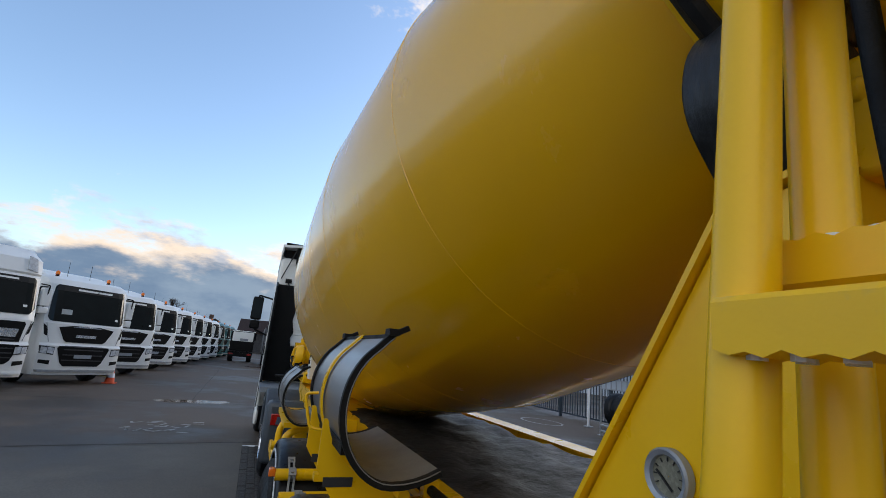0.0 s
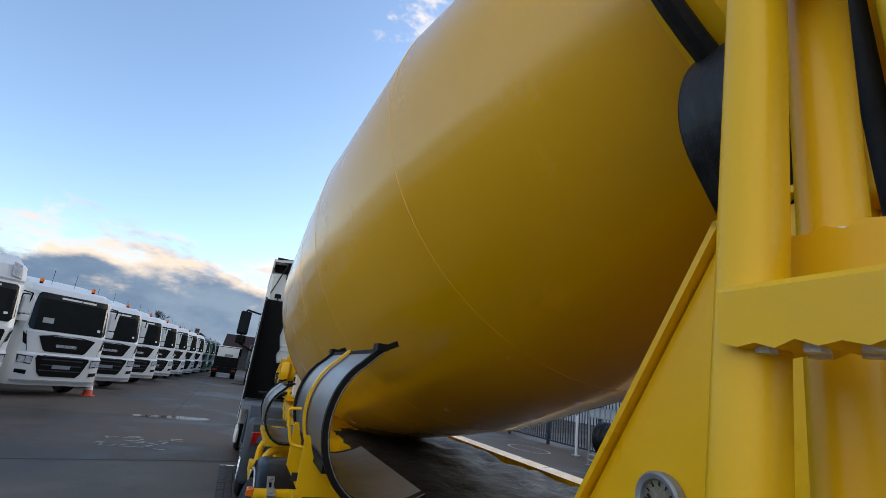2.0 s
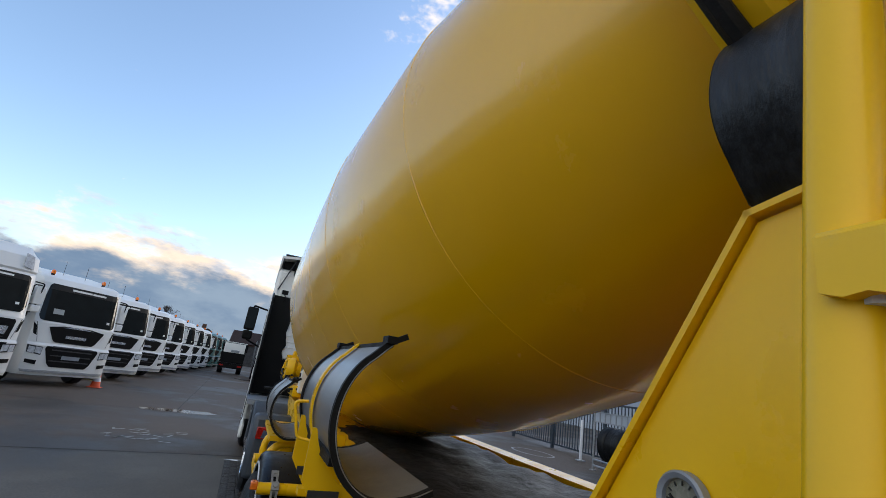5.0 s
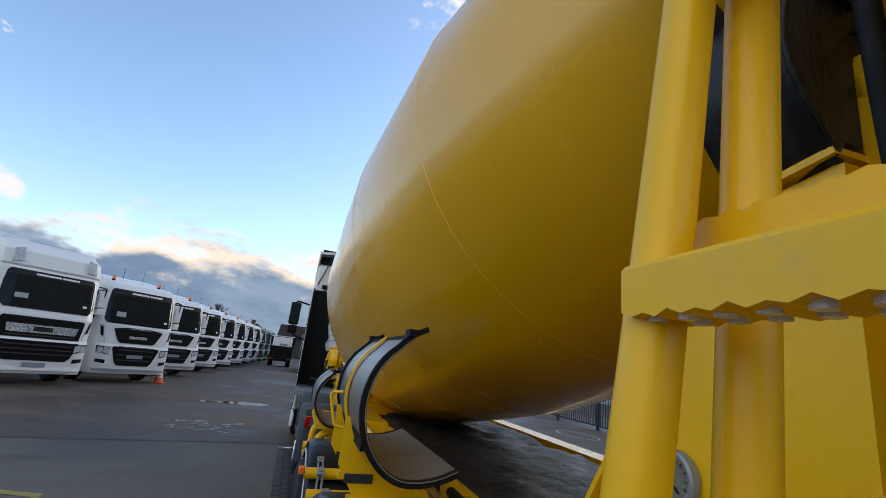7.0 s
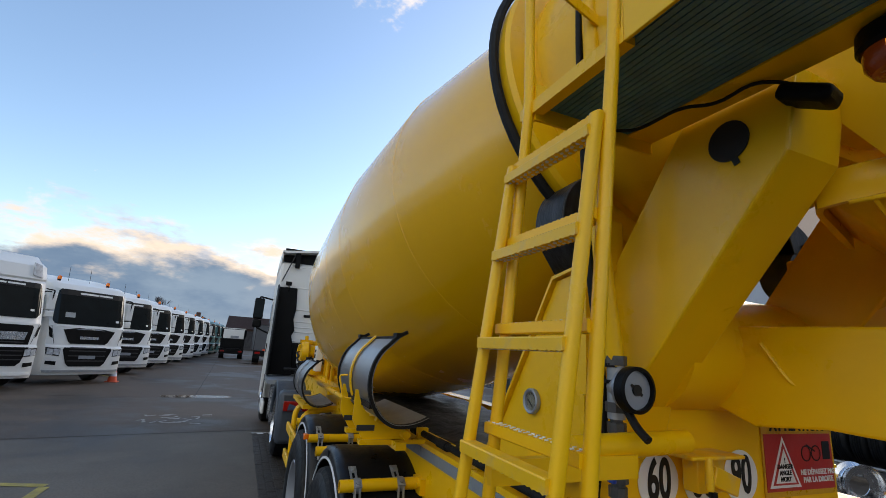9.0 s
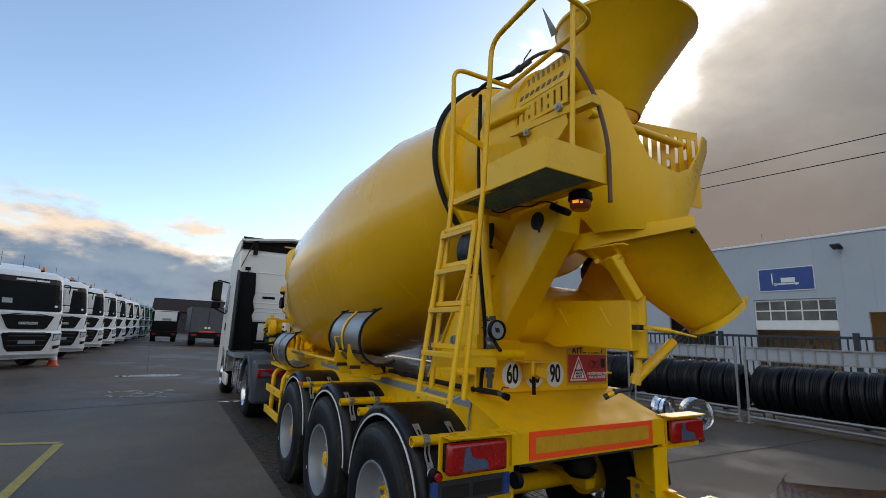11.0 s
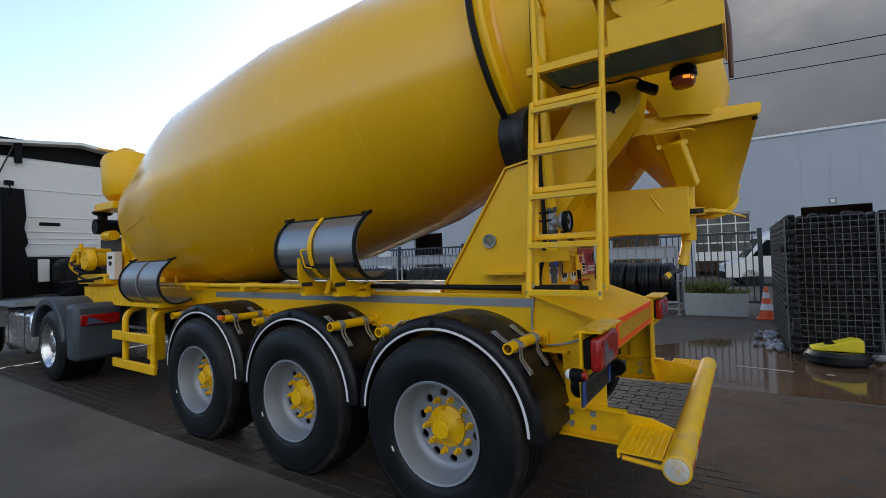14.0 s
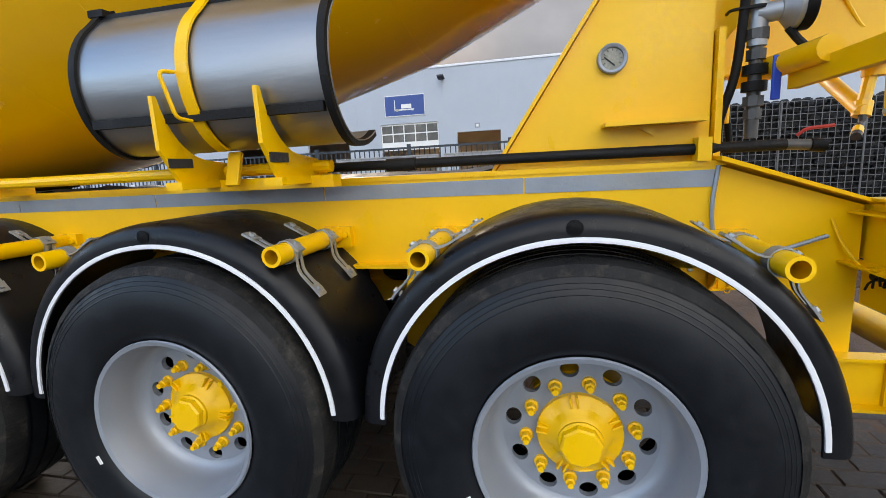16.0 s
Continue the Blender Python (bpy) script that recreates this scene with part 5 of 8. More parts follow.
        part("bolt", b, GALV, h, "bright steel bolt")
    b = nb()
    rod(b, (-0.58, -1.30, 3.06), (0.47, -1.26, 3.12), 0.026, 14)
    part("brace_tube", b, YEL, h)
    b = nb()
    obox(b, pose(-0.76, -1.08, 3.03, 4.5, 0, 0), 0.06, 0.86, 0.045)
    part("support_angle", b, YEL, h, smooth=False)


build_hopper()


def build_chute():
    c = new("swivel_chute")
    c.parent = trailer
    # arm from the cross tube to the pivot post
    b = nb()
    prism(b, [(-0.40, 1.97), (-1.27, 1.945), (-1.27, 1.64), (-0.85, 1.655), (-0.64, 1.63), (-0.46, 1.70), (-0.40, 1.75)], "x", XC - 0.10, XC + 0.06)
    part("arm", b, YEL, c, smooth=False, bevel=0.008)
    b = nb()
    rod(b, (-0.11, -1.25, 1.60), (-0.11, -1.25, 1.98), 0.045, 16)
    part("pivot_post", b, YEL, c)
    b = nb()
    box(b, -0.214, -0.18, -1.35, -1.215, 1.756, 1.764)
    box(b, -0.214, -0.18, -1.35, -1.215, 1.796, 1.804)
    box(b, -0.205, -0.185, -1.40, -1.24, 1.768, 1.792)
    rod(b, (-0.195, -1.38, 1.78), (-0.13, -1.47, 1.765), 0.015, 10)
    rod(b, (-0.13, -1.47, 1.765), (-0.03, -1.56, 1.735), 0.010, 8, 0.006)
    la = part("latch", b, WORN, c, bevel=0.002)
    # black box stands for the shade inside the bracket
    b = nb()
    box(b, -0.2125, -0.195, -1.345, -1.22, 1.765, 1.795)
    part("latch_recess", b, INK, la, smooth=False)
    b = nb()
    rod(b, (-0.211, -1.32, 1.78), (-0.222, -1.32, 1.78), 0.009, 8)
    part("latch_pin", b, DARKMETAL, la)
    for y in (-0.72, -1.08):
        b = nb()
        tube(b, [(-0.225, y + 0.035, 1.905), (-0.218, y - 0.03, 1.80), (-0.214, y - 0.05, 1.775), (-0.202, y - 0.115, 1.768)], 0.008, 8, 0.02)
        part("cable_hook", b, YEL, c)
    # trough: an open scoop from a raised lip, one broad flat flank, curling round to a half-round outlet
    A_, B_, D_ = Vector((-0.40, -0.98, 2.325)), Vector((-0.155, -1.65, 2.365)), Vector((0.16, -0.80, 2.325))
    N_, L_, F_ = Vector((0.614, -1.512, 1.965)), Vector((0.33, -1.37, 1.775)), Vector((0.66, -1.14, 1.93))
    mid_end = (N_ + F_) / 2
    back = Vector((0.50, 0.86, 0.0))
    rows, n = [], 40
    for q in range(13):
        t = q / 12
        row = []
        for k in (3, 2, 1):
            a = radians(28 * k)
            row.append(B_.lerp(N_, t) + (back * math.sin(a) + Vector((0.86, -0.5, 0.2)) * (1 - math.cos(a)) * 0.35) * (0.09 + 0.05 * t))
        for i in range(n + 1):
            u = 2.0 * i / n
            top = B_.lerp(A_, u) if u <= 1 else A_.lerp(D_, u - 1)
            if abs(u - 1.0) < 0.12:     # rounded corner
                top = top.lerp((A_ * 2 + B_ * 0.12 + D_ * 0.12) / 2.24, 0.35 * (0.12 - abs(u - 1.0)) / 0.12)
            a = math.pi * u / 2
            low = mid_end + (N_ - mid_end) * math.cos(a) + (L_ - mid_end) * math.sin(a)
            row.append(top.lerp(low, t) + Vector((0, 0, -0.02 * math.sin(math.pi * t) * math.sin(a))))
        rows.append(row)
    b = nb()
    vs = [[b.verts.new(p_) for p_ in row] for row in rows]
    for q in range(12):
        for i in range(n + 3):
            b.faces.new((vs[q][i], vs[q][i + 1], vs[q + 1][i + 1], vs[q + 1][i]))
    tr = part("trough", b, WORN_CHUTE, c, "yellow swivel chute scoop with scuffed flank", angle=50)
    so = tr.modifiers.new("thick", "SOLIDIFY")
    so.thickness, so.offset = 0.012, 0
    # upright lip round the mouth, deepest at its near corner
    b = nb()
    lip = []
    for i in range(n + 1):
        u = 2.0 * i / n
        p_ = rows[0][3 + i]
        outw = (p_ - Vector((-0.0, -1.15, p_.z))).normalized()
        h_ = 0.022 + 0.036 * min(u, 1.0)
        lip.append([p_ + outw * a_ + Vector((0, 0, z_)) for a_, z_ in ((0.012, -h_), (0.014, 0.040), (0.008, 0.046), (-0.008, 0.046), (-0.008, -h_))])
    quad_strip(b, lip)
    part("lip", b, YEL, c, angle=50)
    b = nb()
    out_n = (L_ - mid_end).cross(N_ - mid_end).normalized()
    if out_n.x < 0:
        out_n = -out_n
    ring = []
    for p_ in rows[-1][1:]:
        o_ = (p_ - mid_end).normalized()
        ring.append([p_ + out_n * d_ + o_ * g_ for d_, g_ in ((-0.03, 0.0), (-0.03, 0.016), (0.012, 0.016), (0.012, 0.0))])
    quad_strip(b, ring)
    part("outlet_ring", b, WORN, c, angle=50)
    b = nb()
    obox(b, Matrix.Translation(N_ + Vector((0.0, -0.01, 0.02))) @ pose(0, 0, 0, 20, 0, 20), 0.03, 0.02, 0.07)
    part("outlet_lug", b, WORN, c, bevel=0.003)
    # black plug stands for the shaded hole in the lip
    b = nb()
    rod(b, (-0.12, -1.62, 2.325), (-0.13, -1.645, 2.327), 0.011, 10)
    part("lip_hole", b, INK, c)
    # bracket under the lip: a rolled top edge and two webs
    b = nb()
    tube(b, [(-0.40, -1.06, 2.265), (-0.345, -1.21, 2.275), (-0.31, -1.30, 2.28), (-0.285, -1.32, 2.27)], 0.007, 8, 0.03)
    for y_, x_ in ((-1.11, -0.375), (-1.25, -0.325)):
        quad_strip(b, [[Vector((x_ + dx, y_ + dy, z_)) for dx, dy in ((-0.006, 0), (0.09, 0.03), (0.09, 0.04), (-0.006, 0.01))] for z_ in (2.27,)] + [[Vector((x_ + 0.06 + dx, y_ - 0.02 + dy, 2.18)) for dx, dy in ((-0.01, 0), (0.05, 0.02), (0.05, 0.03), (-0.01, 0.01))]])
    part("rim_bracket", b, YEL, c, smooth=False)
    def beam(b, p0, p1, w, h):
        d, u, v = frame_of(Vector(p1) - Vector(p0))
        quad_strip(b, [[Vector(p) + u * (i * w / 2) + v * (j * h / 2) for i, j in ((-1, -1), (1, -1), (1, 1), (-1, 1))] for p in (p0, p1)])

    b = nb()
    beam(b, (-0.30, -1.20, 2.215), (-0.16, -1.265, 1.95), 0.13, 0.06)
    part("hanger", b, YEL, c, bevel=0.01)
    for p_ in ((-0.315, -1.27, 2.205), (-0.335, -1.125, 2.19)):
        b = nb()
        rod(b, p_, (p_[0] + 0.03, p_[1] + 0.01, p_[2]), 0.018, 6)
        part("hanger_bolt", b, WORN, c)
    # adjusting spindle in black and yellow
    b = nb()
    rod(b, (0.50, -1.22, 1.81), (0.24, -1.22, 1.68), 0.022, 12)
    part("spindle", b, DARKMETAL, c)
    b = nb()
    rod(b, (0.27, -1.22, 1.70), (-0.13, -1.21, 1.46), 0.032, 14)
    part("spindle_sleeve", b, WORN, c, "yellow and black spindle sleeve")
    b = nb()
    tube(b, [(-0.13, -1.21, 1.46), (-0.15, -1.20, 1.41), (-0.22, -1.15, 1.395)], 0.014, 8)
    rod(b, (-0.22, -1.15, 1.395), (-0.28, -1.11, 1.355), 0.018, 10)
    crank = part("crank_handle", b, DARKMETAL, c)
    b = nb()
    rod(b, (-0.235, -1.14, 1.386), (-0.262, -1.122, 1.367), 0.0195, 10)
    part("crank_band", b, WORN, crank)
    b = nb()
    rod(b, (-0.11, -1.24, 1.64), (-0.11, -1.22, 1.50), 0.024, 10)
    rod(b, (-0.11, -1.22, 1.50), (-0.12, -1.21, 1.44), 0.034, 10)
    part("link", b, WORN, c)


build_chute()


def build_tail():
    t = new("rear_bumper")
    t.parent = trailer
    b = nb()
    lathe(b, [(0.0, 0.0), (0.0, 0.058), (0.004, 0.062), (2.205, 0.062), (2.209, 0.058), (2.209, 0.0)], (-1.22, -1.257, 0.565), (1, 0, 0), 32, cap=False)
    part("bumper_tube", b, WORN, t, "round yellow bumper tube")
    b = nb()
    lathe(b, [(-0.002, 0.001), (-0.002, 0.048), (0.001, 0.054)], (-1.22, -1.257, 0.565), (1, 0, 0), 28, cap=False)
    part("scuffed_end", b, SCUFF, t, "bare scraped tube end")
    for i in range(16):
        b = nb()
        x0 = -1.20 + i * 0.1365
        lathe(b, [(0.0, 0.0632), (0.1345, 0.0632)], (x0, -1.257, 0.565), (1, 0, 0), 10, cap=False, a0=radians(-75), a1=radians(12))
        part("stripe", b, (REDTAPE if i % 2 == 0 else PALETAPE), t, "red reflective stripe" if i % 2 == 0 else "white reflective stripe", smooth=True)
    for x in (-0.80, 0.62):
        b = nb()
        prism(b, [(-0.60, 0.665), (-0.60, 0.495), (-0.97, 0.485), (-0.97, 0.655)], "x", x - 0.02, x)
        prism(b, [(-0.95, 0.655), (-0.95, 0.485), (-1.10, 0.485), (-1.23, 0.51), (-1.23, 0.60), (-1.10, 0.645)], "x", x - 0.034, x - 0.02)
        box(b, x - 0.06, x, -0.97, -0.60, 0.655, 0.665)
        box(b, x - 0.06, x, -0.97, -0.60, 0.485, 0.495)
        part("bumper_arm", b, YEL, t, smooth=False)
        for y, z in ((-0.665, 0.55), (-0.79, 0.62), (-0.79, 0.545), (-0.665, 0.615)):
            b = nb()
            rod(b, (x - 0.035, y, z), (x - 0.02, y, z), 0.017, 8)
            part("arm_bolt", b, GALV, t)
        for y, z, r in ((-1.01, 0.605, 0.020), (-1.015, 0.535, 0.018)):
            b = nb()
            rod(b, (x - 0.05, y, z), (x - 0.034, y, z), r, 12)
            part("pivot_pin", b, YEL, t)
        b = nb()
        lathe(b, [(-0.004, 0.018), (0.0, 0.022), (0.004, 0.018), (0.0, 0.014), (-0.004, 0.018)], (x - 0.046, -0.995, 0.488), (1, 0, 0), 18, cap=False)
        rod(b, (x - 0.046, -0.995, 0.508), (x - 0.048, -1.06, 0.555), 0.003, 6)
        part("lynch_pin", b, YEL, t)
    # grated steps
    for x0, x1 in ((-1.20, -0.82), (0.64, 0.97)):
        b = nb()
        for i in range(8):
            y = -1.20 + i * 0.026
            box(b, x0, x1, y, y + 0.006, 0.588, 0.60)
        n = 14
        for i in range(n + 1):
            x = x0 + (x1 - x0) * i / n
            box(b, x - 0.003, x + 0.003, -1.20, -1.013, 0.588, 0.599)
        part("step_grating", b, YEL, t, "open yellow step grating", smooth=False)
        b = nb()
        box(b, x0, x1, -1.012, -1.0, 0.56, 0.60)
        rod(b, (x0 + 0.02, -1.02, 0.56), (x0 + 0.05, -1.25, 0.53), 0.012)
        part("step_frame", b, YEL, t, smooth=False)
    # reflector board
    r = new("reflector_board")
    r.parent = trailer
    b = nb()
    box(b, -0.70, 0.455, -0.912, -0.905, 0.985, 1.145)
    part("board", b, REFLEX_R, r, "orange-red border", smooth=False)
    b = nb()
    box(b, -0.655, 0.41, -0.9145, -0.912, 1.02, 1.11)
    part("field", b, REFLEX_Y, r, "amber reflective field", smooth=False)
    b = nb()
    box(b, -0.83, 0.60, -0.903, -0.88, 0.97, 1.14)
    part("backing_plate", b, YEL, r, smooth=False)
    # corner boxes with the lamps
    for x0, x1, s in ((-1.29, -0.86, 1), (0.60, 1.03, -1)):
        l = new("rear_lamp")
        l.parent = trailer
        b = nb()
        box(b, x0, x1 + (0.03 if s > 0 else 0), -0.97, -0.84, 1.158, 1.166)
        part("roof_plate", b, YEL, l, smooth=False)
        b = nb()
        if s > 0:
            prism(b, [(-0.80, 1.158), (-1.305, 1.158), (-1.305, 0.97), (-1.33, 0.94), (-1.31, 0.80), (-1.20, 0.80), (-1.10, 0.83), (-0.80, 0.83)], "y", -0.883, -0.873)
        else:
            box(b, x0 + 0.02, x1, -0.905, -0.895, 0.93, 1.15)
            box(b, x0 - 0.017, x0 + 0.02, -0.893, -0.72, 0.62, 1.148)
            prism(b, [(x0 - 0.13, 0.95), (x0 + 0.02, 0.95), (x0 + 0.02, 0.50), (x0 - 0.03, 0.50), (x0 - 0.13, 0.58)], "y", -0.905, -0.894)
        part("back_plate", b, YEL, l, smooth=False)
        if s > 0:
            b = nb()
            box(b, -1.24, -0.78, -0.873, -0.815, 1.118, 1.124)
            part("upper_flange", b, YEL, l, smooth=False)
            b = nb()
            box(b, -1.26, -0.78, -0.873, -0.80, 0.962, 0.968)
            part("lower_flange", b, YEL, l, smooth=False)
            b = nb()
            for q0, q1, z0, z1 in ((-1.185, -1.175, 1.0, 1.095), (-1.085, -1.075, 1.0, 1.095), (-1.175, -1.085, 1.0, 1.008), (-1.175, -1.085, 1.087, 1.095)):
                box(b, q0, q1, -0.873, -0.866, z0, z1)
            part("hatch_frame", b, YEL, l, smooth=False)
            # thin black sheet paints the shade of the hatch, nothing is cut out
            b = nb()
            box(b, -1.172, -1.088, -0.873, -0.869, 1.011, 1.084)
            part("hatch_opening", b, INK, l, "black sheet for the shaded opening behind the lamp", smooth=False)
            # black rubber arm of the side lamp
            b = nb()
            box(b, -1.235, -1.165, -0.873, -0.835, 0.83, 0.94)
            part("lamp_bracket", b, BLACK, l, "black bolted bracket", bevel=0.012)
            for q in (0.845, 0.925):
                b = nb()
                rod(b, (-1.20, -0.835, q), (-1.20, -0.828, q), 0.009, 8)
                part("bracket_bolt", b, GALV, l)
            b = nb()
            tube(b, [(-1.20, -0.85, 0.87), (-1.27, -0.85, 0.865), (-1.31, -0.85, 0.89), (-1.312, -0.855, 0.955)], 0.026, 12, 0.035)
            part("lamp_arm", b, BLACK, l, "black rubber lamp arm")
            b = nb()
            tube(b, [(-0.802, -0.775, 1.10), (-0.82, -0.80, 1.02), (-0.86, -0.83, 0.96), (-0.92, -0.85, 0.945), (-1.05, -0.862, 0.95), (-1.18, -0.86, 0.915)], 0.005, 6, 0.03)
            part("lamp_cable", b, YEL, l)
            b = nb()
            for q in range(5):
                tube(b, [(-0.93 - 0.006 * q, -0.845, 0.945), (-0.92 - 0.02 * q, -0.82, 0.925 + 0.016 * (q % 3)), (-0.90 - 0.03 * q, -0.825, 0.90 + 0.013 * q)], 0.0035, 5, 0.01)
            rod(b, (-0.90, -0.845, 0.94), (-0.99, -0.845, 0.955), 0.014, 10)
            part("cable_knot", b, RUBBER, l, "tangled lamp cables")
        b = nb()
        ls = -0.033 if s > 0 else 0.0
        box(b, x0 + 0.03 + ls, x1 - 0.015 + ls, -0.965, -0.915, 0.975, 1.135)
        part("lens", b, REDLENS, l, "red tail lamp lens", bevel=0.018)
        b = nb()
        box(b, x0 + 0.036 + ls, x1 - 0.022 + ls, -0.918, -0.884, 0.985, 1.128)
        part("lamp_housing", b, BLACK, l, "black lamp housing", bevel=0.008)
        b = nb()
        pts = [(x0 + 0.115, 0.995), (x0 + 0.285, 0.995), (x0 + 0.275, 1.035), (x0 + 0.25, 1.048), (x0 + 0.20, 1.05), (x0 + 0.17, 1.07), (x0 + 0.155, 1.115), (x0 + 0.13, 1.11)]
        prism(b, [(px + ls, pz) for px, pz in pts], "y", -0.969, -0.963)
        part("clear_lens", b, BLUELENS, l, "pale blue clear lens field", smooth=False)
        b = nb()
        xs = x0 - 0.022 if s > 0 else x1 + 0.042
        lathe(b, [(-0.022, 0.0), (-0.022, 0.025), (-0.015, 0.031), (0.03, 0.031), (0.036, 0.026), (0.036, 0.0)], (xs, -0.865, 0.962), (0, 1, 0), 20, cap=False)
        part("side_lamp", b, BLACK, l, "black rubber side lamp")
        b = nb()
        q = x0 - 0.032 if s > 0 else x1 + 0.052
        rod(b, (q + 0.01, -0.885, 0.962), (q + 0.01, -0.906, 0.962), 0.021, 14)
        part("side_lens", b, REDLENS, l)
        b = nb()
        lathe(b, [(0.0, 0.026), (0.012, 0.0255), (0.022, 0.020), (0.028, 0.010), (0.030, 0.0)], (q + 0.01, -0.832, 0.962), (0, 1, 0), 18, cap=False)
        part("front_lens", b, SIGNWHITE, l)
    n = new("number_plate")
    n.parent = trailer
    b = nb()
    box(b, -1.36, -0.84, -0.898, -0.888, 0.825, 0.94)
    part("plate", b, DARKMETAL, n, "dark grey number plate", smooth=False, bevel=0.003)
    for x0, x1 in ((-1.358, -1.315), (-0.885, -0.842)):
        b = nb()
        box(b, x0, x1, -0.9005, -0.898, 0.827, 0.938)
        part("blue_band", b, BLUE, n, smooth=False)
    b = nb()
    for x0, x1 in ((-1.29, -1.12), (-1.09, -0.90)):
        box(b, x0, x1, -0.9005, -0.898, 0.845, 0.915)
    part("bar", b, INK, n, smooth=False)
    b = nb()
    rod(b, (-0.835, -0.93, 0.90), (-0.80, -0.93, 0.90), 0.045, 16)
    part("plate_lamp", b, BLACK, n)
    # signs on the cross plate
    for i, (x, txt) in enumerate(((-0.47, "60"), (-0.262, "80"), (-0.055, "90"))):
        d = new("speed_disc")
        d.parent = trailer
        b = nb()
        lathe(b, [(0.0, 0.0), (0.0, 0.092), (0.002, 0.092), (0.002, 0.0)], (x, -0.464, 1.428), (0, 1, 0), 40, cap=False)
        part("disc", b, SIGNWHITE, d, "white round speed disc", smooth=False)
        words("figure", txt, 0.135, Matrix.Translation((x, -0.4665, 1.428)) @ pose(0, 0, 0, 90, 0, 0) @ Matrix.Diagonal((0.8, 1.35, 1, 1)), INK, d, bold=0.003)
    s = new("warning_sign")
    s.parent = trailer
    b = nb()
    box(b, 0.075, 0.525, -0.466, -0.462, 1.345, 1.64)
    part("plate", b, REFLEX_Y, s, "red and yellow warning plate", smooth=False)
    b = nb()
    box(b, 0.085, 0.515, -0.468, -0.466, 1.365, 1.575)
    part("red_field", b, RED, s, smooth=False)
    face = pose(0, 0, 0, 90, 0, 0)
    words("heading", "ATTENTION", 0.062, Matrix.Translation((0.30, -0.4685, 1.607)) @ face, INK, s, bold=0.002)
    words("lower_text", "NE D\u00c9PASSEZ PAS\nPAR LA DROITE", 0.028, Matrix.Translation((0.405, -0.4695, 1.415)) @ face, SIGNWHITE, s, bold=0.0007)
    b = nb()
    prism(b, [(0.10, 1.378), (0.29, 1.378), (0.195, 1.565)], "y", -0.4695, -0.468)
    part("triangle_edge", b, SIGNWHITE, s, smooth=False)
    b = nb()
    prism(b, [(0.117, 1.388), (0.273, 1.388), (0.195, 1.543)], "y", -0.4705, -0.4695)
    part("triangle_inner", b, RED, s, smooth=False)
    b = nb()
    prism(b, [(0.133, 1.395), (0.257, 1.395), (0.195, 1.52)], "y", -0.4712, -0.4705)
    part("triangle_field", b, SIGNWHITE, s, smooth=False)
    words("triangle_text", "!\nDANGER\nANGLE\nMORT", 0.023, Matrix.Translation((0.195, -0.4718, 1.443)) @ face, INK, s, bold=0.0006)
    b = nb()
    for cx in (0.34, 0.405):
        lathe(b, [(0, 0.026), (0, 0.031), (0.0015, 0.031), (0.0015, 0.026)], (cx, -0.4695, 1.50), (0, 1, 0), 18, cap=False)
    obox(b, pose(0.372, -0.4690, 1.52, 0, 25, 0), 0.06, 0.0015, 0.006)
    box(b, 0.45, 0.50, -0.4695, -0.468, 1.475, 1.545)
    part("pictogram", b, INK, s, smooth=False)


build_tail()


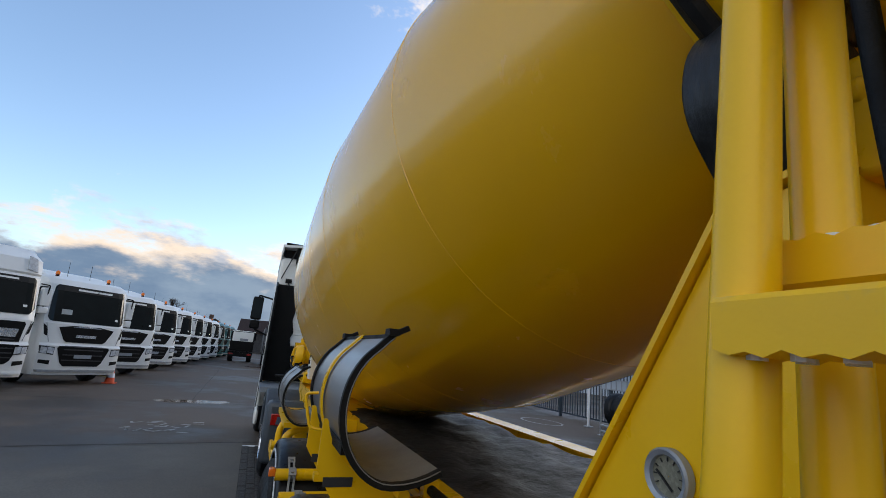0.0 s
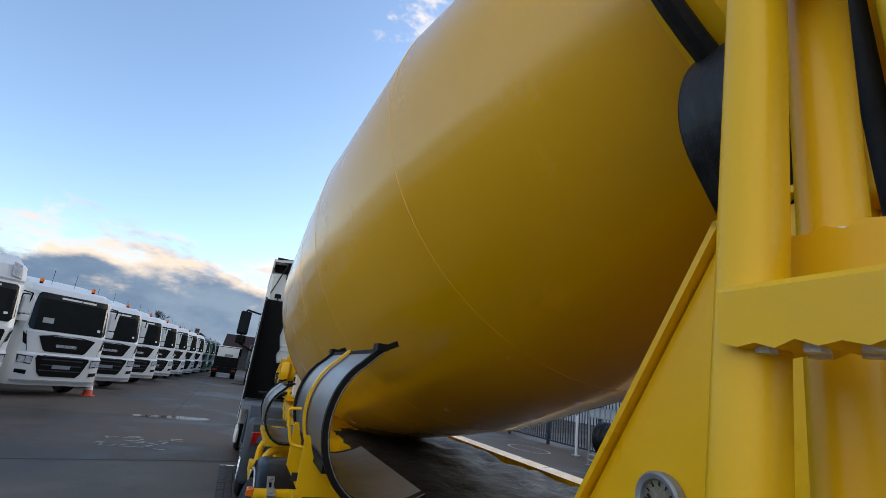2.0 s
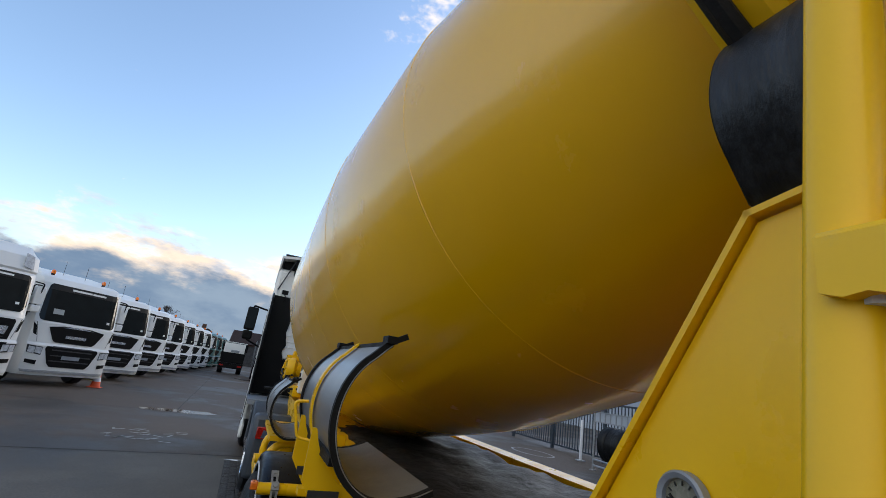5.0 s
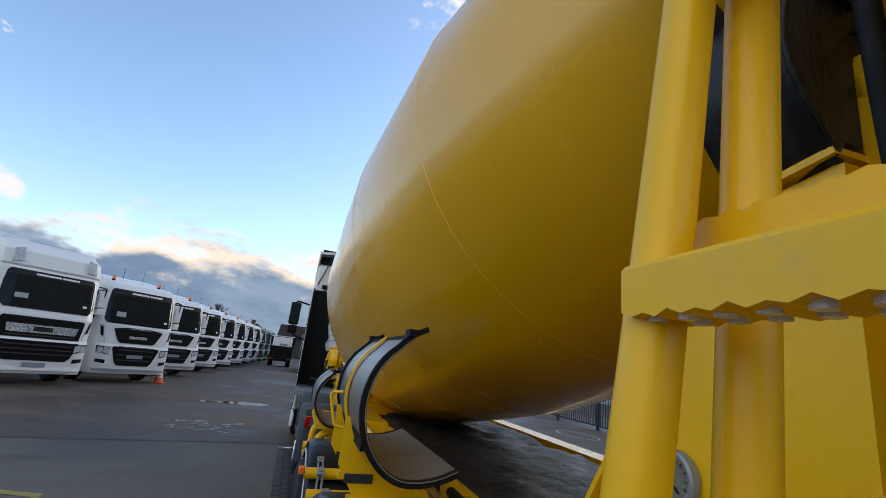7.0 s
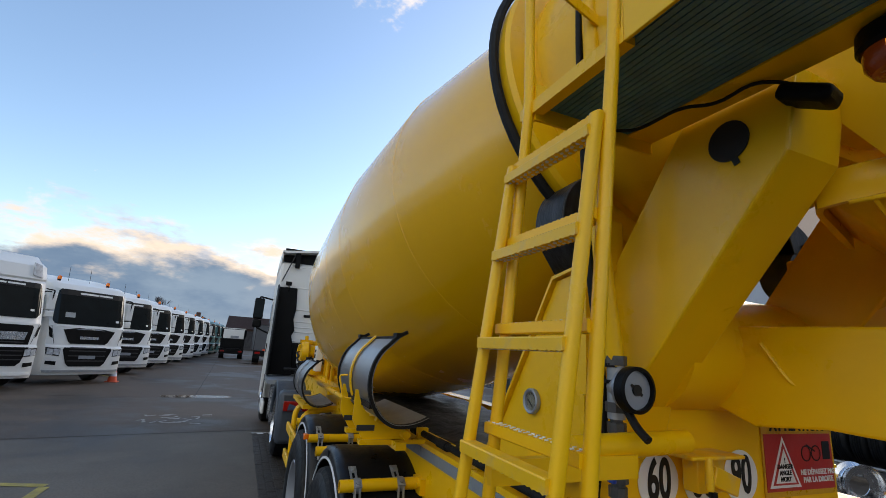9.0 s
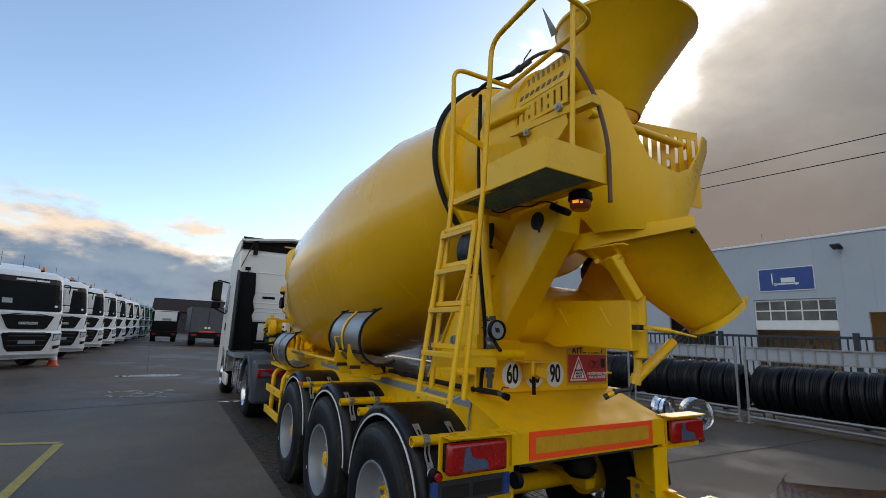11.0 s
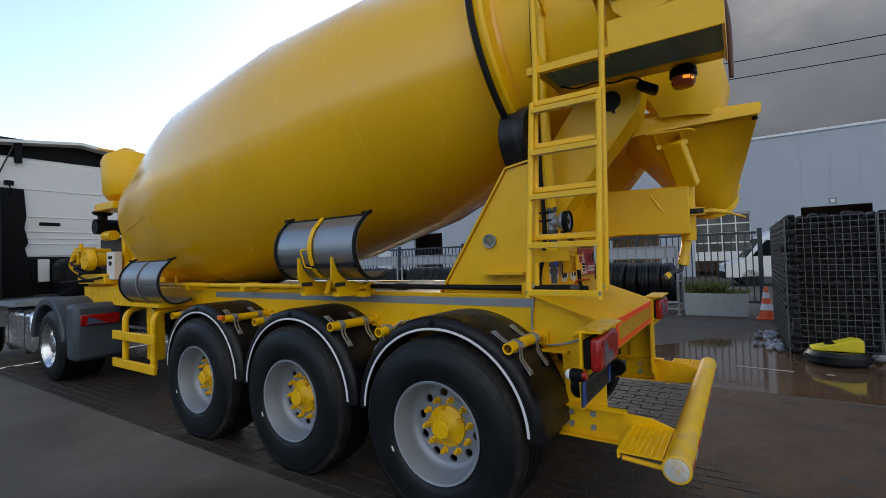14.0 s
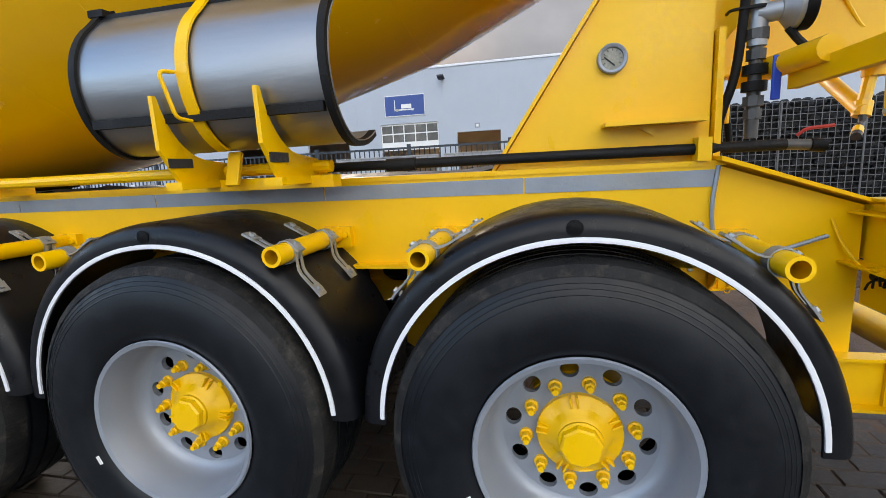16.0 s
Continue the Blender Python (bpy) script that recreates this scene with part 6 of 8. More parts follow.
def build_steel_chute(y0, y1, zc, big=True):
    """A stainless extension trough hung on the side, hollow side inwards, edged in black rubber."""
    c = new("extension_chute")
    c.parent = trailer

    def outline(k):
        # k 0..1 from the top edge round the outside to the bottom tip
        a = radians(108 + (285 - 108) * k)
        rx, rz = (0.19, 0.225) if big else (0.19, 0.225)
        x = -1.01 + rx * math.cos(a)
        z = zc + rz * math.sin(a)
        if k > 0.86:
            q = (k - 0.86) / 0.14
            x += 0.10 * q
            z += 0.035 * q * q
        if k < 0.08:
            z += 0.02 * (0.08 - k) / 0.08
        return x, z
    K = 33
    pts = [outline(i / (K - 1)) for i in range(K)]

    def off(i, dist):
        a, b_ = pts[max(i - 1, 0)], pts[min(i + 1, K - 1)]
        tx, tz = b_[0] - a[0], b_[1] - a[1]
        L_ = math.hypot(tx, tz)
        return pts[i][0] + tz / L_ * dist, pts[i][1] - tx / L_ * dist
    b = nb()
    ring = lambda y: [(*[off(i, 0)[0]], y, off(i, 0)[1]) for i in range(K)] + [(off(i, -0.004)[0], y, off(i, -0.004)[1]) for i in range(K - 1, -1, -1)]
    quad_strip(b, [ring(y0), ring((y0 + y1) / 2), ring(y1)])
    part("shell", b, STEEL, c, "brushed stainless trough")
    b = nb()
    ring2 = lambda y: [(off(i, -0.006)[0], y, off(i, -0.006)[1]) for i in range(K)] + [(off(i, -0.009)[0], y, off(i, -0.009)[1]) for i in range(K - 1, -1, -1)]
    quad_strip(b, [ring2(y0 - 0.015), ring2(y1)])
    part("lining", b, DULLSTEEL, c, "dull worn inner lining")
    for y in (y0, y1):
        b = nb()
        rr = []
        for i in range(K):
            p, q = off(i, 0.011), off(i, -0.011)
            rr.append([(p[0], y - 0.012, p[1]), (p[0], y + 0.012, p[1]), (q[0], y + 0.012, q[1]), (q[0], y - 0.012, q[1])])
        quad_strip(b, rr)
        part("end_band", b, RUBBER, c, "black end band")
    b = nb()
    p = pts[0]
    box(b, p[0] - 0.009, p[0] + 0.009, y0, y1, p[1] - 0.012, p[1] + 0.006)
    part("top_bead", b, RUBBER, c)
    if big:
        i = int(K * 0.60)
        p = off(i, 0.004)
        b = nb()
        box(b, p[0] - 0.014, p[0] + 0.006, y0 + 0.02, y1 - 0.02, p[1] - 0.014, p[1] + 0.014)
        part("waist_bead", b, RUBBER, c)
    # hooks at the top corners
    for y in (y0, y1):
        b = nb()
        obox(b, pose(pts[0][0] + 0.02, y, pts[0][1] + 0.014, 0, -28, 0), 0.07, 0.022, 0.018)
        box(b, pts[0][0] - 0.02, pts[0][0] + 0.015, y - 0.03, y + 0.03, pts[0][1], pts[0][1] + 0.022)
        part("hook", b, RUBBER, c)
    # strap over the outside with a handle, hooked to the frame below
    ym = (y0 + y1) / 2 + (0.02 if big else 0.03)
    b = nb()
    rr = []
    last = int(K * 0.84)
    for i in range(last):
        p, q = off(i, 0.006), off(i, 0.014)
        w = 0.02 if big else 0.014
        rr.append([(p[0], ym - w, p[1]), (p[0], ym + w, p[1]), (q[0], ym + w, q[1]), (q[0], ym - w, q[1])])
    quad_strip(b, rr)
    part("strap", b, YEL if big else GALV, c, "yellow hold-down strap" if big else "grey hold-down strap")
    e = off(last, 0.010)
    b = nb()
    if big:
        obox(b, pose(e[0] + 0.02, ym, zc - 0.285, 0, 20, 0), 0.016, 0.05, 0.12)
    else:
        rod(b, (e[0], ym, e[1]), (e[0] + 0.02, ym - 0.01, zc - 0.30), 0.012, 8)
    part("strap_hook", b, YEL if big else RUBBER, c, bevel=0.003)
    if big:
        h = off(int(K * 0.42), 0.02)
        h2 = off(int(K * 0.60), 0.02)
        b = nb()
        tube(b, [(h[0], ym + 0.02, h[1]), (h[0] - 0.05, ym + 0.03, h[1] - 0.005), (h2[0] - 0.05, ym + 0.02, h2[1]), (h2[0], ym + 0.01, h2[1] - 0.005)], 0.006, 8, 0.02)
        part("handle", b, YEL, c)
        for y in (y0 + 0.20, y1 - 0.30):
            b = nb()
            prof = [(-1.225, zc - 0.06), (-1.212, zc - 0.06)]
            for i in range(9):
                a = radians(195 + (262 - 195) * i / 8)
                prof.append((-1.01 + 0.205 * math.cos(a), zc + 0.25 * math.sin(a)))
            prof += [(-0.90, zc - 0.262), (-0.90, zc - 0.32), (-1.16, zc - 0.32), (-1.225, zc - 0.22)]
            prism(b, prof, "y", y, y + 0.014)
            part("cradle", b, YEL, c, smooth=False)
            # dark strip on the cradle stands for the shade in its slot
            b = nb()
            box(b, -1.20, -1.10, y - 0.004, y, zc - 0.275, zc - 0.245)
            part("cradle_slot", b, DARKMETAL, c, smooth=False)
        b = nb()
        box(b, -1.18, -0.80, y0 + 0.18, y0 + 0.24, zc - 0.345, zc - 0.32)
        box(b, -1.18, -0.80, y1 - 0.32, y1 - 0.26, zc - 0.345, zc - 0.32)
        box(b, -1.00, -0.94, y0 + 0.1, y1 - 0.1, zc - 0.36, zc - 0.32)
        part("cradle_bar", b, YEL, c, smooth=False)
    return c


build_steel_chute(0.685, 1.54, 1.635)
build_steel_chute(3.47, 4.37, 1.38, big=False)


def build_side_step():
    s = new("side_guard")
    s.parent = trailer
    for z0 in (0.42, 0.735):
        b = nb()
        box(b, -1.20, -1.165, 3.60, 4.60, z0, z0 + 0.10)
        part("guard_board", b, YEL, s, bevel=0.008)
    for y in (3.75, 4.42):
        b = nb()
        tube(b, [(-1.13, y, 0.45), (-1.13, y, 1.06), (-0.80, y, 1.10)], 0.034, 12, 0.14)
        part("guard_tube", b, YEL, s)
    b = nb()
    box(b, -1.02, -0.90, 3.98, 4.16, 0.50, 1.14)
    part("landing_leg", b, YEL, s, bevel=0.01)
    b = nb()
    box(b, -1.16, -0.75, 3.55, 4.6, 1.12, 1.16)
    part("top_plate", b, YEL, s, smooth=False)


build_side_step()


def build_front_gear():
    w = new("water_tank")
    w.parent = trailer
    b = nb()
    lathe(b, [(-0.36, 0.02), (-0.35, 0.18), (-0.30, 0.29), (-0.22, 0.33), (0.22, 0.33), (0.30, 0.29), (0.35, 0.18), (0.36, 0.02)], (-0.52, 5.75, 2.84), (0, 0.15, 1), 40)
    part("tank_shell", b, YEL, w, "rounded yellow water tank")
    b = nb()
    tube(b, [(-0.70, 5.75, 3.16), (-0.62, 5.76, 3.24), (-0.48, 5.76, 3.26), (-0.40, 5.76, 3.20)], 0.018, 8, 0.05)
    box(b, -0.9, -0.62, 5.74, 5.80, 3.185, 3.205)
    part("lifting_eye", b, YEL, w)
    b = nb()
    box(b, -0.85, -0.10, 5.45, 6.05, 2.36, 2.46)
    box(b, -0.66, -0.60, 5.6, 5.7, 1.3, 2.36)
    part("stand", b, YEL, w, bevel=0.008)
    e = new("auxiliary_engine")
    e.parent = trailer
    b = nb()
    box(b, -0.85, 0.5, 5.75, 6.7, 1.34, 1.48)
    part("bed", b, YEL, e, bevel=0.01)
    b = nb()
    box(b, -0.60, 0.35, 5.8, 6.6, 1.48, 2.0)
    part("block", b, DARKMETAL, e, bevel=0.03)
    b = nb()
    rod(b, (-0.88, 6.25, 1.78), (-0.60, 6.25, 1.78), 0.07, 16)
    rod(b, (-0.78, 6.1, 1.72), (-0.78, 6.7, 1.72), 0.045, 12)
    rod(b, (-0.70, 5.82, 2.02), (-0.70, 6.1, 2.02), 0.07, 14)
    box(b, -0.98, -0.8, 6.15, 6.4, 1.80, 1.86)
    tube(b, [(-0.95, 6.5, 1.78), (-0.98, 6.55, 1.6), (-0.9, 6.5, 1.5)], 0.03, 8, 0.05)
    part("pump", b, YEL, e)
    b = nb()
    lathe(b, [(0.0, 0.0), (0.0, 0.13), (0.03, 0.15), (0.10, 0.15), (0.14, 0.10), (0.24, 0.09), (0.24, 0.0)], (-0.98, 6.05, 1.68), (1, 0, 0), 24, cap=False)
    for k in range(6):
        q = radians(60 * k)
        rod(b, (-0.99, 6.05 + 0.12 * math.cos(q), 1.68 + 0.12 * math.sin(q)), (-0.95, 6.05 + 0.12 * math.cos(q), 1.68 + 0.12 * math.sin(q)), 0.014, 6)
    part("pump_flange", b, YEL, e)
    for k, (y_, z_) in enumerate(((6.35, 1.62), (6.48, 1.70), (6.20, 1.52))):
        b = nb()
        tube(b, [(-0.86, y_, z_), (-1.0, y_ + 0.05, z_ - 0.05), (-0.98, y_ - 0.2, z_ - 0.12), (-0.80, y_ - 0.45, z_ - 0.08)], 0.016, 8, 0.06)
        part("hydraulic_hose", b, RUBBER, e, "black hydraulic hose")
    b = nb()
    box(b, -0.93, -0.78, 6.42, 6.62, 1.62, 1.84)
    rod(b, (-0.86, 6.52, 1.84), (-0.86, 6.52, 1.93), 0.03, 10)
    part("valve_block", b, YEL, e, bevel=0.012)
    b = nb()
    rod(b, (-0.80, 6.2, 2.16), (-0.45, 6.2, 2.16), 0.11, 20)
    rod(b, (-0.70, 6.2, 2.2), (-0.70, 6.2, 2.34), 0.06, 14)
    lathe(b, [(0.0, 0.10), (0.03, 0.13), (0.05, 0.12), (0.07, 0.05)], (-0.70, 6.2, 2.33), (0, 0, 1), 24)
    part("air_filter", b, BLACK, e, "black air filter with mushroom cap")
    b = nb()
    for i in range(12):
        box(b, -0.60, -0.56, 5.45 + 0.02 * i, 5.46 + 0.02 * i, 1.55, 1.95)
    box(b, -0.585, -0.565, 5.42, 5.70, 1.52, 1.55)
    box(b, -0.585, -0.565, 5.42, 5.70, 1.95, 1.98)
    part("radiator_guard", b, YEL, e, smooth=False)
    cb = new("control_box")
    cb.parent = trailer
    b = nb()
    box(b, -0.80, -0.70, 5.58, 5.82, 1.40, 1.78)
    part("case", b, SIGNWHITE, cb, "white control box", bevel=0.01)
    b = nb()
    rod(b, (-0.815, 5.68, 1.62), (-0.80, 5.68, 1.62), 0.03, 12)
    box(b, -0.805, -0.80, 5.63, 5.76, 1.68, 1.72)
    part("switch", b, INK, cb)
    b = nb()
    tube(b, [(-1.18, 6.3, 1.38), (-0.85, 6.1, 1.39)], 0.02, 8)
    part("lever", b, RUBBER, cb)
    # brackets under the front of the drum
    f = new("drum_bearing")
    f.parent = trailer
    b = nb()
    prism(b, [(4.9, 1.34), (5.55, 1.34), (5.45, 2.3), (5.25, 2.3)], "x", XC - 0.35, XC + 0.35)
    part("bearing_stand", b, YEL, f, bevel=0.02)
    b = nb()
    for p in ((-0.7, 4.6), (-0.72, 4.85), (-0.60, 4.3)):
        rod(b, (p[0], p[1], 1.30), (p[0], p[1], 1.75), 0.03, 10)
    tube(b, [(-0.75, 4.5, 1.7), (-0.72, 4.9, 1.72), (-0.7, 5.4, 1.6)], 0.025, 8, 0.1)
    part("pipe_work", b, YEL, f)


build_front_gear()


def build_water_line():
    w = new("water_line")
    w.parent = trailer
    X, Y = -0.74, -0.56
    b = nb()
    tube(b, [(X, Y, 1.80), (-0.80, -0.565, 2.2), (-0.84, -0.565, 3.17), (-0.80, -0.80, 3.18), (-0.74, -0.99, 3.19), (-0.68, -1.04, 3.12)], 0.029, 14, 0.06)
    part("riser_pipe", b, YEL, w)
    b = nb()
    rod(b, (X, Y, 1.36), (X, Y, 1.64), 0.019, 16)
    part("valve_pipe", b, VALVE, w, "tarnished grey valve pipe")
    b = nb()
    rod(b, (X, Y, 1.64), (X, Y, 1.82), 0.027, 16)
    part("galvanised_pipe", b, GALV, w, "pale galvanised pipe")
    for z, r_ in ((1.42, 0.027), (1.46, 0.031), (1.60, 0.029), (1.66, 0.034), (1.80, 0.034)):
        b = nb()
        rod(b, (X, Y, z), (X, Y, z + 0.03), r_, 8)
        part("pipe_coupling", b, VALVE, w)
    for z in (1.505, 1.555):
        b = nb()
        rod(b, (X, Y, z), (X, Y, z + 0.03), 0.036, 14)
        part("rubber_sleeve", b, RUBBER, w)
    b = nb()
    box(b, X - 0.062, X - 0.05, Y - 0.05, Y - 0.025, 1.47, 1.60)
    part("blue_lever", b, BLUEHANDLE, w, "blue valve lever", bevel=0.004)
    # water meter
    b = nb()
    rod(b, (X, Y, 1.735), (X - 0.03, Y - 0.07, 1.735), 0.030, 16)
    lathe(b, [(0.0, 0.03), (0.02, 0.05), (0.03, 0.061), (0.055, 0.061)], (X - 0.03, Y - 0.045, 1.735), (0, -1, 0), 24)
    part("meter_body", b, GALV, w, "grey cast meter body")
    b = nb()
    lathe(b, [(0.0, 0.057), (0.0, 0.066), (-0.03, 0.066), (-0.034, 0.056), (-0.02, 0.054)], (X - 0.03, Y - 0.09, 1.735), (0, 1, 0), 28, cap=False)
    part("meter_ring", b, BLACK, w)
    b = nb()
    lathe(b, [(-0.02, 0.055), (-0.021, 0.001)], (X - 0.03, Y - 0.09, 1.735), (0, 1, 0), 28, cap=False)
    part("meter_dial", b, RIM, w)
    b = nb()
    obox(b, pose(X - 0.03, Y - 0.113, 1.735, 0, 35, 0), 0.05, 0.003, 0.008)
    rod(b, (X - 0.03, Y - 0.111, 1.735), (X - 0.03, Y - 0.117, 1.735), 0.016, 10)
    part("meter_hand", b, INK, w)
    b = nb()
    tube(b, [(X - 0.03, Y - 0.07, 1.68), (X - 0.03, Y - 0.11, 1.63), (X - 0.03, Y - 0.15, 1.605)], 0.012, 8, 0.03)
    part("meter_lever", b, RUBBER, w)
    # black hose down beside it and the long pipe on the chassis
    b = nb()
    tube(b, [(-0.845, Y + 0.04, 3.45), (-0.842, Y + 0.045, 2.9), (-0.80, Y + 0.045, 2.1), (X - 0.01, Y + 0.045, 1.72), (X, Y + 0.055, 1.55), (X, Y + 0.095, 1.43), (X, Y + 0.10, 1.34)], 0.014, 12, 0.12)
    part("drain_hose", b, RUBBER, w, "black rubber hose")
    for z in (1.80, 1.75):
        b = nb()
        lathe(b, [(-0.006, 0.036), (0.006, 0.036)], (X, Y + 0.01, z), (0, 0, 1), 14, cap=False)
        tube(b, [(X - 0.035, Y, z), (X - 0.02, Y + 0.085, z), (X + 0.03, Y + 0.08, z)], 0.005, 5, 0.02)
        part("cable_tie", b, RUBBER, w)
    b = nb()
    tube(b, [(X, Y - 0.10, 1.335), (X - 0.01, Y + 0.05, 1.335), (-0.80, -0.35, 1.335), (-0.80, 1.0, 1.34)], 0.018, 12, 0.06)
    rod(b, (-0.80, 0.55, 1.337), (-0.80, 0.66, 1.337), 0.024, 14)
    rod(b, (-0.80, 0.98, 1.34), (-0.80, 1.06, 1.34), 0.028, 14)
    part("long_pipe", b, RUBBER, w, "black water pipe along the chassis")
    b = nb()
    rod(b, (X, Y - 0.10, 1.335), (X - 0.01, Y - 0.165, 1.33), 0.017, 12)
    part("drain_tap", b, VALVE, w)
    b = nb()
    tube(b, [(X, Y - 0.13, 1.36), (X - 0.01, Y - 0.15, 1.38), (X - 0.02, Y - 0.22, 1.385)], 0.006, 6, 0.01)
    part("tap_lever", b, RED, w, "red tap lever")
    b = nb()
    rod(b, (X - 0.01, Y - 0.165, 1.33), (X - 0.012, Y - 0.205, 1.325), 0.021, 12)
    part("tap_nozzle", b, BLACK, w)
    for y in (-0.40, 0.92):
        b = nb()
        box(b, -0.83, -0.77, y - 0.02, y + 0.02, 1.297, 1.37)
        part("pipe_clip", b, YEL, w, smooth=False)
    # hoses up at the platform
    b = nb()
    tube(b, [(-0.78, -0.80, 3.50), (-0.74, -1.02, 3.56), (-0.72, -1.28, 3.45), (-0.70, -1.46, 3.05), (-0.69, -1.525, 2.75), (-0.69, -1.525, 2.42)], 0.012, 10, 0.12)
    part("wash_hose", b, BROWN, w, "brown wash-down hose")
    b = nb()
    tube(b, [(X - 0.18, Y + 0.04, 3.42), (-0.86, -0.62, 3.50), (-0.78, -0.80, 3.50)], 0.015, 10, 0.08)
    part("wash_coupling", b, RUBBER, w)
    b = nb()
    rod(b, (-0.78, -0.80, 3.50), (-0.75, -0.96, 3.53), 0.019, 8)
    rod(b, (-0.77, -0.85, 3.51), (-0.765, -0.88, 3.515), 0.026, 6)
    tube(b, [(-0.76, -0.9, 3.53), (-0.76, -0.91, 3.565), (-0.78, -1.00, 3.58)], 0.005, 6)
    part("wash_valve", b, VALVE, w)
    # coupling and lever gear behind the ladder
    k = new("fold_gear")
    k.parent = trailer
    b = nb()
    rod(b, (-0.98, -0.64, 1.575), (-0.50, -0.60, 1.58), 0.035, 14)
    part("cross_pipe", b, YEL, k)
    b = nb()
    box(b, -0.47, -0.22, -0.60, -0.48, 1.52, 1.532)
    box(b, -0.40, -0.27, -0.56, -0.50, 1.41, 1.52)
    rod(b, (-0.40, -0.60, 1.53), (-0.40, -0.60, 1.43), 0.014, 8)
    obox(b, pose(-0.30, -0.58, 1.45, 0, 20, 0), 0.12, 0.02, 0.06)
    part("catch_bracket", b, WORN, k, bevel=0.004)
    b = nb()
    rod(b, (-0.40, -0.61, 1.43), (-0.405, -0.62, 1.31), 0.013, 10)
    part("catch_handle", b, BLACK, k)
    b = nb()
    tube(b, [(-0.805, -0.45, 1.28), (-0.815, -0.43, 1.15), (-0.82, -0.44, 1.04), (-0.82, -0.52, 0.99), (-0.82, -0.62, 1.00), (-0.82, -0.76, 1.05)], 0.007, 6, 0.06)
    part("lamp_cable", b, STRIP, k)


build_water_line()


# ---- the tractor unit ----
def truck_wheel(name, parent, r=0.5, w=0.30, x=-1.22, y=0.0, sign=-1, rim_mat=None, dished=True):
    wh = new(name)
    wh.parent = parent
    wh.location = (x, y, r)
    d = -sign
    b = nb()
    lathe(b, [(0.0, 0.29), (-0.005, 0.36), (0.012, r - 0.05), (0.05, r - 0.005), (w / 2 - 0.02, r), (w / 2, r - 0.012), (w / 2 + 0.02, r), (w - 0.04, r - 0.005), (w, r - 0.06), (w, 0.29)], (0, 0, 0), (d, 0, 0), 40, cap=False)
    part("tyre", b, TYRE, wh)
    b = nb()
    lathe(b, [(0.0, 0.295), (-0.006, 0.30), (0.02, 0.275), (0.11 if dished else 0.03, 0.255), (0.12 if dished else 0.02, 0.15), (0.05 if dished else -0.03, 0.12), (0.03 if dished else -0.05, 0.08), (0.03 if dished else -0.05, 0.001)], (0, 0, 0), (d, 0, 0), 40, cap=False)
    part("rim", b, rim_mat or CHROME, wh)
    return wh


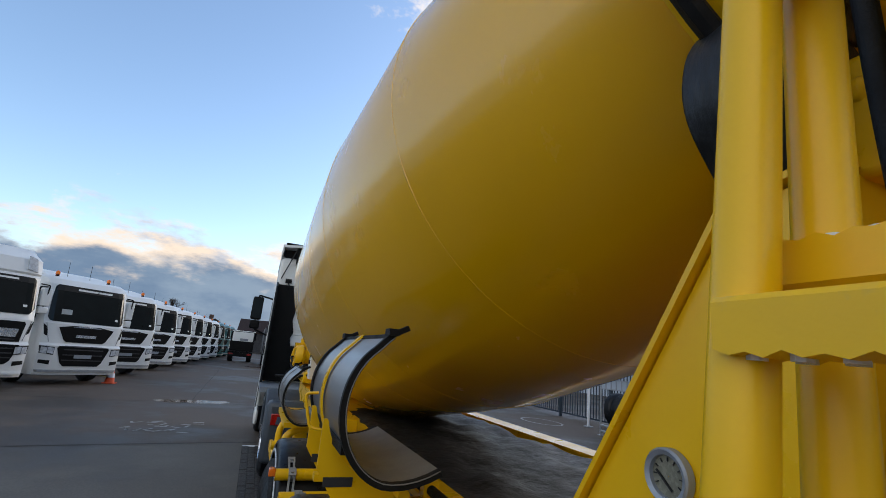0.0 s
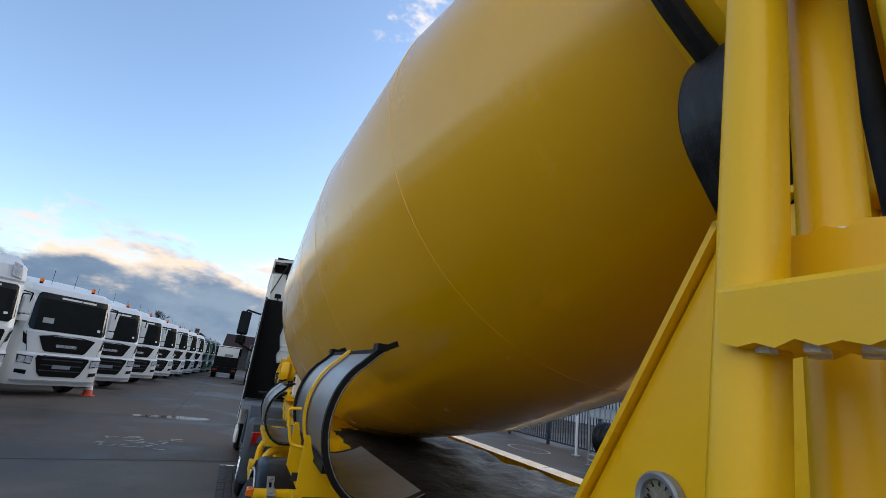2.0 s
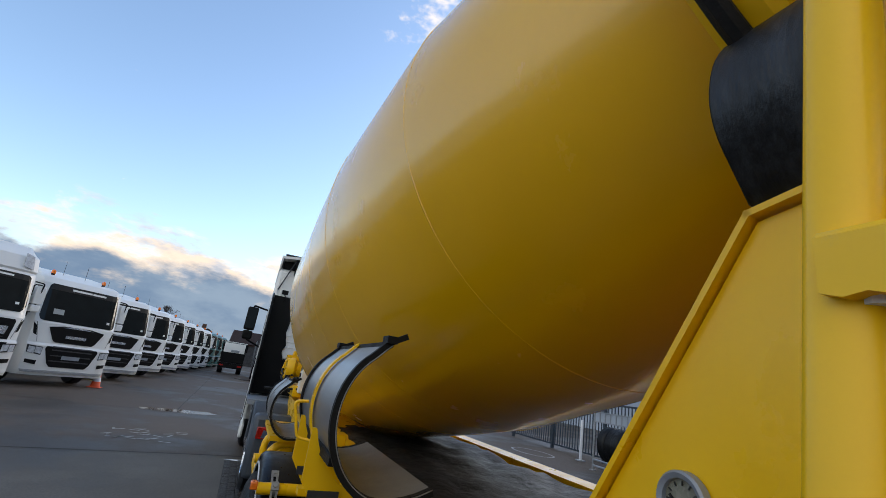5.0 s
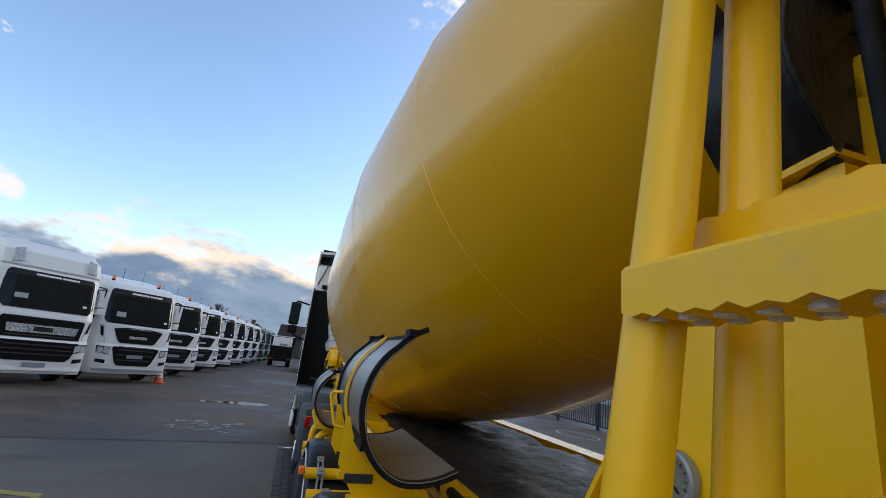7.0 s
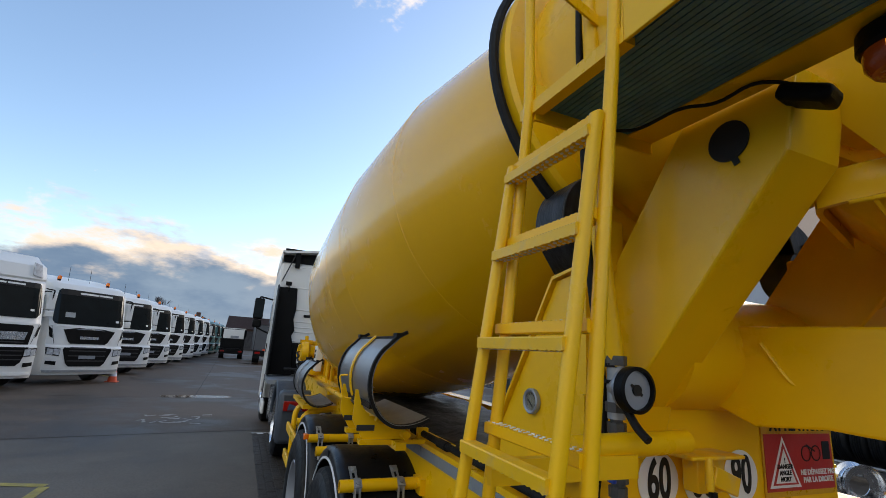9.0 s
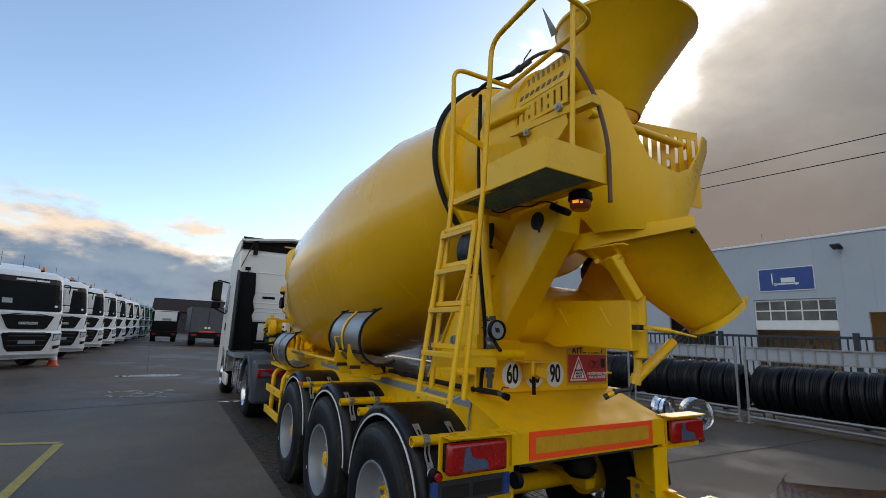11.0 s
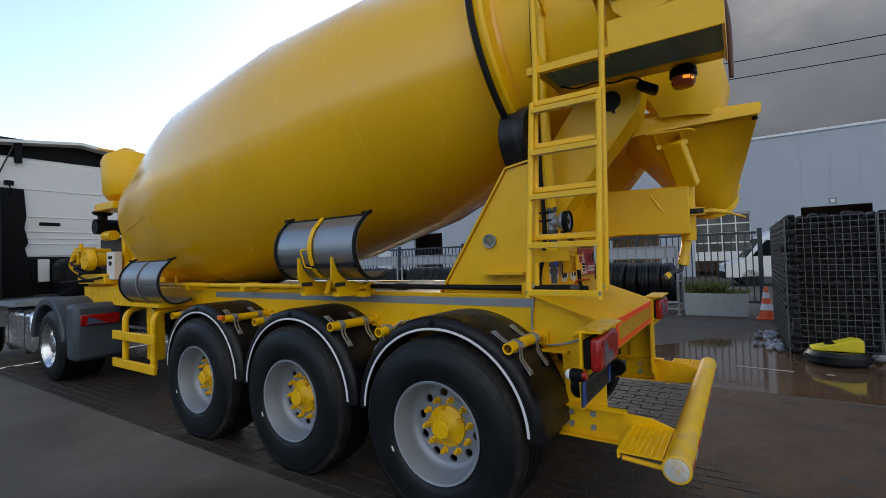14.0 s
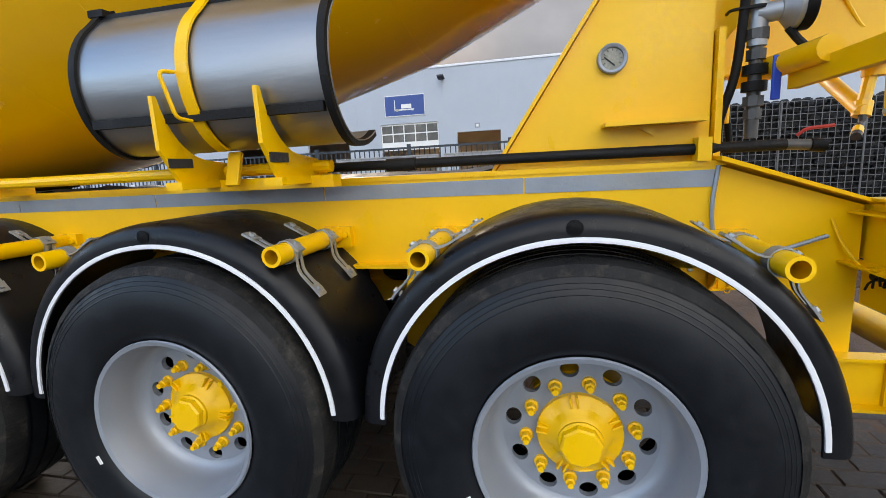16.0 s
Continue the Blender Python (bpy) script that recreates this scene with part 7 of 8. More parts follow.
def build_tractor():
    t = thing("tractor_unit", "white high-roof tractor unit coupled to the mixer trailer", "truck")
    L, R = -1.33, 1.15
    # cab shell: side outline pushed across, with a raked front and curved roof
    b = nb()
    out = [(8.86, 1.12), (8.86, 3.52), (9.2, 3.66), (9.75, 3.72), (10.3, 3.55), (10.75, 3.20), (10.95, 2.75), (11.12, 2.0), (11.18, 1.3), (11.15, 0.45), (10.62, 0.42), (10.60, 0.85), (10.45, 1.05), (10.1, 1.12), (9.75, 1.02), (9.62, 0.80), (9.5, 0.60), (9.25, 0.60), (9.2, 1.12)]
    prism(b, out, "x", L, R)
    cab = part("cab", b, WHITE, t, "white painted sleeper cab", bevel=0.05)
    # door with its window and shut lines
    for x, s in ((L, -1), (R, 1)):
        b = nb()
        prism(b, [(9.95, 1.35), (10.78, 1.35), (10.80, 2.2), (10.62, 2.72), (9.95, 2.80)], "x", x + s * 0.002, x + s * 0.012)
        door = part("door", b, WHITE, cab, bevel=0.006)
        b = nb()
        prism(b, [(10.02, 2.02), (10.72, 1.98), (10.58, 2.66), (10.02, 2.72)], "x", x + s * 0.012, x + s * 0.018)
        part("door_window", b, GLASS, cab, "dark door window", smooth=False)
        b = nb()
        box(b, min(x, x + s * 0.03), max(x, x + s * 0.03), 10.02, 10.14, 1.55, 1.75)
        part("door_handle", b, BLACK, cab, bevel=0.01)
        b = nb()
        prism(b, [(9.0, 3.0), (9.55, 3.02), (9.55, 2.3), (9.0, 2.3)], "x", x + s * 0.002, x + s * 0.008)
        part("side_panel", b, WHITE, cab, bevel=0.004)
    # dark side fairings behind the doors
    for x, s in ((L, -1), (R, 1)):
        b = nb()
        prism(b, [(8.32, 1.12), (8.28, 2.2), (8.40, 2.9), (8.75, 3.02), (8.9, 3.02), (8.9, 1.12)], "x", x - 0.012 if s < 0 else x - 0.02, x + 0.02 if s < 0 else x + 0.012)
        f = part("side_fairing", b, BLACK, t, "black cab side fairing", bevel=0.02)
    # rear wall panels, vent and rubber seal
    b = nb()
    box(b, L + 0.10, R - 0.10, 8.84, 8.86, 1.82, 3.45)
    part("rear_panel", b, WHITE, cab, bevel=0.012)
    # black panel stands for the shaded void below the cab back
    b = nb()
    box(b, L + 0.02, R - 0.02, 8.80, 8.857, 1.14, 1.80)
    part("lower_cover", b, BLACK, cab, "black panel in place of the dark void below the cab back", bevel=0.03)
    for z in (2.02, 2.12, 2.24, 2.50, 2.98):
        b = nb()
        box(b, L + 0.42, R - 0.3, 8.828, 8.842, z, z + 0.024)
        part("rear_rib", b, WHITE, cab, bevel=0.008)
    b = nb()
    prism(b, [(L, 1.12), (L + 0.52, 1.12), (L + 0.46, 1.7), (L + 0.40, 1.95), (L + 0.45, 2.05), (L + 0.40, 2.3), (L + 0.43, 2.5), (L + 0.40, 2.98), (L, 2.98)], "y", 8.76, 8.838)
    part("rear_fairing_panel", b, BLACK, t, "black flexible panel behind the cab corner", bevel=0.02)
    b = nb()
    box(b, -0.72, -0.42, 8.82, 8.842, 2.36, 2.42)
    part("vent_slot", b, BLACK, cab, bevel=0.01)
    b = nb()
    box(b, -0.76, -0.60, 8.76, 8.80, 1.36, 1.76)
    part("rear_hatch", b, WHITE, cab, bevel=0.01)
    # roof spoiler with open back
    b = nb()
    rows = []
    for x in (L - 0.01, L + 0.08, XC, R - 0.08, R + 0.01):
        edge = abs(x - XC) > 1.1
        zt = 3.78 if edge else (3.84 if abs(x - XC) > 0.9 else 3.93)
        rows.append([(x, 8.70, zt), (x, 9.2, zt - 0.02), (x, 9.8, zt - 0.10), (x, 10.35, zt - 0.32), (x, 10.32, zt - 0.36), (x, 9.8, zt - 0.15), (x, 9.2, zt - 0.07), (x, 8.70, zt - 0.05)])
    quad_strip(b, rows)
    part("roof_spoiler", b, WHITE, t, "white roof spoiler")
    for x in (L - 0.01, R - 0.02):
        b = nb()
        prism(b, [(8.72, 3.78), (8.74, 3.62), (8.95, 3.48), (10.3, 3.40), (10.3, 3.50), (9.5, 3.74)], "x", x, x + 0.03)
        part("spoiler_cheek", b, WHITE, t, bevel=0.01)
    # black board added for the shade under the spoiler
    b = nb()
    box(b, L + 0.05, R - 0.05, 8.95, 9.0, 3.5, 3.88)
    part("spoiler_shadow_board", b, BLACK, t, smooth=False)
    for x in (L + 0.28, R - 0.34):
        b = nb()
        box(b, x, x + 0.1, 8.74, 8.80, 3.42, 3.78)
        part("spoiler_bracket", b, BLACK, t, bevel=0.01)
    b = nb()
    rod(b, (L + 0.05, 8.82, 3.10), (L + 0.28, 8.75, 3.75), 0.012, 8)
    part("spoiler_strut", b, DARKMETAL, t)
    b = nb()
    box(b, L + 0.14, L + 0.26, 8.72, 8.78, 3.02, 3.10)
    tube(b, [(L + 0.2, 8.75, 3.02), (L + 0.24, 8.72, 2.93), (L + 0.2, 8.75, 2.88)], 0.01, 6)
    part("work_light", b, BLACK, t)
    # mirrors
    for s in (-1, 1):
        x = -1.64 if s < 0 else 1.46
        m = new("mirror")
        m.parent = t
        b = nb()
        box(b, x - 0.11, x + 0.11, 10.05, 10.20, 2.30, 2.80)
        box(b, x - 0.10, x + 0.10, 10.05, 10.22, 2.10, 2.285)
        part("housing", b, BLACK, m, "black mirror housing", bevel=0.035)
        b = nb()
        box(b, x - 0.09, x + 0.09, 10.045, 10.05, 2.34, 2.76)
        part("glass", b, GLASS, m, smooth=False)
        b = nb()
        q = L if s < 0 else R
        tube(b, [(q, 10.55, 2.82), (x, 10.15, 2.84), (x, 10.15, 2.1), (q, 10.5, 1.98)], 0.02, 8, 0.05)
        part("arm", b, BLACK, m)
    # chassis, tank, steps, wheels and fenders
    b = nb()
    for x in (-0.48, 0.28):
        box(b, x, x + 0.08, 5.4, 10.6, 0.72, 0.98)
    box(b, -1.1, 0.98, 6.2, 7.2, 0.98, 1.03)
    part("frame", b, DARKMETAL, t, smooth=False)
    b = nb()
    box(b, L - 0.01, R, 7.6, 8.95, 1.02, 1.10)
    part("catwalk", b, STRIP, t, smooth=False)
    b = nb()
    box(b, -0.62, 0.75, 7.8, 8.7, 1.1, 1.76)
    part("engine_tunnel", b, BLACK, t, bevel=0.14)
    for s, x0, x1 in ((-1, -1.22, -0.62), (1, 0.5, 1.1)):
        b = nb()
        box(b, x0, x1, 7.32, 8.75, 0.30, 0.96)
        tank = part("fuel_tank", b, CHROME, t, "bright aluminium fuel tank", bevel=0.10)
        for y in (7.62, 8.42):
            b = nb()
            box(b, x0 - 0.008, x1 + 0.008, y, y + 0.07, 0.292, 0.968)
            part("tank_band", b, DARKMETAL, tank, bevel=0.10)
    for s, x in ((-1, L), (1, R)):
        truck_wheel("front_wheel", t, 0.5, 0.31, x + (0.03 if s < 0 else -0.03), 10.12, s, dished=False)
        cab_x, x = x, (-1.22 if s < 0 else 1.10)
        truck_wheel("drive_wheel", t, 0.5, 0.56, x, 6.62, s)
        f = new("drive_fender")
        f.parent = t
        b = nb()
        rings = []
        for i in range(25):
            a = math.pi * (0.02 + 0.96 * i / 24)
            y, z = 6.62 - 0.66 * math.cos(a), 0.55 + 0.62 * math.sin(a)
            y2, z2 = 6.62 - 0.56 * math.cos(a), 0.55 + 0.52 * math.sin(a)
            xo, xi = (x - 0.03, x + 0.58) if s < 0 else (x + 0.03, x - 0.58)
            rings.append([(xo, y2, z2), (xo, y, z), (xi, y, z), (xi, y2, z2)])
        quad_strip(b, rings)
        part("arch", b, FADED, f, "faded grey drive fender", bevel=0.02)
        b = nb()
        q0, q1 = (x - 0.02, x + 0.56) if s < 0 else (x - 0.56, x + 0.02)
        box(b, q0, q1, 5.60, 5.93, 0.36, 1.10)
        part("mud_guard", b, FADED, f, bevel=0.06)
        b = nb()
        box(b, q0 + 0.06, q0 + 0.50, 5.57, 5.60, 0.82, 0.96)
        lamp = part("tail_lamp", b, REDLENS, f, "red tail lamp", bevel=0.01)
        b = nb()
        prism(b, [(q0 + 0.12, 0.835), (q0 + 0.34, 0.835), (q0 + 0.22, 0.90), (q0 + 0.14, 0.93)], "y", 5.565, 5.57)
        part("clear_lens", b, BLUELENS, lamp, smooth=False)
        b = nb()
        x = cab_x
        box(b, x - 0.01 if s < 0 else x - 0.06, x + 0.06 if s < 0 else x + 0.01, 8.82, 9.55, 0.32, 0.58)
        part("step_box", b, WHITE, t, bevel=0.04)
        b = nb()
        box(b, x - 0.014 if s < 0 else x, x if s < 0 else x + 0.014, 8.95, 9.2, 0.62, 1.10)
        part("step_tread", b, DARKMETAL, t, bevel=0.01)
    # coupling plate and air lines
    b = nb()
    lathe(b, [(0, 0.45), (0.05, 0.45)], (XC, 6.3, 1.0), (0, 0, 1), 32)
    part("fifth_wheel", b, DARKMETAL, t)
    for i, m in enumerate((RUBBER, BLUEHANDLE, RED)):
        b = nb()
        pts = []
        for k in range(120):
            q = k / 119
            a = q * 2 * math.pi * 12
            pts.append((-0.25 + 0.15 * i + 0.03 * math.cos(a), 8.75 - 1.6 * q, 1.75 - 0.5 * math.sin(math.pi * q) + 0.03 * math.sin(a)))
        tube(b, pts, 0.007, 5)
        part("air_line", b, RUBBER if i != 2 else ORANGELENS, t)
    # windscreen and nose, hidden from most views but real
    b = nb()
    prism(b, [(10.80, 3.08), (10.97, 2.72), (11.10, 2.05), (11.12, 2.05), (10.99, 2.74), (10.82, 3.10)], "x", L + 0.10, R - 0.10)
    part("windscreen", b, GLASS, t, smooth=False)
    b = nb()
    prism(b, [(11.14, 1.85), (11.18, 0.75), (11.20, 0.75), (11.16, 1.85)], "x", L + 0.35, R - 0.35)
    part("grille", b, BLACK, t, smooth=False)


build_tractor()


# trailer and tractor stand a touch askew to the yard
SKEW = Matrix.Translation((-1.24, 0, 0)) @ pose(0, 0, 0, 0, 0, -0.45) @ Matrix.Translation((1.24, 0, 0))
for ob in (trailer, bpy.data.objects["tractor_unit"]):
    ob.matrix_basis = SKEW


# ---- parked trucks ----
def build_parked_truck(style="a", paint=None):
    """A tractor unit facing +x at the origin: its front bumper at x = 0, its wheels on z = 0."""
    paint = paint or WHITE
    tall = style == "b"
    t = thing("parked_truck", "white tractor unit parked nose-out in a row", "truck", "row of parked trucks")
    W = 1.245
    roof = 3.40 if tall else 3.22
    b = nb()
    rows = []
    bend = lambda y: 0.9 * max(0.0, abs(y) - 0.85) ** 2 + (0.07 if abs(y) > W - 0.02 else 0.0)
    for y, k in [(y, bend(y)) for y in (-W, -W + 0.05, -1.1, -1.0, -0.85, 0.85, 1.0, 1.1, W - 0.05, W)]:
        top = roof - (0.16 if abs(y) > W - 0.02 else 0.05 if abs(y) > W - 0.1 else 0.0)
        prof = [(-k - 0.04, 0.32), (-k, 0.42), (-k, 1.18), (-k - 0.07, 1.25), (-k - 0.10, 1.85), (-k - 0.14, 1.90), (-k - 0.36, 2.98), (-k - 0.40, 3.02)]
        prof += ([(-k - 0.37, 3.05), (-k - 0.50, 3.24), (-k - 0.95, top)] if tall else [(-k - 0.50, top - 0.08), (-k - 0.75, top)])
        prof += [(-2.2, top + (0.0 if tall else 0.04)), (-2.25, 0.95), (-1.75, 0.95), (-1.65, 0.32)]
        rows.append([(x, y, z) for x, z in prof])
    quad_strip(b, rows)
    cab = part("cab", b, paint, t, "painted cab shell", angle=28)

    def slab(name, pts, mat, lab="", d0=0.0, d1=0.02, parent=cab, bevel=0.0):
        """A panel on the front: outline (y, z), following the raked nose."""
        b = nb()

        def xs(y, z):
            k = bend(y)
            if z < 0.42:
                return -k
            for (za, xa), (zb, xb) in zip(((0.42, 0), (1.18, 0), (1.25, -0.07), (1.85, -0.10), (1.90, -0.14)), ((1.18, 0), (1.25, -0.07), (1.85, -0.10), (1.90, -0.14), (2.98, -0.36))):
                if za <= z <= zb:
                    return -k + xa + (xb - xa) * (z - za) / (zb - za)
            return -k - 0.36 - (z - 2.98) * 0.6
        # columns across the panel, so that it follows the rounded corners
        lo_y, hi_y = min(p[0] for p in pts), max(p[0] for p in pts)
        cols = sorted({lo_y, hi_y, *[p[0] for p in pts], *[q for q in (-1.1, -1.0, -0.85, 0.85, 1.0, 1.1) if lo_y < q < hi_y]})
        rings = []
        for y in cols:
            zz = []
            for (ya, za), (yb, zb) in zip(pts, pts[1:] + pts[:1]):
                if min(ya, yb) - 1e-9 <= y <= max(ya, yb) + 1e-9:
                    zz += [za, zb] if abs(yb - ya) < 1e-9 else [za + (zb - za) * (y - ya) / (yb - ya)]
            z0, z1 = min(zz), max(zz)
            z1 = max(z1, z0 + 0.002)
            rings.append([(xs(y, z0) + d0, y, z0), (xs(y, z0) + d1, y, z0), (xs(y, z1) + d1, y, z1), (xs(y, z1) + d0, y, z1)])
        quad_strip(b, rings)
        return part(name, b, mat, parent, lab, smooth=False, bevel=bevel)

    slab("windscreen", [(-1.08, 1.93), (-1.0, 1.905), (1.0, 1.905), (1.08, 1.93), (1.13, 2.02), (1.10, 2.6), (1.06, 2.90), (1.0, 2.96), (-1.0, 2.96), (-1.06, 2.90), (-1.10, 2.6), (-1.13, 2.02)], GLASS, "dark windscreen", 0.004, 0.016)
    slab("visor_band", [(-1.04, 2.80), (1.04, 2.80), (1.0, 2.965), (-1.0, 2.965)], INK, "", 0.014, 0.022)
    for a, c in ((-0.44, 0.16), (0.19, 0.62)):
        slab("visor_bar", [(a, 2.85), (c, 2.85), (c, 2.905), (a, 2.905)], SIGNWHITE, "white visor lettering bar", 0.0235, 0.026)
    slab("paper_notice", [(-0.82, 2.12), (-0.52, 2.12), (-0.52, 2.27), (-0.82, 2.27)], PLANTER, "", 0.017, 0.019)
    slab("sticker", [(0.82, 2.05), (0.92, 2.05), (0.92, 2.12), (0.82, 2.12)], SIGNWHITE, "", 0.017, 0.019)
    if tall:
        slab("grille_upper", [(-0.92, 1.252), (0.92, 1.252), (0.98, 1.74), (0.94, 1.80), (-0.94, 1.80), (-0.98, 1.74)], BLACK, "black grille", 0.004, 0.02)
        slab("grille_bar", [(-0.80, 1.38), (0.80, 1.38), (0.84, 1.60), (-0.84, 1.60)], CHROME, "silver grille bar", 0.022, 0.035)
        slab("logo_bar", [(-0.22, 1.43), (0.22, 1.43), (0.22, 1.55), (-0.22, 1.55)], INK, "dark badge bar", 0.036, 0.042)
        slab("grille_lower", [(-0.70, 0.66), (0.70, 0.66), (0.80, 0.76), (0.92, 1.178), (-0.92, 1.178), (-0.80, 0.76)], BLACK, "", 0.004, 0.015)
        for z in (0.82, 0.94, 1.06, 1.30, 1.42):
            slab("grille_slat", [(-0.8, z), (0.8, z), (0.8, z + 0.03), (-0.8, z + 0.03)], DARKMETAL, "", 0.016, 0.024)
    else:
        slab("grille_upper", [(-0.54, 1.30), (0.54, 1.30), (0.62, 1.36), (0.82, 1.74), (0.4, 1.81), (-0.4, 1.81), (-0.82, 1.74), (-0.62, 1.36)], BLACK, "black upper grille", 0.004, 0.018)
        slab("logo_bar", [(-0.30, 1.45), (0.30, 1.45), (0.30, 1.54), (-0.30, 1.54)], CHROME, "silver badge bar", 0.02, 0.03)
        slab("grille_chrome", [(-0.45, 1.765), (0.45, 1.765), (0.18, 1.81), (-0.18, 1.81)], CHROME, "", 0.02, 0.026)
        slab("grille_lower", [(-0.50, 0.58), (0.50, 0.58), (0.60, 0.68), (0.76, 1.10), (0.73, 1.178), (-0.73, 1.178), (-0.76, 1.10), (-0.60, 0.68)], BLACK, "black lower grille", 0.004, 0.018)
        for z in (0.74, 0.90, 1.06, 1.16):
            slab("grille_slat", [(-0.58, z), (0.58, z), (0.58, z + 0.035), (-0.58, z + 0.035)], DARKMETAL, "", 0.019, 0.026)
    slab("plate_bar", [(-0.26, 0.82 if not tall else 0.50), (0.26, 0.82 if not tall else 0.50), (0.26, 0.93 if not tall else 0.61), (-0.26, 0.93 if not tall else 0.61)], STRIP, "grey number plate", 0.028, 0.034)
    for s in (-1, 1):
        slab("lamp_surround", [(s * 0.83, 0.90), (s * 1.17, 0.95), (s * 1.20, 1.17), (s * 0.83, 1.14)][::s], DARKMETAL, "", 0.003, 0.012)
        for a0, a1 in ((0.845, 1.00), (1.015, 1.155)):
            slab("headlamp", [(s * a0, 0.93), (s * a1, 0.965), (s * a1, 1.13), (s * a0, 1.115)][::s], LAMPGLASS, "clear headlamp", 0.012, 0.022)
        slab("fog_lamp", [(s * 0.88, 0.62), (s * 1.14, 0.66), (s * 1.14, 0.76), (s * 0.88, 0.74)][::s], BLACK, "", 0.004, 0.014)
        slab("corner_vent", [(s * 1.06, 1.45), (s * 1.14, 1.50), (s * 1.20, 1.82), (s * 1.12, 1.74)][::s], BLACK, "", 0.004, 0.012)
        slab("shut_line", [(s * 0.995, 1.28), (s * 1.005, 1.28), (s * 1.14, 1.84), (s * 1.13, 1.84)][::s], INK, "", 0.002, 0.006)
        b = nb()
        prism(b, [(-0.50, 2.06), (-1.35, 2.02), (-1.35, 2.72), (-0.72, 2.72)], "y", s * (W + 0.002), s * (W + 0.012))
        part("side_window", b, GLASS, cab, smooth=False)
        m = new("mirror")
        m.parent = t
        b = nb()
        y = s * (W + 0.20)
        box(b, -0.62, -0.42, y - 0.12, y + 0.12, 2.16, 2.72)
        box(b, -0.60, -0.40, y - 0.11, y + 0.11, 1.92, 2.13)
        part("housing", b, BLACK if s < 0 else paint, m, bevel=0.03)
        b = nb()
        tube(b, [(-0.45, s * (W - 0.02), 2.84), (-0.40, y, 2.82), (-0.5, y, 2.0)], 0.02, 6, 0.05)
        part("arm", b, BLACK, m)
        w = new("wheel")
        w.parent = t
        w.location = (-1.38, s * (W - 0.02), 0.5)
        b = nb()
        lathe(b, [(0.0, 0.28), (0.0, 0.45), (0.04, 0.5), (0.27, 0.5), (0.31, 0.45), (0.31, 0.28)], (0, 0, 0), (0, -s, 0), 28, cap=False)
        part("tyre", b, TYRE, w)
        b = nb()
        lathe(b, [(0.0, 0.285), (0.02, 0.27), (0.05, 0.2), (-0.03, 0.1), (-0.03, 0.001)], (0, 0, 0), (0, -s, 0), 24, cap=False)
        part("rim", b, RIM, w)
        if tall:
            slab("roof_lamp", [(s * 0.78, 3.10), (s * 1.04, 3.07), (s * 1.0, 3.26), (s * 0.80, 3.29)][::s], LAMPGLASS, "roof spot lamp", 0.03, 0.07)
    slab("bumper_lip", [(-1.15, 0.40), (1.15, 0.40), (1.18, 0.47), (-1.18, 0.47)], GALV if not tall else paint, "", 0.004, 0.03)
    if not tall:
        for s in (-1, 1):
            bc = new("beacon")
            bc.parent = t
            b = nb()
            rod(b, (-1.0, s * 0.80, roof - 0.02), (-1.0, s * 0.80, roof + 0.07), 0.05, 14)
            part("foot", b, BLACK, bc)
            b = nb()
            lathe(b, [(0.07, 0.062), (0.16, 0.058), (0.19, 0.02)], (-1.0, s * 0.80, roof), (0, 0, 1), 16)
            part("lens", b, ORANGELENS, bc, "orange beacon lens")
            b = nb()
            rod(b, (-1.3, s * 0.35, roof), (-1.35, s * 0.35, roof + 0.55), 0.006, 5)
            part("antenna", b, BLACK, t)
        b = nb()
        prism(b, [(-1.05, roof - 0.02), (-1.5, roof + 0.16), (-2.2, roof + 0.26), (-2.2, roof)], "y", -1.05, 1.05)
        part("roof_deflector", b, paint, t, bevel=0.06)
    # running gear behind the cab
    b = nb()
    for y in (-0.45, 0.37):
        box(b, -6.2, -1.0, y, y + 0.08, 0.7, 0.98)
    box(b, -5.6, -4.6, -0.5, 0.5, 0.98, 1.1)
    part("frame", b, DARKMETAL, t, smooth=False)
    b = nb()
    box(b, -1.75, -0.3, -1.1, 1.1, 0.38, 0.6)
    part("sump", b, BLACK, t, smooth=False)
    for s in (-1, 1):
        b = nb()
        lathe(b, [(0.0, 0.28), (0.0, 0.45), (0.04, 0.5), (0.54, 0.5), (0.58, 0.45), (0.58, 0.28)], (-5.1, s * 1.22, 0.5), (0, -s, 0), 28, cap=False)
        part("rear_tyre", b, TYRE, t)
        b = nb()
        box(b, -4.1, -2.6, s * 1.2 if s < 0 else 0.6, -0.6 if s < 0 else 1.2, 0.35, 0.95)
        part("fuel_tank", b, CHROME, t, bevel=0.08)
    return t


def raise_roof(t, lift):
    """Sets the heights over the nose to those of the truck's make."""
    done = set()
    for o in t.children_recursive:
        if o.type == "MESH" and o.data not in done:
            done.add(o.data)
            for v in o.data.vertices:
                for (za, a), (zb, b) in zip(lift, lift[1:]):
                    if za < v.co.z <= zb:
                        v.co.z = a + (b - a) * (v.co.z - za) / (zb - za)
                        break


TURN_ROW = -44.0
first = build_parked_truck("a")
raise_roof(first, ((1.88, 1.88), (3.02, 3.10), (4.2, 4.35)))
first.matrix_basis = pose(-6.49, 17.31, 0, 0, 0, TURN_ROW)
for i in range(1, 7):
    copy_thing(first, pose(-6.49 + 0.231 * i, 17.31 + 4.258 * i, 0, 0, 0, TURN_ROW))
high = build_parked_truck("b")
raise_roof(high, ((1.88, 1.88), (1.92, 2.08), (3.0, 3.06), (3.4, 3.86), (4.0, 4.5)))
tagged(high, "white high-roof tractor unit with roof lamps and wide grille")
high.matrix_basis = pose(-8.02, 14.54, 0, 0, 0, TURN_ROW)
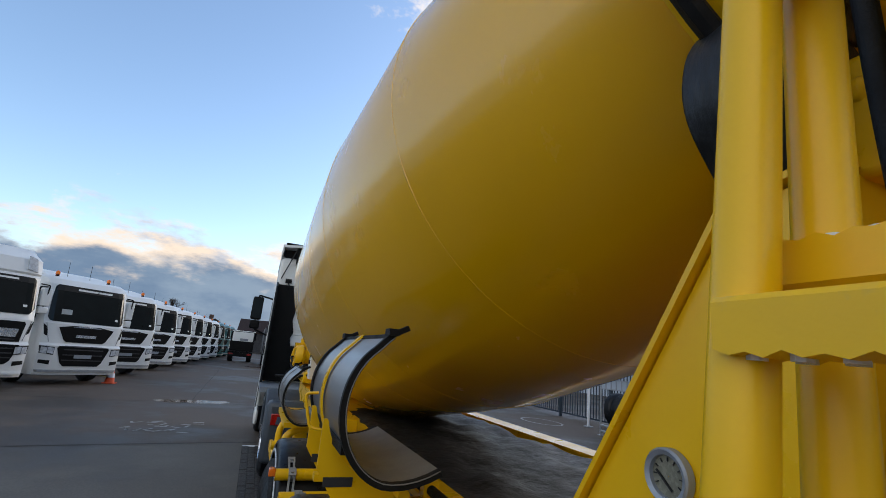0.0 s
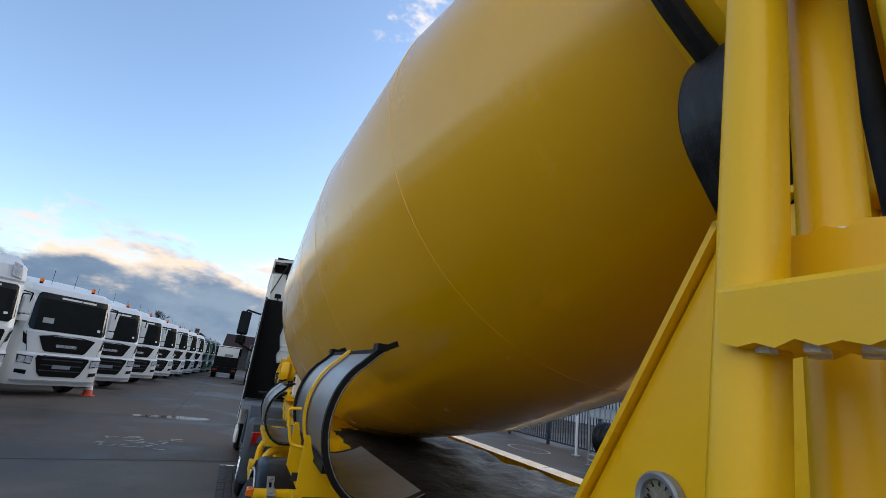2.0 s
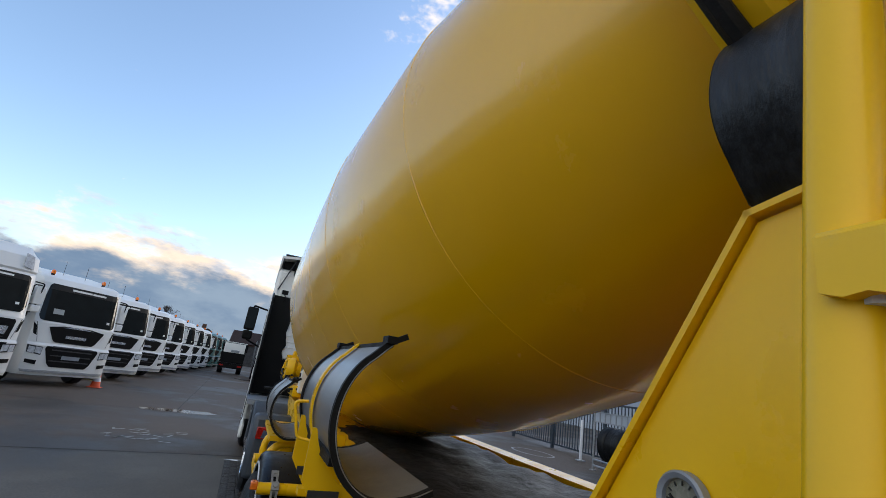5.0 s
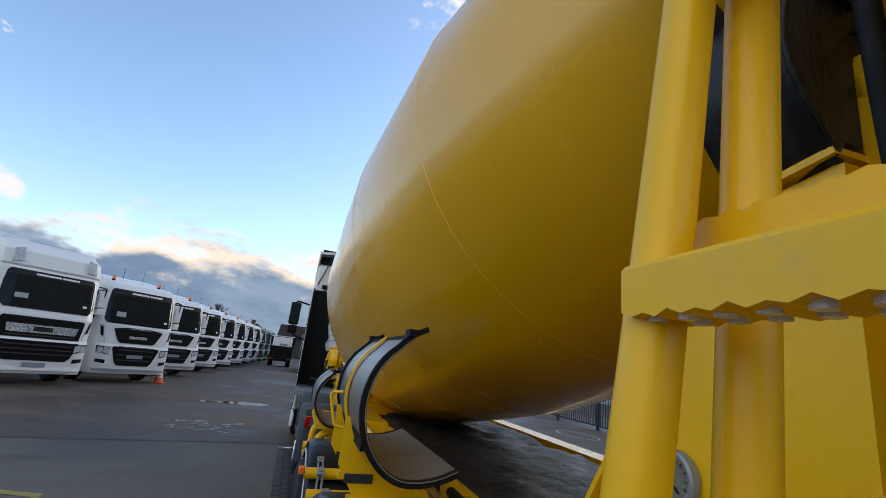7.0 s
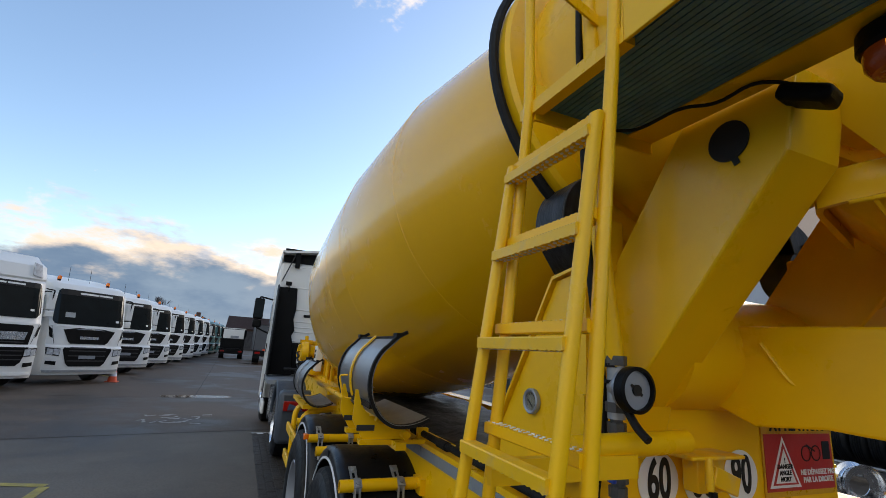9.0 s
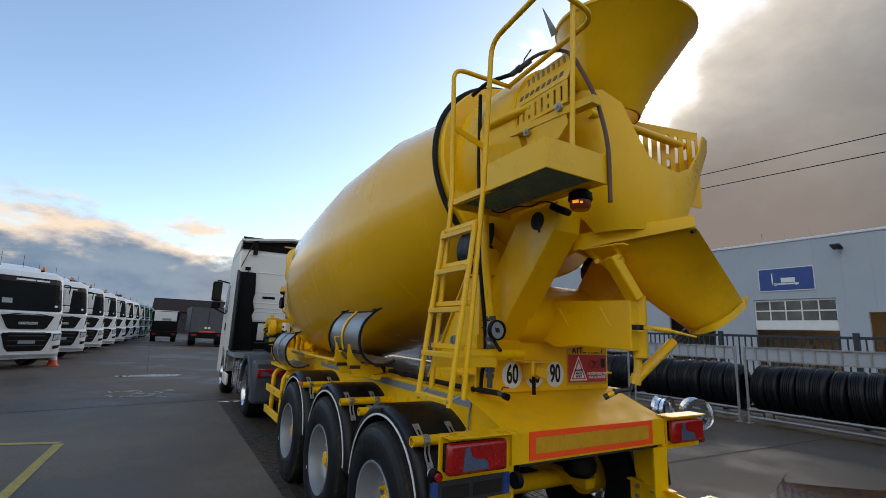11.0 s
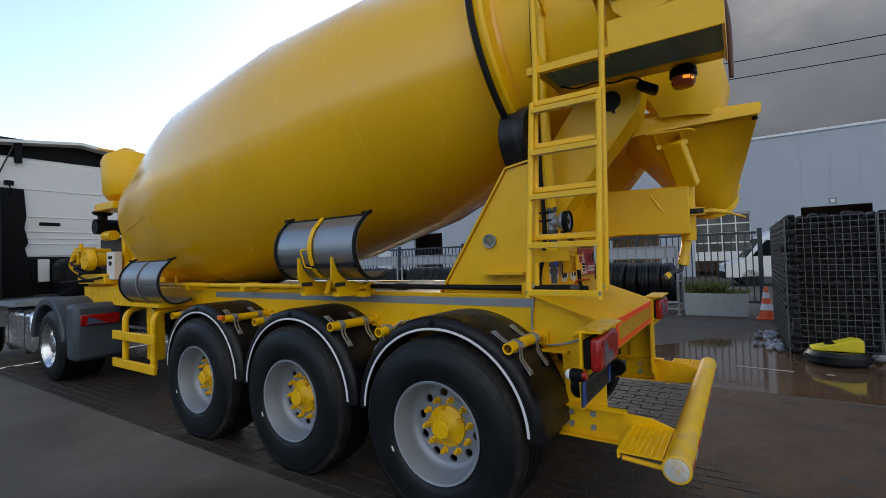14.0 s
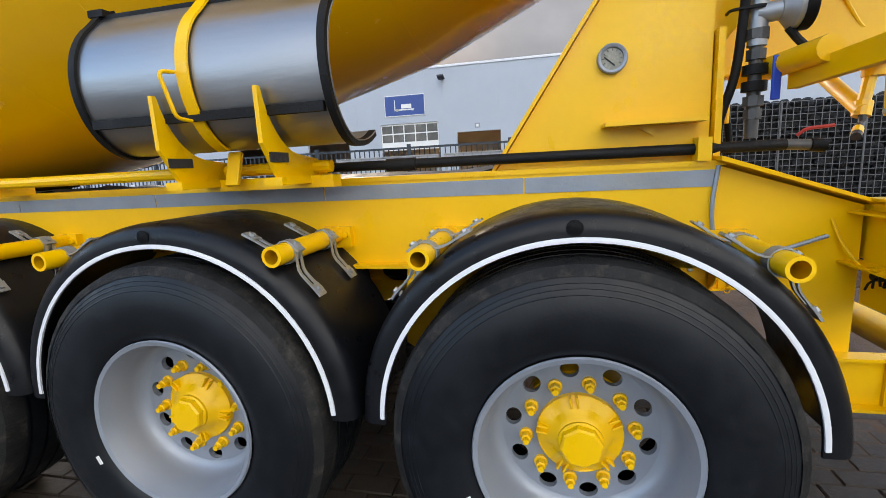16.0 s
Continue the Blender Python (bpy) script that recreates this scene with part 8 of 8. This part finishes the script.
teal = build_parked_truck("a", TEAL)
raise_roof(teal, ((1.88, 1.88), (3.02, 3.10), (4.2, 4.35)))
tagged(teal, "dark teal tractor unit at the far end of the row")
teal.matrix_basis = pose(-4.87, 47.1, 0, 0, 0, TURN_ROW)
for i in range(1, 3):
    copy_thing(teal, pose(-4.87 + 0.3 * i, 47.1 + 4.26 * i, 0, 0, 0, TURN_ROW))


# ---- far end of the yard ----
def build_far_end():
    bldg = thing("far_warehouse", "long low dark warehouse beyond the yard", "building", at=(0, 0, 0))
    b = nb()
    box(b, -4.3, 8, 84, 100, 0, 3.6)
    part("wall", b, BRICK, bldg, smooth=False)
    b = nb()
    prism(b, [(83.4, 3.5), (92, 5.9), (100.4, 3.5)], "x", -4.6, 8.3)
    part("roof", b, ROOF, bldg, smooth=False)
    for i in range(2):
        b = nb()
        box(b, -2.6 + i * 5.4, 0.8 + i * 5.4, 83.9, 84, 0, 3.2)
        part("door", b, DARKMETAL, bldg, smooth=False)
    for name, x, y, w, d, h, rh in (("gabled_house", -9.8, 104, 8, 9, 2.6, 3.0), ("gabled_house", -38, 120, 9, 9, 3.8, 3.2), ("gabled_house", 9.4, 78, 9, 9, 4.0, 4.2)):
        g = thing(name, "brown brick house with a steep dark roof", "house", "houses behind the yard", (x, y, 0))
        b = nb()
        prism(b, [(-w / 2, 0), (w / 2, 0), (w / 2, h), (0, h + rh), (-w / 2, h)], "y", 0, d)
        part("wall", b, BRICK, g, smooth=False)
        for s in (-1, 1):
            b = nb()
            quad_strip(b, [[(s * (w / 2 + 0.4), q, h - 0.35), (0, q, h + rh + 0.05), (0, q, h + rh + 0.25), (s * (w / 2 + 0.4), q, h - 0.15)] for q in (-0.4, d + 0.4)])
            part("roof", b, ROOF, g, smooth=False)
        b = nb()
        box(b, -1.6, -0.8, d / 2, d / 2 + 0.8, h + rh * 0.3, h + rh + 1.2)
        part("chimney", b, BRICK, g, smooth=False)
        for q in (-w / 4, w / 4):
            b = nb()
            box(b, q - 0.5, q + 0.5, -0.05, 0.02, h * 0.45, h * 0.8)
            part("window", b, GLASS, g, smooth=False)
    # trailers seen from behind
    for x, y, kind in ((-2.55, 44.5, "cab"), (0.37, 38.0, "box"), (3.0, 44.0, "front"), (4.9, 47.5, "front")):
        if kind == "front":
            tagged(copy_thing(first, pose(x, y, 0, 0, 0, -96)), "white tractor unit parked beside the box trailer")
            continue
        t = thing("parked_trailer" if kind == "box" else "parked_lorry", "grey box trailer seen from behind" if kind == "box" else "dark flatbed lorry with a white-backed cab", "truck", "", (x, y, 0))
        if kind == "cab":
            t.scale = (0.82, 0.82, 0.82)
        b = nb()
        if kind == "box":
            box(b, -1.25, 1.25, 0, 9, 1.0, 3.05)
            part("body", b, GREYTARP, t, bevel=0.03)
            b = nb()
            for q in (-1.25, -0.015, 1.2):
                box(b, q, q + 0.05, -0.03, 0, 1.0, 3.05)
            box(b, -1.25, 1.25, -0.03, 0, 2.98, 3.06)
            part("door_frame", b, DARKMETAL, t, smooth=False)
        else:
            box(b, -1.2, 1.2, 1.5, 3.5, 1.3, 3.3)
            part("body", b, BLACK, t, bevel=0.06)
            b = nb()
            box(b, -1.08, 1.08, 1.44, 1.5, 1.75, 3.22)
            part("cab_back", b, WHITE, t, "white cab back panel", bevel=0.03)
            b = nb()
            box(b, -0.3, 0.55, 1.40, 1.44, 2.25, 2.5)
            part("back_window", b, STRIP, t, smooth=False)
            b = nb()
            box(b, -1.22, 1.22, 1.46, 1.6, 3.28, 3.36)
            part("roof_rim", b, WHITE, t, bevel=0.02)
            b = nb()
            box(b, -1.22, 1.22, 1.2, 1.5, 0.9, 2.2)
            box(b, -1.25, 1.25, 0.0, 1.2, 0.8, 1.1)
            part("flatbed", b, BLACK, t, bevel=0.02)
            b = nb()
            for q in (-1.35, 1.2):
                box(b, q, q + 0.15, 3.0, 3.2, 2.4, 3.2)
            part("mirror", b, BLACK, t, bevel=0.02)
        b = nb()
        box(b, -1.22, 1.22, -0.05, 0.1, 0.55, 1.0)
        part("rear_bar", b, BLACK, t, smooth=False)
        for q in (-1.1, 0.72):
            b = nb()
            box(b, q, q + 0.38, -0.08, -0.05, 0.75, 0.9)
            part("tail_lamp", b, REDLENS, t, smooth=False)
            b = nb()
            lathe(b, [(0, 0.2), (0, 0.5), (0.5, 0.5), (0.5, 0.2)], (-1.2 if q < 0 else 0.7, 1.2, 0.5), (1, 0, 0), 20)
            part("tyre", b, TYRE, t)
        if kind == "box":
            for q in (-0.22, 0.02):
                b = nb()
                rod(b, (q + 0.1, -0.06, 1.38), (q + 0.1, -0.03, 1.38), 0.1, 16)
                part("round_sticker", b, SIGNWHITE, t, smooth=False)
            b = nb()
            box(b, -0.55, 0.55, -0.08, -0.05, 1.02, 1.12)
            part("reflector", b, REFLEX_R, t, smooth=False)
    # bare trees over the roofs
    rng = random.Random(3)
    for x, y, h in ((7.5, 112, 8.5), (-20, 118, 11), (-27, 104, 9)):
        t = thing("bare_tree", "bare winter tree behind the yard", "tree", "bare trees", (x, y, 0))
        b = nb()
        rod(b, (0, 0, 0), (0, 0, h * 0.4), 0.3, 8, 0.2)
        part("trunk", b, TWIG, t)
        b = nb()

        def grow(p, d, ln, r, lv):
            q = p + d * ln
            rod(b, p, q, r, 5, r * 0.6)
            if lv == 0:
                return
            for _ in range(4 if lv > 1 else 3):
                e = (d + Vector((rng.uniform(-1, 1), rng.uniform(-1, 1), rng.uniform(-0.1, 0.7))) * 0.75).normalized()
                grow(p + d * ln * rng.uniform(0.5, 1), e, ln * 0.68, r * 0.55, lv - 1)
        grow(Vector((0, 0, h * 0.35)), Vector((0, 0, 1)), h * 0.25, 0.18, 4)
        part("crown", b, TWIG, t, smooth=False)
    b = nb()
    rng2 = random.Random(8)
    for i in range(60):
        x = -90 + i * 2.6 + rng2.uniform(-1, 1)
        y = 125 + rng2.uniform(-6, 6)
        for _ in range(9):
            r = rng2.uniform(0.5, 1.1)
            c = (x + rng2.uniform(-1.6, 1.6), y + rng2.uniform(-0.8, 0.8), rng2.uniform(0.3, 3.0))
            lathe(b, [(-r, 0.05), (-r * 0.6, r * 0.8), (0.0, r * rng2.uniform(0.8, 1.1)), (r * 0.6, r * 0.7), (r, 0.05)], c, (rng2.uniform(-0.5, 0.5), rng2.uniform(-0.5, 0.5), 1), 6)
    tagged(part("far_hedge", b, HEDGE, smooth=False), "dark distant hedge line behind the yard", "hedge", kind="stuff")


build_far_end()


# ---- right of the trailer ----
def build_tyre_racks():
    proto = None
    for k in range(4):
        y0 = -0.33 + k * 2.86
        r = thing("tyre_rack", "galvanised tyre rack filled with standing truck tyres", "rack", "tyre racks", (8.7, y0, 0))
        for x in (0.0, 1.1):
            for y in (0.04, 2.70):
                b = nb()
                rod(b, (x, y, 0.0), (x, y, 1.66 if x == 0 else 1.5), 0.03, 10)
                box(b, x - 0.07, x + 0.07, y - 0.07, y + 0.07, 0, 0.02)
                part("post", b, GALV, r)
        for x, z in ((0.0, 0.14), (1.1, 0.14), (0.0, 0.30), (1.1, 0.75)):
            b = nb()
            rod(b, (x, 0.04, z), (x, 2.70, z), 0.028, 10)
            part("rail", b, GALV, r)
        # folding lattice lid standing up along the front
        b = nb()
        for z in (1.36, 1.64):
            box(b, -0.03, 0.0, 0.02, 2.72, z, z + 0.03)
        part("lid_frame", b, GALV, r, smooth=False)
        for i in range(13):
            b = nb()
            box(b, -0.02, -0.005, 0.05 + i * 0.218, 0.085 + i * 0.218, 1.38, 1.65)
            part("lid_slat", b, GALV, r, smooth=False)
        b = nb()
        box(b, 0.002, 0.010, 0.04, 2.70, 1.385, 1.64)
        part("lid_sheet", b, CLAD, r, smooth=False)
        rng = random.Random(40 + k)
        for i in range(9):
            R_ = rng.uniform(0.49, 0.53)
            tr = thing("truck_tyre", "used black truck tyre standing in a rack", "tyre", "tyres in the racks", (8.7 + 0.56 + rng.uniform(-0.04, 0.04), y0 + 0.12 + i * 0.285, 0.30 + R_ - 0.06))
            tr.rotation_euler = (radians(rng.uniform(-5, 5)), 0, radians(rng.uniform(-4, 4)))
            if proto is None:
                b = nb()
                pr = [(0.0, 0.30), (0.0, 0.42), (0.03, 0.48), (0.05, 0.50)]
                for q in range(5):
                    x = 0.075 + q * 0.036
                    pr += [(x, 0.515), (x + 0.012, 0.515), (x + 0.014, 0.50), (x + 0.026, 0.50)]
                pr += [(0.26, 0.50), (0.285, 0.42), (0.28, 0.30)]
                lathe(b, pr, (0, 0, 0), (0, 1, 0), 40, cap=False)
                proto = part("carcass", b, TYRE, tr)
            else:
                o = new("carcass", proto.data)
                o.parent = tr
    # loose rims on the ground
    rm = None
    for p, a in (((6.35, 2.75, 0.30), 25), ((6.75, 2.35, 0.30), -10)):
        t = thing("loose_rim", "bare silver steel wheel rim on the ground", "wheel rim", "loose rims", p)
        t.rotation_euler = (0, 0, radians(a))
        b = nb()
        lathe(b, [(0, 0.30), (0.015, 0.285), (0.1, 0.26), (0.12, 0.14), (0.13, 0.14), (0.12, 0.26), (0.2, 0.25), (0.23, 0.28), (0.245, 0.30), (0.235, 0.27)], (0, 0, 0), (0.3, 1, 0), 36, cap=False)
        part("rim", b, CHROME, t)


build_tyre_racks()


def build_planter():
    p = thing("planter", "long grey planter box with low green grass", "planter", at=(8.72, -1.68, 0))
    b = nb()
    for q in ((0, 0.05, 0, 1.26), (0.55, 0.6, 0, 1.26)):
        box(b, q[0], q[1], q[2], q[3], 0, 0.52)
    box(b, 0.05, 0.55, 0, 0.05, 0, 0.52)
    box(b, 0.05, 0.55, 1.21, 1.26, 0, 0.52)
    box(b, 0.05, 0.55, 0.05, 1.21, 0.40, 0.44)
    part("box", b, PLANTER, p, smooth=False, bevel=0.008)
    b = nb()
    rng = random.Random(21)
    for i in range(1400):
        x, y = rng.uniform(0.05, 0.55), rng.uniform(0.05, 1.2)
        h = rng.uniform(0.12, 0.34) * (1.2 if y > 0.45 else 0.6)
        a = rng.uniform(0, 6.28)
        ln = rng.uniform(0.05, 0.16)
        w = 0.006
        q = (x + math.cos(a) * ln, y + math.sin(a) * ln, 0.42 + h)
        v = [b.verts.new(c) for c in ((x - w, y, 0.42), (x + w, y, 0.42), (x + math.cos(a) * ln * 0.4 + w, y + math.sin(a) * ln * 0.4, 0.42 + h * 0.7), q)]
        b.faces.new(v)
    tagged(part("grass", b, LEAF, p, smooth=False), kind="stuff")


build_planter()


def build_gabion():
    g = thing("gabion_wall", "tall gabion wall of dark stones behind steel mesh", "wall", at=(0, 0, 0))
    X0, X1, Y0, Y1, H = 4.75, 8.2, -7.5, -2.1, 1.95
    rng = random.Random(77)
    b = nb()
    # stones along the two seen faces and the top
    def stone(c, r):
        n = 6
        rings = []
        for k, zz in ((0.55, -0.75), (1.0, -0.2), (0.95, 0.35), (0.5, 0.8)):
            rings.append([(c[0] + r * k * math.cos(6.283 * i / n) * rng.uniform(0.75, 1.15), c[1] + r * k * math.sin(6.283 * i / n) * rng.uniform(0.75, 1.15), c[2] + r * zz * 0.8) for i in range(n)])
        quad_strip(b, rings)
    z = 0.06
    while z < H:
        y = Y0
        while y < Y1:
            r = rng.uniform(0.05, 0.085)
            stone((X0 + 0.07 + rng.uniform(0, 0.03), y, z + rng.uniform(-0.02, 0.02)), r)
            y += r * 1.75
        x = X0
        while x < X1:
            r = rng.uniform(0.05, 0.085)
            stone((x, Y1 - 0.07 - rng.uniform(0, 0.03), z + rng.uniform(-0.02, 0.02)), r)
            x += r * 1.75
        z += 0.105
    for i in range(500):
        stone((X0 + rng.uniform(0.05, 1.0), rng.uniform(Y0, Y1 - 0.05), H - 0.04), rng.uniform(0.05, 0.08))
    tagged(part("stones", b, STONE, g, smooth=False), kind="stuff")
    # black box behind the stones paints the shade of their gaps
    b = nb()
    box(b, X0 + 0.12, X1 - 0.1, Y0, Y1 - 0.12, 0, H - 0.08)
    part("core", b, INK, g, smooth=False)
    b = nb()
    w = 0.0035
    y = Y0
    while y < Y1 + 0.01:
        box(b, X0 - w, X0 + w, y - w, y + w, 0, H)
        y += 0.085
    z = 0.0
    while z < H + 0.01:
        box(b, X0 - w, X0 + w, Y0, Y1, z - w, z + w)
        box(b, X0, X1, Y1 - w, Y1 + w, z - w, z + w)
        z += 0.085
    x = X0
    while x < X1:
        box(b, x - w, x + w, Y1 - w, Y1 + w, 0, H)
        x += 0.085
    for y in (Y1, Y1 - 1.0, Y1 - 2.0, Y1 - 3.0, Y1 - 4.0):
        rod(b, (X0 - 0.006, y, 0), (X0 - 0.006, y, H + 0.02), 0.012, 6)
    tagged(part("wire_mesh", b, WIRE, g, smooth=False), kind="stuff")
    # loose rubble along its foot
    b = nb()
    for i in range(130):
        y = rng.uniform(-6.5, -2.3)
        stone((X0 - 0.1 - abs(rng.gauss(0, 0.14)), y, 0.03 + rng.uniform(0, 0.04)), rng.uniform(0.03, 0.09))
    for i in range(60):
        stone((rng.uniform(4.8, 6.6), Y1 + 0.08 + abs(rng.gauss(0, 0.1)), 0.03), rng.uniform(0.03, 0.07))
    tagged(part("rubble", b, RUBBLE, smooth=False), "loose grey stones along the foot of the gabion", "rubble", kind="stuff")
    t = thing("flat_tyre", "old tyre lying flat beside the gabion", "tyre", at=(4.25, -2.55, 0))
    b = nb()
    lathe(b, [(0.0, 0.20), (0.0, 0.29), (0.05, 0.33), (0.13, 0.33), (0.18, 0.29), (0.18, 0.20)], (0, 0, 0), (0, 0, 1), 36, cap=False)
    part("carcass", b, TYRE, t)
    c = thing("yellow_chock", "yellow plastic wheel chock resting on a tyre", "wheel chock", at=(4.25, -2.52, 0.18))
    b = nb()
    prism(b, [(-0.28, 0), (0.24, 0), (0.24, 0.03), (0.02, 0.09), (-0.18, 0.16), (-0.28, 0.15)], "x", -0.13, 0.13)
    part("wedge", b, REFLEX_Y if False else material("yellow_plastic", (0.75, 0.62, 0.02), 0.5, var=0.1, bump=0.02, dirt=0.3), c, bevel=0.012)
    b = nb()
    for i in range(4):
        box(b, -0.10 + i * 0.055, -0.075 + i * 0.055, -0.05, 0.10, 0.085, 0.10)
    part("grip_rib", b, BLACK, c, smooth=False)


build_gabion()


def build_cone(p, base=True):
    c = thing("traffic_cone", "orange traffic cone with pale reflective bands", "traffic cone", "traffic cones", p)
    b = nb()
    box(b, -0.19, 0.19, -0.19, 0.19, 0, 0.03)
    part("base", b, CONE, c, bevel=0.01)
    b = nb()
    lathe(b, [(0.03, 0.15), (0.70, 0.03), (0.71, 0.02)], (0, 0, 0), (0, 0, 1), 28)
    body = part("body", b, CONE, c)
    for z0, z1 in ((0.20, 0.34), (0.46, 0.58)):
        b = nb()
        f = lambda z: 0.15 - (z - 0.03) * 0.12 / 0.67 + 0.002
        lathe(b, [(z0, f(z0)), (z1, f(z1))], (0, 0, 0), (0, 0, 1), 28, cap=False)
        part("band", b, WHITE_TRIM, body)
    return c


build_cone((-5.89, 18.6, 0))
build_cone((8.55, -2.0, 0.0))


def build_van():
    v = thing("white_van", "white panel van parked beyond the fence", "van", at=(19.6, -0.9, 0))
    v.rotation_euler = (0, 0, radians(100))
    b = nb()
    rows = []
    for y, k in ((-0.95, 0.12), (-0.85, 0.0), (0.85, 0.0), (0.95, 0.12)):
        prof = [(0, 0.35), (0.05, 0.9), (0.75, 1.12), (1.35, 1.95 - k * 0.3), (1.8, 2.25 - k), (5.2, 2.3 - k), (5.3, 0.4)]
        rows.append([(-x, y, z) for x, z in prof])
    quad_strip(b, rows)
    part("body", b, WHITE, v, bevel=0.04)
    for s in (-1, 1):
        b = nb()
        prism(b, [(-0.95, 1.22), (-1.95, 1.22), (-1.95, 1.85), (-1.45, 1.85)], "y", s * 0.945, s * 0.957)
        part("side_window", b, GLASS, v, smooth=False)
        b = nb()
        box(b, -0.12, -0.02, s * 0.55, s * 0.85, 0.72, 0.92)
        part("headlamp", b, LAMPGLASS, v, bevel=0.02)
        for x in (-0.9, -4.3):
            b = nb()
            lathe(b, [(0, 0.2), (0, 0.33), (0.2, 0.33), (0.2, 0.2)], (x, s * 0.95, 0.33), (0, -s, 0), 24)
            part("wheel", b, TYRE, v)
    b = nb()
    quad_strip(b, [[(-0.80, -0.8, 1.16), (-0.80, 0.8, 1.16), (-1.32, 0.75, 1.93), (-1.32, -0.75, 1.93)], [(-0.77, -0.8, 1.18), (-0.77, 0.8, 1.18), (-1.29, 0.75, 1.95), (-1.29, -0.75, 1.95)]])
    part("windscreen", b, GLASS, v, smooth=False)
    b = nb()
    box(b, -0.1, 0.04, -0.9, 0.9, 0.32, 0.6)
    part("bumper", b, BLACK, v, bevel=0.03)


build_van()


def build_cables():
    for k, (z0, z1, sag) in enumerate(((16.2, 10.0, 0.1), (15.15, 8.95, 0.1))):
        c = thing("overhead_cable", "thin black overhead cable across the sky", "cable", "overhead cables")
        b = nb()
        A, B = Vector((30, 60, z0)), Vector((30, -70, z1))
        tube(b, [A.lerp(B, i / 40) + Vector((0, 0, -sag * math.sin(math.pi * i / 40))) for i in range(41)], 0.03, 5)
        part("wire", b, INK, c, smooth=False)
    for y in (60, -70):
        c = thing("cable_mast", "grey mast that carries the overhead cables", "mast", "cable masts", (30, y, 0))
        b = nb()
        rod(b, (0, 0, 0), (0, 0, 17 if y > 0 else 10.6), 0.15, 10, 0.1)
        part("pole", b, GALV, c)


build_cables()


# ---- paving pieces ----
def build_pavers():
    base = thing("paving", "grey concrete block paving under the trailer", "paving", kind="structure")
    A, Bw, gap = 0.105, 0.21, 0.005
    meshes = []
    rng = random.Random(9)

    def paver_mesh():
        bm = nb()
        a, c, q = A - gap, Bw - gap, 0.006
        quad_strip(bm, [[(-a / 2, -c / 2, -0.06), (a / 2, -c / 2, -0.06), (a / 2, c / 2, -0.06), (-a / 2, c / 2, -0.06)],
                        [(-a / 2, -c / 2, -q), (a / 2, -c / 2, -q), (a / 2, c / 2, -q), (-a / 2, c / 2, -q)],
                        [(-a / 2 + q, -c / 2 + q, 0), (a / 2 - q, -c / 2 + q, 0), (a / 2 - q, c / 2 - q, 0), (-a / 2 + q, c / 2 - q, 0)]])
        return bm
    me = None
    verts, faces = [], []
    near = 0
    nx, ny = int(3.78 / A), int(14.6 / Bw)
    for j in range(ny):
        for i in range(nx):
            x = -1.38 + A * (i + 0.5)
            y = -6.0 + Bw * (j + 0.5 + (0.0 if i % 2 else 0.5))
            if y > 8.6 - Bw / 2:
                continue
            z = rng.uniform(-0.006, 0.0)
            if -1.4 < x < -0.6 and -0.4 < y < 3.4 and near < 300:
                if me is None:
                    o = part("paver", paver_mesh(), PAVER, base, smooth=False)
                    me = o.data
                else:
                    o = new("paver", me)
                    o.parent = base
                o.matrix_basis = pose(x, y, z, rng.uniform(-0.6, 0.6), rng.uniform(-0.6, 0.6), 0)
                near += 1
            else:
                a, c, q = (A - gap) / 2, (Bw - gap) / 2, 0.006
                k = len(verts)
                for (w, h, d) in ((a, c, -0.03), (a, c, -q), (a - q, c - q, 0.0)):
                    verts += [(x - w, y - h, z + d), (x + w, y - h, z + d), (x + w, y + h, z + d), (x - w, y + h, z + d)]
                for lv in (0, 4):
                    for s in range(4):
                        faces.append((k + lv + s, k + lv + (s + 1) % 4, k + lv + 4 + (s + 1) % 4, k + lv + 4 + s))
                faces.append((k + 8, k + 9, k + 10, k + 11))
    m = bpy.data.meshes.new("paver_field")
    m.from_pydata(verts, [], faces)
    m.materials.append(PAVER)
    o = new("paver_field", m)
    o.parent = base
    tagged(o, kind="stuff")


build_pavers()


def build_clay():
    # thin clay trodden into the joints behind the trailer
    b = nb()
    rows = []
    for j in range(90):
        y = -5.4 + 0.05 * j
        row = []
        for i in range(62):
            x = -0.66 + 0.05 * i
            v = Vector((x, y, 0))
            reach = min((x + 0.6) / 0.9, (-0.62 - y) / 0.5, (y + 5.4) / 0.6) + 0.5 * noise.noise(v * 1.7)
            k = max(0.0, min(1.0, reach))
            row.append((x, y, -0.016 + k * 0.0152 + 0.0022 * noise.noise(v * 2.6) + 0.001 * noise.noise(v * 9)))
        rows.append(row)
    quad_strip(b, rows, closed=False, cap=False)
    tagged(part("mud", b, CLAY), "thin brown mud spread over the block paving", "mud", kind="structure")


build_clay()


def build_gate():
    g = thing("bollard", "slim white post beside the gate", "post", at=(9.6, 12.6, 0))
    b = nb()
    rod(b, (0, 0, 0), (0, 0, 1.3), 0.05, 14)
    part("tube", b, WHITE_TRIM, g)
    b = nb()
    box(b, -0.12, 0.12, -0.12, 0.12, 0, 0.03)
    part("foot", b, GALV, g)
    k = thing("gate_box", "pale control box on the gate post", "control box", at=(10.3, 10.2, 0))
    b = nb()
    box(b, -0.16, 0.16, -0.2, 0.2, 1.0, 1.9)
    part("case", b, WHITE_TRIM, k, bevel=0.02)
    b = nb()
    box(b, -0.07, 0.07, -0.07, 0.07, 0, 1.0)
    part("stand", b, FENCE, k, smooth=False)


build_gate()
